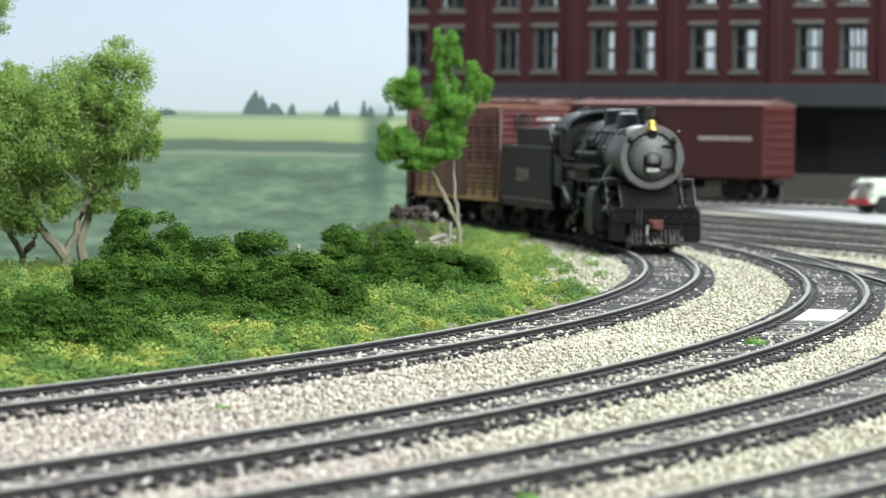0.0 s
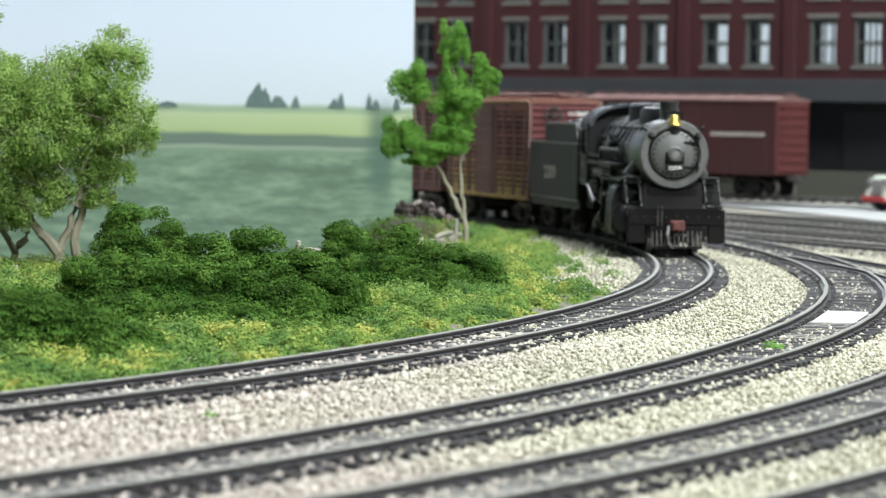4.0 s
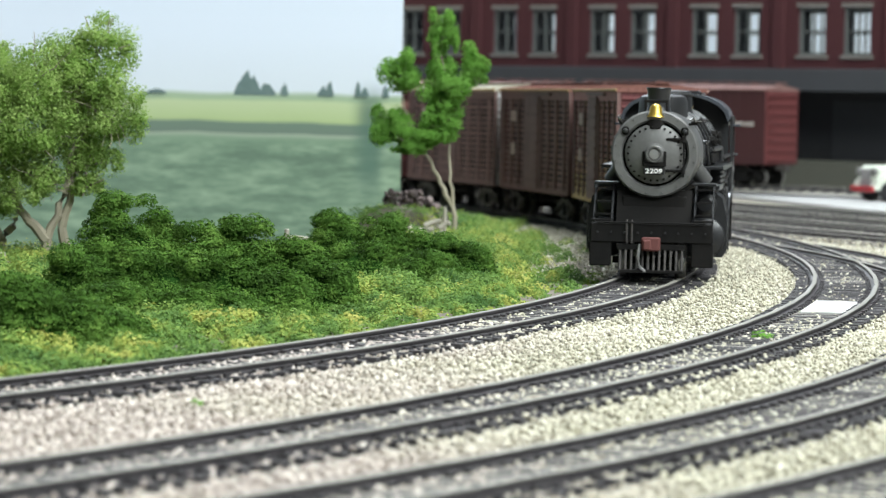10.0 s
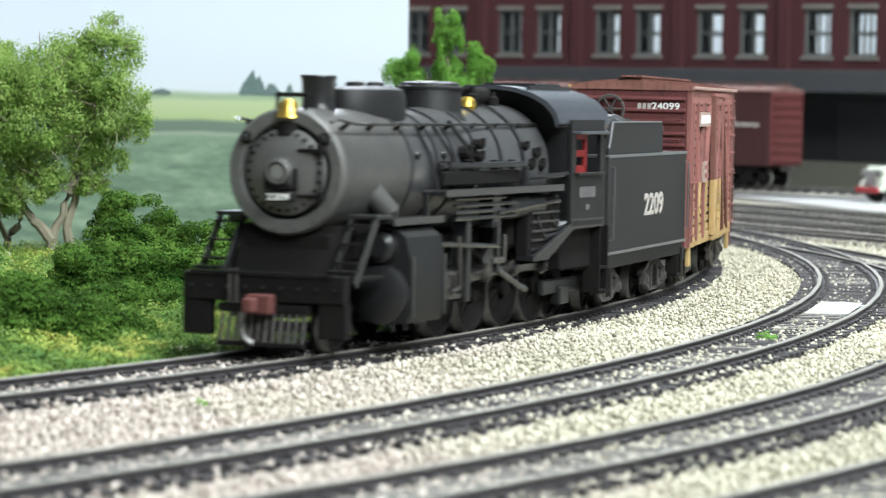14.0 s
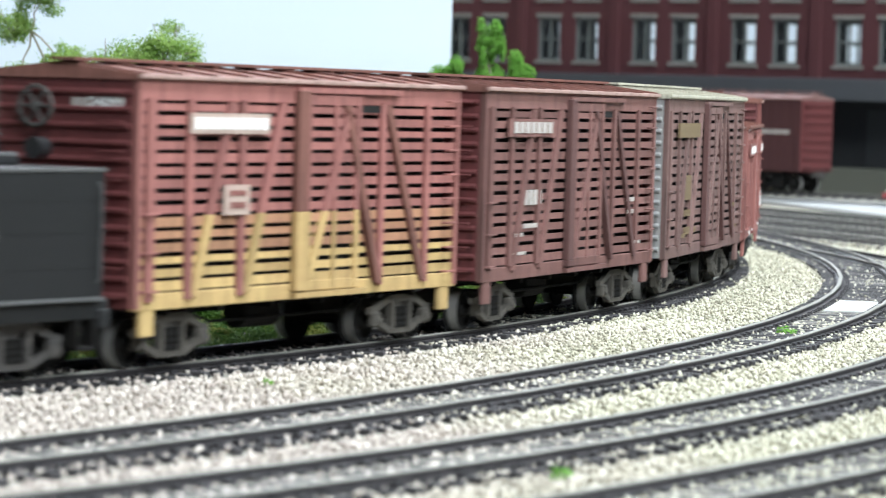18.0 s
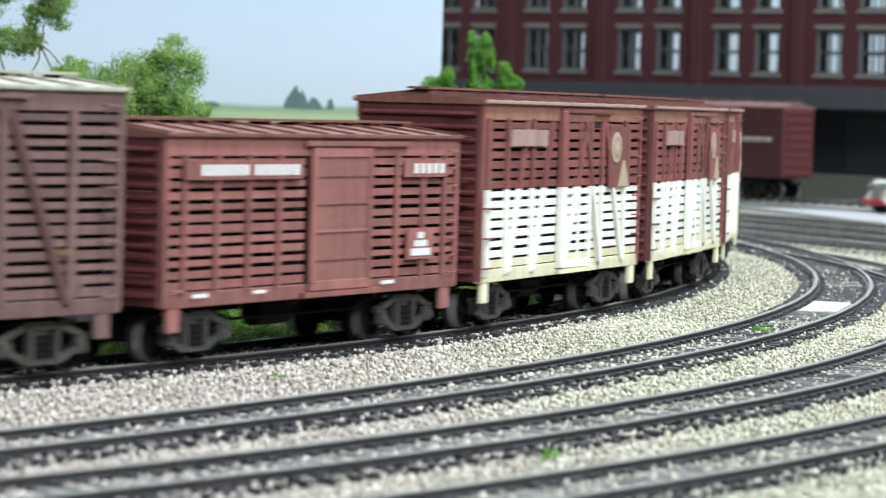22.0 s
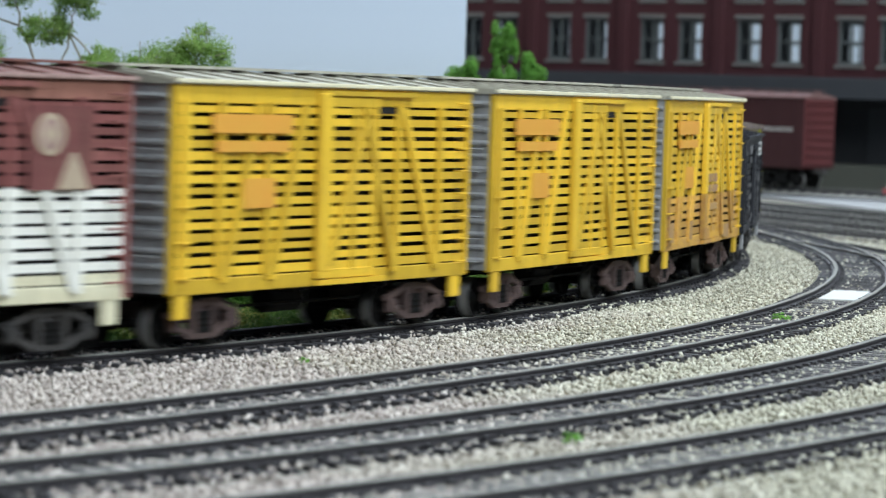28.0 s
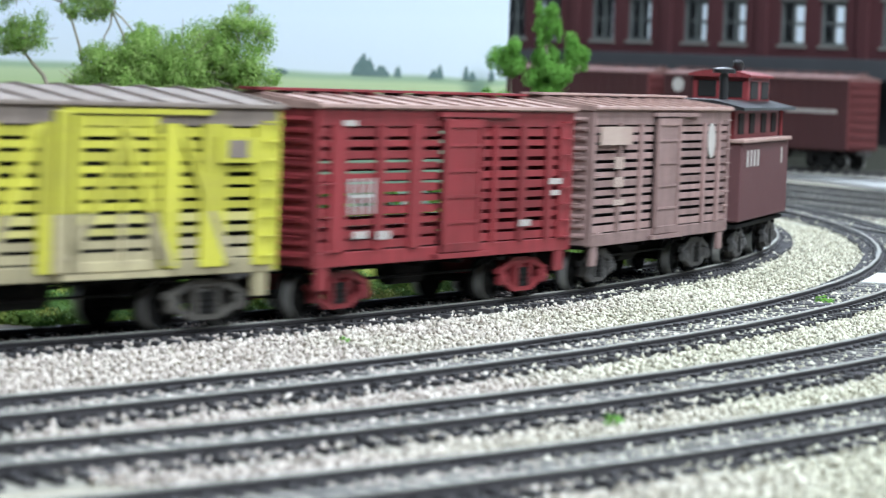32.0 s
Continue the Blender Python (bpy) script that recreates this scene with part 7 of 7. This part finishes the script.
tree("taller leafy tree with open branches and clumped crown", -158, 992, [[(24, 0, 0), (24, 0, 7), (14, 0, 24), (1, 0, 46), (-8, 0, 74)], [(24, 0, 7), (29, 0, 16), (22, 0, 40), (9, 0, 72)], [(8, 0, 34), (-12, 0, 46), (-22, 0, 60)]],
     [(2, 70 + G, 9, 7), (-20, 60 + G, 11, 9), (12, 82 + G, 10, 8), (-10, 88 + G, 13, 10), (-26, 80 + G, 12), (20, 60 + G, 7, 5), (6, 52 + G, 8, 6)], 5, M_TREE, 0.72, 2.7, 1.3, 8, 0.2)
tree("small broad-leaved tree with thin forked trunk", 3, 1158, [[(0, 0, 0), (-0.5, 0, 14), (-1.5, 0, 26), (-4, 0, 50)], [(-0.8, 0, 14), (-5, 0, 22), (-10, 0, 32), (-17, 0, 46)]],
     [(-5, 76, 5.8, 10), (6, 64, 6.4, 7.5), (-20, 60, 7.4, 8.5), (-23, 42, 9, 8), (-6, 58, 7.6, 11), (-6, 44, 8, 8.5), (-14, 36, 8, 5.5), (1, 56, 6.5, 7)], 9, M_TREE2, 0.78, 4.4, 1.1, 3)

# ---- low ground cover between the bushes and the line: a carpet of foam-like clumps ----
rng = np.random.default_rng(12)


def cover_spots(n, edge):
    """Random places inside the line, thinned out over the bare strip."""
    px, py = rng.uniform(-190, 75, n), 560 + 840 * rng.random(n) ** 1.4
    rr = np.hypot(px - LINE_X, py - LINE_Y)
    bare = np.clip((py - 930) / 50, 0, 1) * np.clip((rr - LINE_R + 49) / 16, 0, 1)
    keep = (rr < LINE_R - edge + rng.normal(0, 1.0, n)) & (rng.random(n) > bare * 0.95) & (py < 1396) & (py > 570) & ((px > -33) | (py < 1003))
    return px[keep], py[keep], rr[keep]


px, py, rr = cover_spots(5200, 16.5)
size = np.interp(rr, [LINE_R - 57, LINE_R - 27, LINE_R - 15], [4.2, 3.2, 1.7]) * rng.uniform(0.6, 1.25, len(rr)) * np.interp(py, [600, 1000], [0.85, 1.15])
ps, ns = [], []
for x, y, r, c in zip(px, py, rr, size):
    n = int(19 * c * c * np.interp(y, [650, 1100], [1.0, 0.45])) + 6
    d = rng.normal(0, 1, (n, 3))
    d /= np.linalg.norm(d, axis=1)[:, None]
    d[:, 2] = np.abs(d[:, 2])
    ps.append(np.array([x, y, GROUND_Z + 0.2]) + d * rng.normal(0.95, 0.12, (n, 1)) * np.array([c, c, c * np.interp(r, [LINE_R - 57, LINE_R - 15], [1.15, 0.75])]))
    ns.append(d + [0, -0.1, 0.4])
pos, nr = np.concatenate(ps), np.concatenate(ns)
px, py, rr = cover_spots(45000, 14.5)
pos = np.concatenate([pos, np.stack([px, py, GROUND_Z + 0.3 + rng.random(len(px)) * np.interp(rr, [LINE_R - 37, LINE_R - 13], [2.0, 0.6])], 1)])
nr = np.concatenate([nr, rng.normal(0, 0.3, (len(px), 3)) + [0, -0.3, 1.0]])
me = leaves_mesh("ground_cover", pos, nr, 0.86, rng)
me.materials.append(M_GRASS)
tagged(new("ground_cover", me), "low green and yellow ground cover beside the track", "grass", kind="stuff")
bm = bmesh.new()
prism(bm, [(LINE_X + (LINE_R - 14) * math.cos(radians(a)), LINE_Y + (LINE_R - 14) * math.sin(radians(a))) for a in np.linspace(-36, 15, 50)] + [(-30, 1395), (-30, 1003), (-400, 1003), (-300, 560)], GROUND_Z + 0.05, GROUND_Z + 0.35, "z")
tagged(part("earth", bm, M_EARTH), "brown earth under the ground cover", "ground", kind="structure")


def tuft(x, y, w, seed, label):
    t = leaf_cloud("grass_tuft", [(0, 0, 0.8, w, w, w * 0.7)], 2.4, 0.8, M_TREE2, None, seed)
    t.matrix_basis = at(x, y, -2.6)
    return tagged(t, label, "grass tuft", "loose grass tufts")


tuft(70, 724, 2.6, 41, "small green grass tuft by the siding's inner rail")
tuft(11, 432, 1.6, 42, "tiny green tuft in the ballast by the front track")
tuft(-40, 560, 1.0, 43, "tiny yellow-green tuft in the ballast")

# ---- weathered logs and fence pieces among the bushes ----
def logs(x, y, rows, label):
    t = thing("log_pile", label, "logs", m=at(x, y, 0))
    for x0, z0, x1, z1, r in rows:
        bm = bmesh.new()
        tube(bm, [(x0, 0, z0), ((x0 + x1) / 2, 0.4, (z0 + z1) / 2 + 0.2), (x1, -0.5, z1)], r, 8, r * 0.8)
        part("log", bm, M_LOG, t)
    return t


logs(-3, 1136, [(-4.2, 4.7, 1.6, 6.6, 1.05), (0.8, 4.0, 4.6, 6.0, 1.0), (-9.0, 2.1, -0.9, 3.6, 1.0), (-2.7, 0.3, 2.3, 2.4, 1.1), (1.4, -0.2, 5.0, 1.8, 1.1), (-11.4, 2.7, -9.0, 4.1, 1.0), (2.6, -3.4, 2.9, 11.4, 0.8),
               (-10.5, -3.4, -10.2, 3.4, 0.8), (-5.0, -2.2, 4.0, -1.4, 1.2)], "small stack of weathered pale logs under the tree")
logs(-43, 970, [(-3.8, -3.4, -3.7, 9.8, 0.85), (-3.2, 7.2, 4.4, 6.6, 0.8), (4.6, -3.4, 4.4, 8.6, 0.75)], "short piece of weathered split-rail fence")
logs(-122, 950, [(-6.0, -3.4, -6.0, 2.3, 1.0), (-5.6, -0.6, 5.0, -0.5, 0.75), (5.2, -3.4, 5.2, 1.0, 0.8)], "low weathered plank fence by the leafy tree")


def grass_mound(x, y, w, d, h, seed):
    """A low rise overgrown with ground cover."""
    b = thing("grass_mound", "low rise overgrown with bright green ground cover", "grass mound", m=at(x, y, GROUND_Z))
    core = bmesh.new()
    bmesh.ops.create_icosphere(core, subdivisions=3, radius=1.0)
    for v in core.verts:
        v.co = Vector((v.co.x * w * 0.47, v.co.y * d * 0.47, max(0, v.co.z * h * 0.94)))
    part("earth_core", core, M_EARTH, b)
    leaf_cloud("foliage", [(0, 0, 0, w * 0.5, d * 0.5, h)], 3.2, 0.9, M_GRASS, b, seed, 0.1, 0.04, 0.0)


grass_mound(-17, 1186, 40, 26, 13.5, 61)
M_RUBBLE = surface("dark_rubble", (0.07, 0.048, 0.05), (0.2, 0.165, 0.155), 0.9, 0, 0.5, 0.12, amount=1.0, vary=0.5, bump=0.3)


def rubble_heap(x, y):
    """Dark broken stones piled along the back of the rise, lower towards the track."""
    t = thing("rubble_heap", "dark heap of broken stones behind the grassy rise", "rubble", m=at(x, y, GROUND_Z))
    rng = random.Random(8)
    bm = bmesh.new()
    bmesh.ops.create_icosphere(bm, subdivisions=1, radius=1.0)
    for v in bm.verts:
        v.co *= rng.uniform(0.75, 1.2)
    first = part("rock", bm, M_RUBBLE, t, smooth=False)
    spots = []
    for u in np.linspace(-13, 12, 15):
        top = np.interp(u, [-13, 0, 7, 12], [18.0, 17.4, 13.0, 4.0])
        spots += [(u + rng.uniform(-0.8, 0.8), rng.uniform(-1.5, 1.5), z + rng.uniform(-0.4, 0.4)) for z in np.arange(0.8, top, 2.3)]
    for k, (u, v, z) in enumerate(spots):
        ob = first if k == 0 else again(first, t)
        q = rng.uniform(1.1, 1.8)
        ob.matrix_basis = at(u, v, z, rng.uniform(0, 360), rng.uniform(0, 360), rng.uniform(0, 360)) @ Matrix.Diagonal((q * 1.25, q, q * 0.8, 1))


rubble_heap(-9, 1204)

# ---- ballast: loose stones over the grit, one spread ----
rng = np.random.default_rng(7)


def stones(n, x0, x1, y0, y1, size, seed, power=1.0):
    rng = np.random.default_rng(seed)
    x, y = rng.uniform(x0, x1, n), y0 + (y1 - y0) * rng.random(n) ** power
    ra = np.hypot(x - LINE_X, y - LINE_Y) - LINE_R
    rb = np.abs(np.hypot(x + 1092, y - 1079) - 1215.4)
    rc = np.abs(np.hypot(x + 814, y - 953) - 958)
    rd = np.abs(np.hypot(x + 814, y - 953) - 1003.5)
    in_view = np.abs(x / y + 0.0) < 0.20
    tie = 14.4 + rng.normal(0, 0.8, n)
    open_ground = (ra > tie) & (rb > tie) & (rc > tie) & (rd > tie)
    open_ground |= (ra < -tie) & (ra > -48) & (y > 940) & (x > -20)
    few = (rng.random(n) < np.where((y < 760) & (x < 60), 0.34, 0.16)) & (ra > -15) & ((np.abs(ra) < 12.5) | (rb < 12.5) | (rc < 12.5) | (rd < 12.5))
    keep = in_view & (open_ground | few)
    x, y, low = x[keep], y[keep], ~open_ground[keep]
    m = len(x)
    gap = np.minimum(np.minimum(np.abs(ra), rb), np.minimum(rc, rd))[keep]
    z = GROUND_Z + np.where(low, rng.uniform(0.9, 1.6, m), rng.uniform(0.0, 1.1, m) * np.clip((gap - 7.0) / 12.0, 0.78, 1))
    # some lie on the ends of the ties
    z += np.where((gap > 13.0) & (gap < 15.5) & (rng.random(m) < 0.4), 0.6, 0.0)
    shape = np.array([[1, 0, 0], [0, 1, 0], [-1, 0, 0], [0, -1, 0], [0, 0, 1], [0, 0, -1]], float)
    v = shape[None] * rng.uniform(0.22, 0.62, (m, 6, 1)) * size + rng.normal(0, 0.07 * size, (m, 6, 3))
    a = rng.normal(0, 1, (m, 3, 3))
    q, _ = np.linalg.qr(a)
    v = np.einsum("nij,nkj->nki", q, v) * rng.uniform(0.6, 1.3, (m, 1, 1)) * np.array([1, 1, 0.85])
    co = (v + np.stack([x, y, z], 1)[:, None]) * MM
    f = np.array([[0, 1, 4], [1, 2, 4], [2, 3, 4], [3, 0, 4], [1, 0, 5], [2, 1, 5], [3, 2, 5], [0, 3, 5]])
    tri = (np.arange(m)[:, None, None] * 6 + f[None]).reshape(-1)
    me = bpy.data.meshes.new("ballast_stones")
    me.vertices.add(6 * m)
    me.vertices.foreach_set("co", co.astype(np.float32).ravel())
    me.loops.add(len(tri))
    me.loops.foreach_set("vertex_index", tri.astype(np.int32))
    me.polygons.add(8 * m)
    me.polygons.foreach_set("loop_start", (np.arange(8 * m) * 3).astype(np.int32))
    me.update(calc_edges=True)
    return me


def ballast_material():
    m, nt, bsdf = nodes_of("limestone_ballast")
    isl = random_of(nt, True)
    big = noise_node(nt, 0.012, 2, 0.5)
    warm = ramp_node(nt, isl, [(0.0, (0.17, 0.135, 0.12)), (0.15, (0.31, 0.25, 0.225)), (0.55, (0.45, 0.38, 0.335)), (0.9, (0.67, 0.6, 0.54))])
    cool = ramp_node(nt, isl, [(0.0, (0.18, 0.165, 0.115)), (0.15, (0.33, 0.31, 0.22)), (0.55, (0.46, 0.435, 0.315)), (0.9, (0.66, 0.64, 0.5))])
    sep = nt.nodes.new("ShaderNodeSeparateXYZ")
    nt.links.new(nt.nodes.new("ShaderNodeTexCoord").outputs["Object"], sep.inputs[0])
    drift = nt.nodes.new("ShaderNodeMath")
    drift.operation = "MULTIPLY_ADD"
    drift.inputs[1].default_value = 7.0
    nt.links.new(sep.outputs["X"], drift.inputs[0])
    nt.links.new(big.outputs["Fac"], drift.inputs[2])
    fac = ramp_node(nt, drift.outputs[0], [(0.3, (0, 0, 0)), (0.75, (1, 1, 1))])
    col = mixed(nt, fac.outputs[0], warm.outputs[0], cool.outputs[0])
    fine = noise_node(nt, 1.4, 3, 0.6)
    col2 = mixed(nt, 0.2, col, ramp_node(nt, fine.outputs["Fac"], [(0.3, (0.3, 0.28, 0.24)), (0.7, (0.8, 0.77, 0.68))]).outputs[0])
    nt.links.new(col2, bsdf.inputs["Base Color"])
    bsdf.inputs["Roughness"].default_value = 0.9
    return m


M_STONES = ballast_material()
for args, lab in (((150000, -150, 170, 340, 760, 1.22, 1, 1.1), "loose pale ballast stones between the front tracks"), ((85000, -60, 210, 720, 1330, 1.25, 2, 1.4), "loose pale ballast stones round the curve")):
    me = stones(*args)
    me.materials.append(M_STONES)
    tagged(new("ballast_stones", me), lab, "ballast", kind="stuff")

# ---- motion: how far the first car's front has come along the line, in millimetres, by the second ----
RUN = [(0.0, -300.0), (2.4, -299.0), (3.0, -289.0), (3.5, -278.0), (5.5, -227.0), (6.0, -207.0), (6.5, -187.0), (7.0, -169.0), (7.5, -152.0), (8.0, -134.0), (8.5, -114.0),
       (9.0, -92.0), (9.5, -67.0), (10.0, -37.0), (10.5, -2.0), (11.0, 33.0), (11.5, 69.5), (12.0, 106.5), (12.5, 141.0), (13.0, 176.5), (13.5, 216.0), (14.0, 256.0), (14.5, 297.0),
       (15.0, 338.0), (15.5, 379.0), (17.5, 548.5), (19.0, 684.5), (20.0, 783.0), (21.5, 936.0), (23.0, 1107.5), (26.0, 1509.5), (29.0, 1948.0),
       (30.5, 2187.0), (32.0, 2431.0)]


def run_at(t):
    """The distance run at t, smooth between the known times."""
    ts, vs = [r[0] for r in RUN], [r[1] for r in RUN]
    i = max(0, min(len(ts) - 2, sum(1 for q in ts if q <= t) - 1))

    def slope(k):
        a, b = max(0, k - 1), min(len(ts) - 1, k + 1)
        return (vs[b] - vs[a]) / (ts[b] - ts[a])
    h = ts[i + 1] - ts[i]
    u = (t - ts[i]) / h
    m0, m1 = slope(i) * h, slope(i + 1) * h
    return (2 * u ** 3 - 3 * u * u + 1) * vs[i] + (u ** 3 - 2 * u * u + u) * m0 + (3 * u * u - 2 * u ** 3) * vs[i + 1] + (u ** 3 - u * u) * m1


def vehicle_pose(s, half):
    """A vehicle whose two pivots, half a wheelbase before and behind its middle s, sit on the line."""
    xa, ya, _ = line_at(s + half)
    xb, yb, _ = line_at(s - half)
    return pose((xa + xb) / 2 * MM, (ya + yb) / 2 * MM, 0, 0, 0, math.degrees(math.atan2(ya - yb, xa - xb)))


def motions():
    times = [0.25 * k for k in range(129)]
    for ob, behind, half in train:
        walk(ob, [(t, vehicle_pose(run_at(t) + behind, half)) for t in times])
    # the driving wheels roll, and the rods swing with their crank pins
    fine = [0.5 * k for k in range(6)] + [2.6 + 0.1 * k for k in range(175)] + [20.1 + 0.0667 * k for k in range(179)] + [32.0]
    rolls = [(t, (run_at(t) - run_at(0.0)) / DRIVER_R) for t in fine]
    for ob, x in zip(drivers, (7.0, -11.0, -29.0, -47.0)):
        walk(ob, [(t, at(x, 0, DRIVER_R, 0, math.degrees(a), 0)) for t, a in rolls])
    for ob in rods:
        rows = []
        for t, a in rolls:
            px, pz = 4.2 * math.sin(a), DRIVER_R + 4.2 * math.cos(a)
            tip = 0.0
            if ob.name.startswith("main_rod"):
                tip = math.degrees(math.asin((pz - 11.2) / 27.5))
            rows.append((t, at(px, 0, pz) if not tip else at(px - 11.0, 0, pz, 0, tip, 0) @ at(11.0, 0, 0)))
        walk(ob, rows)


motions()
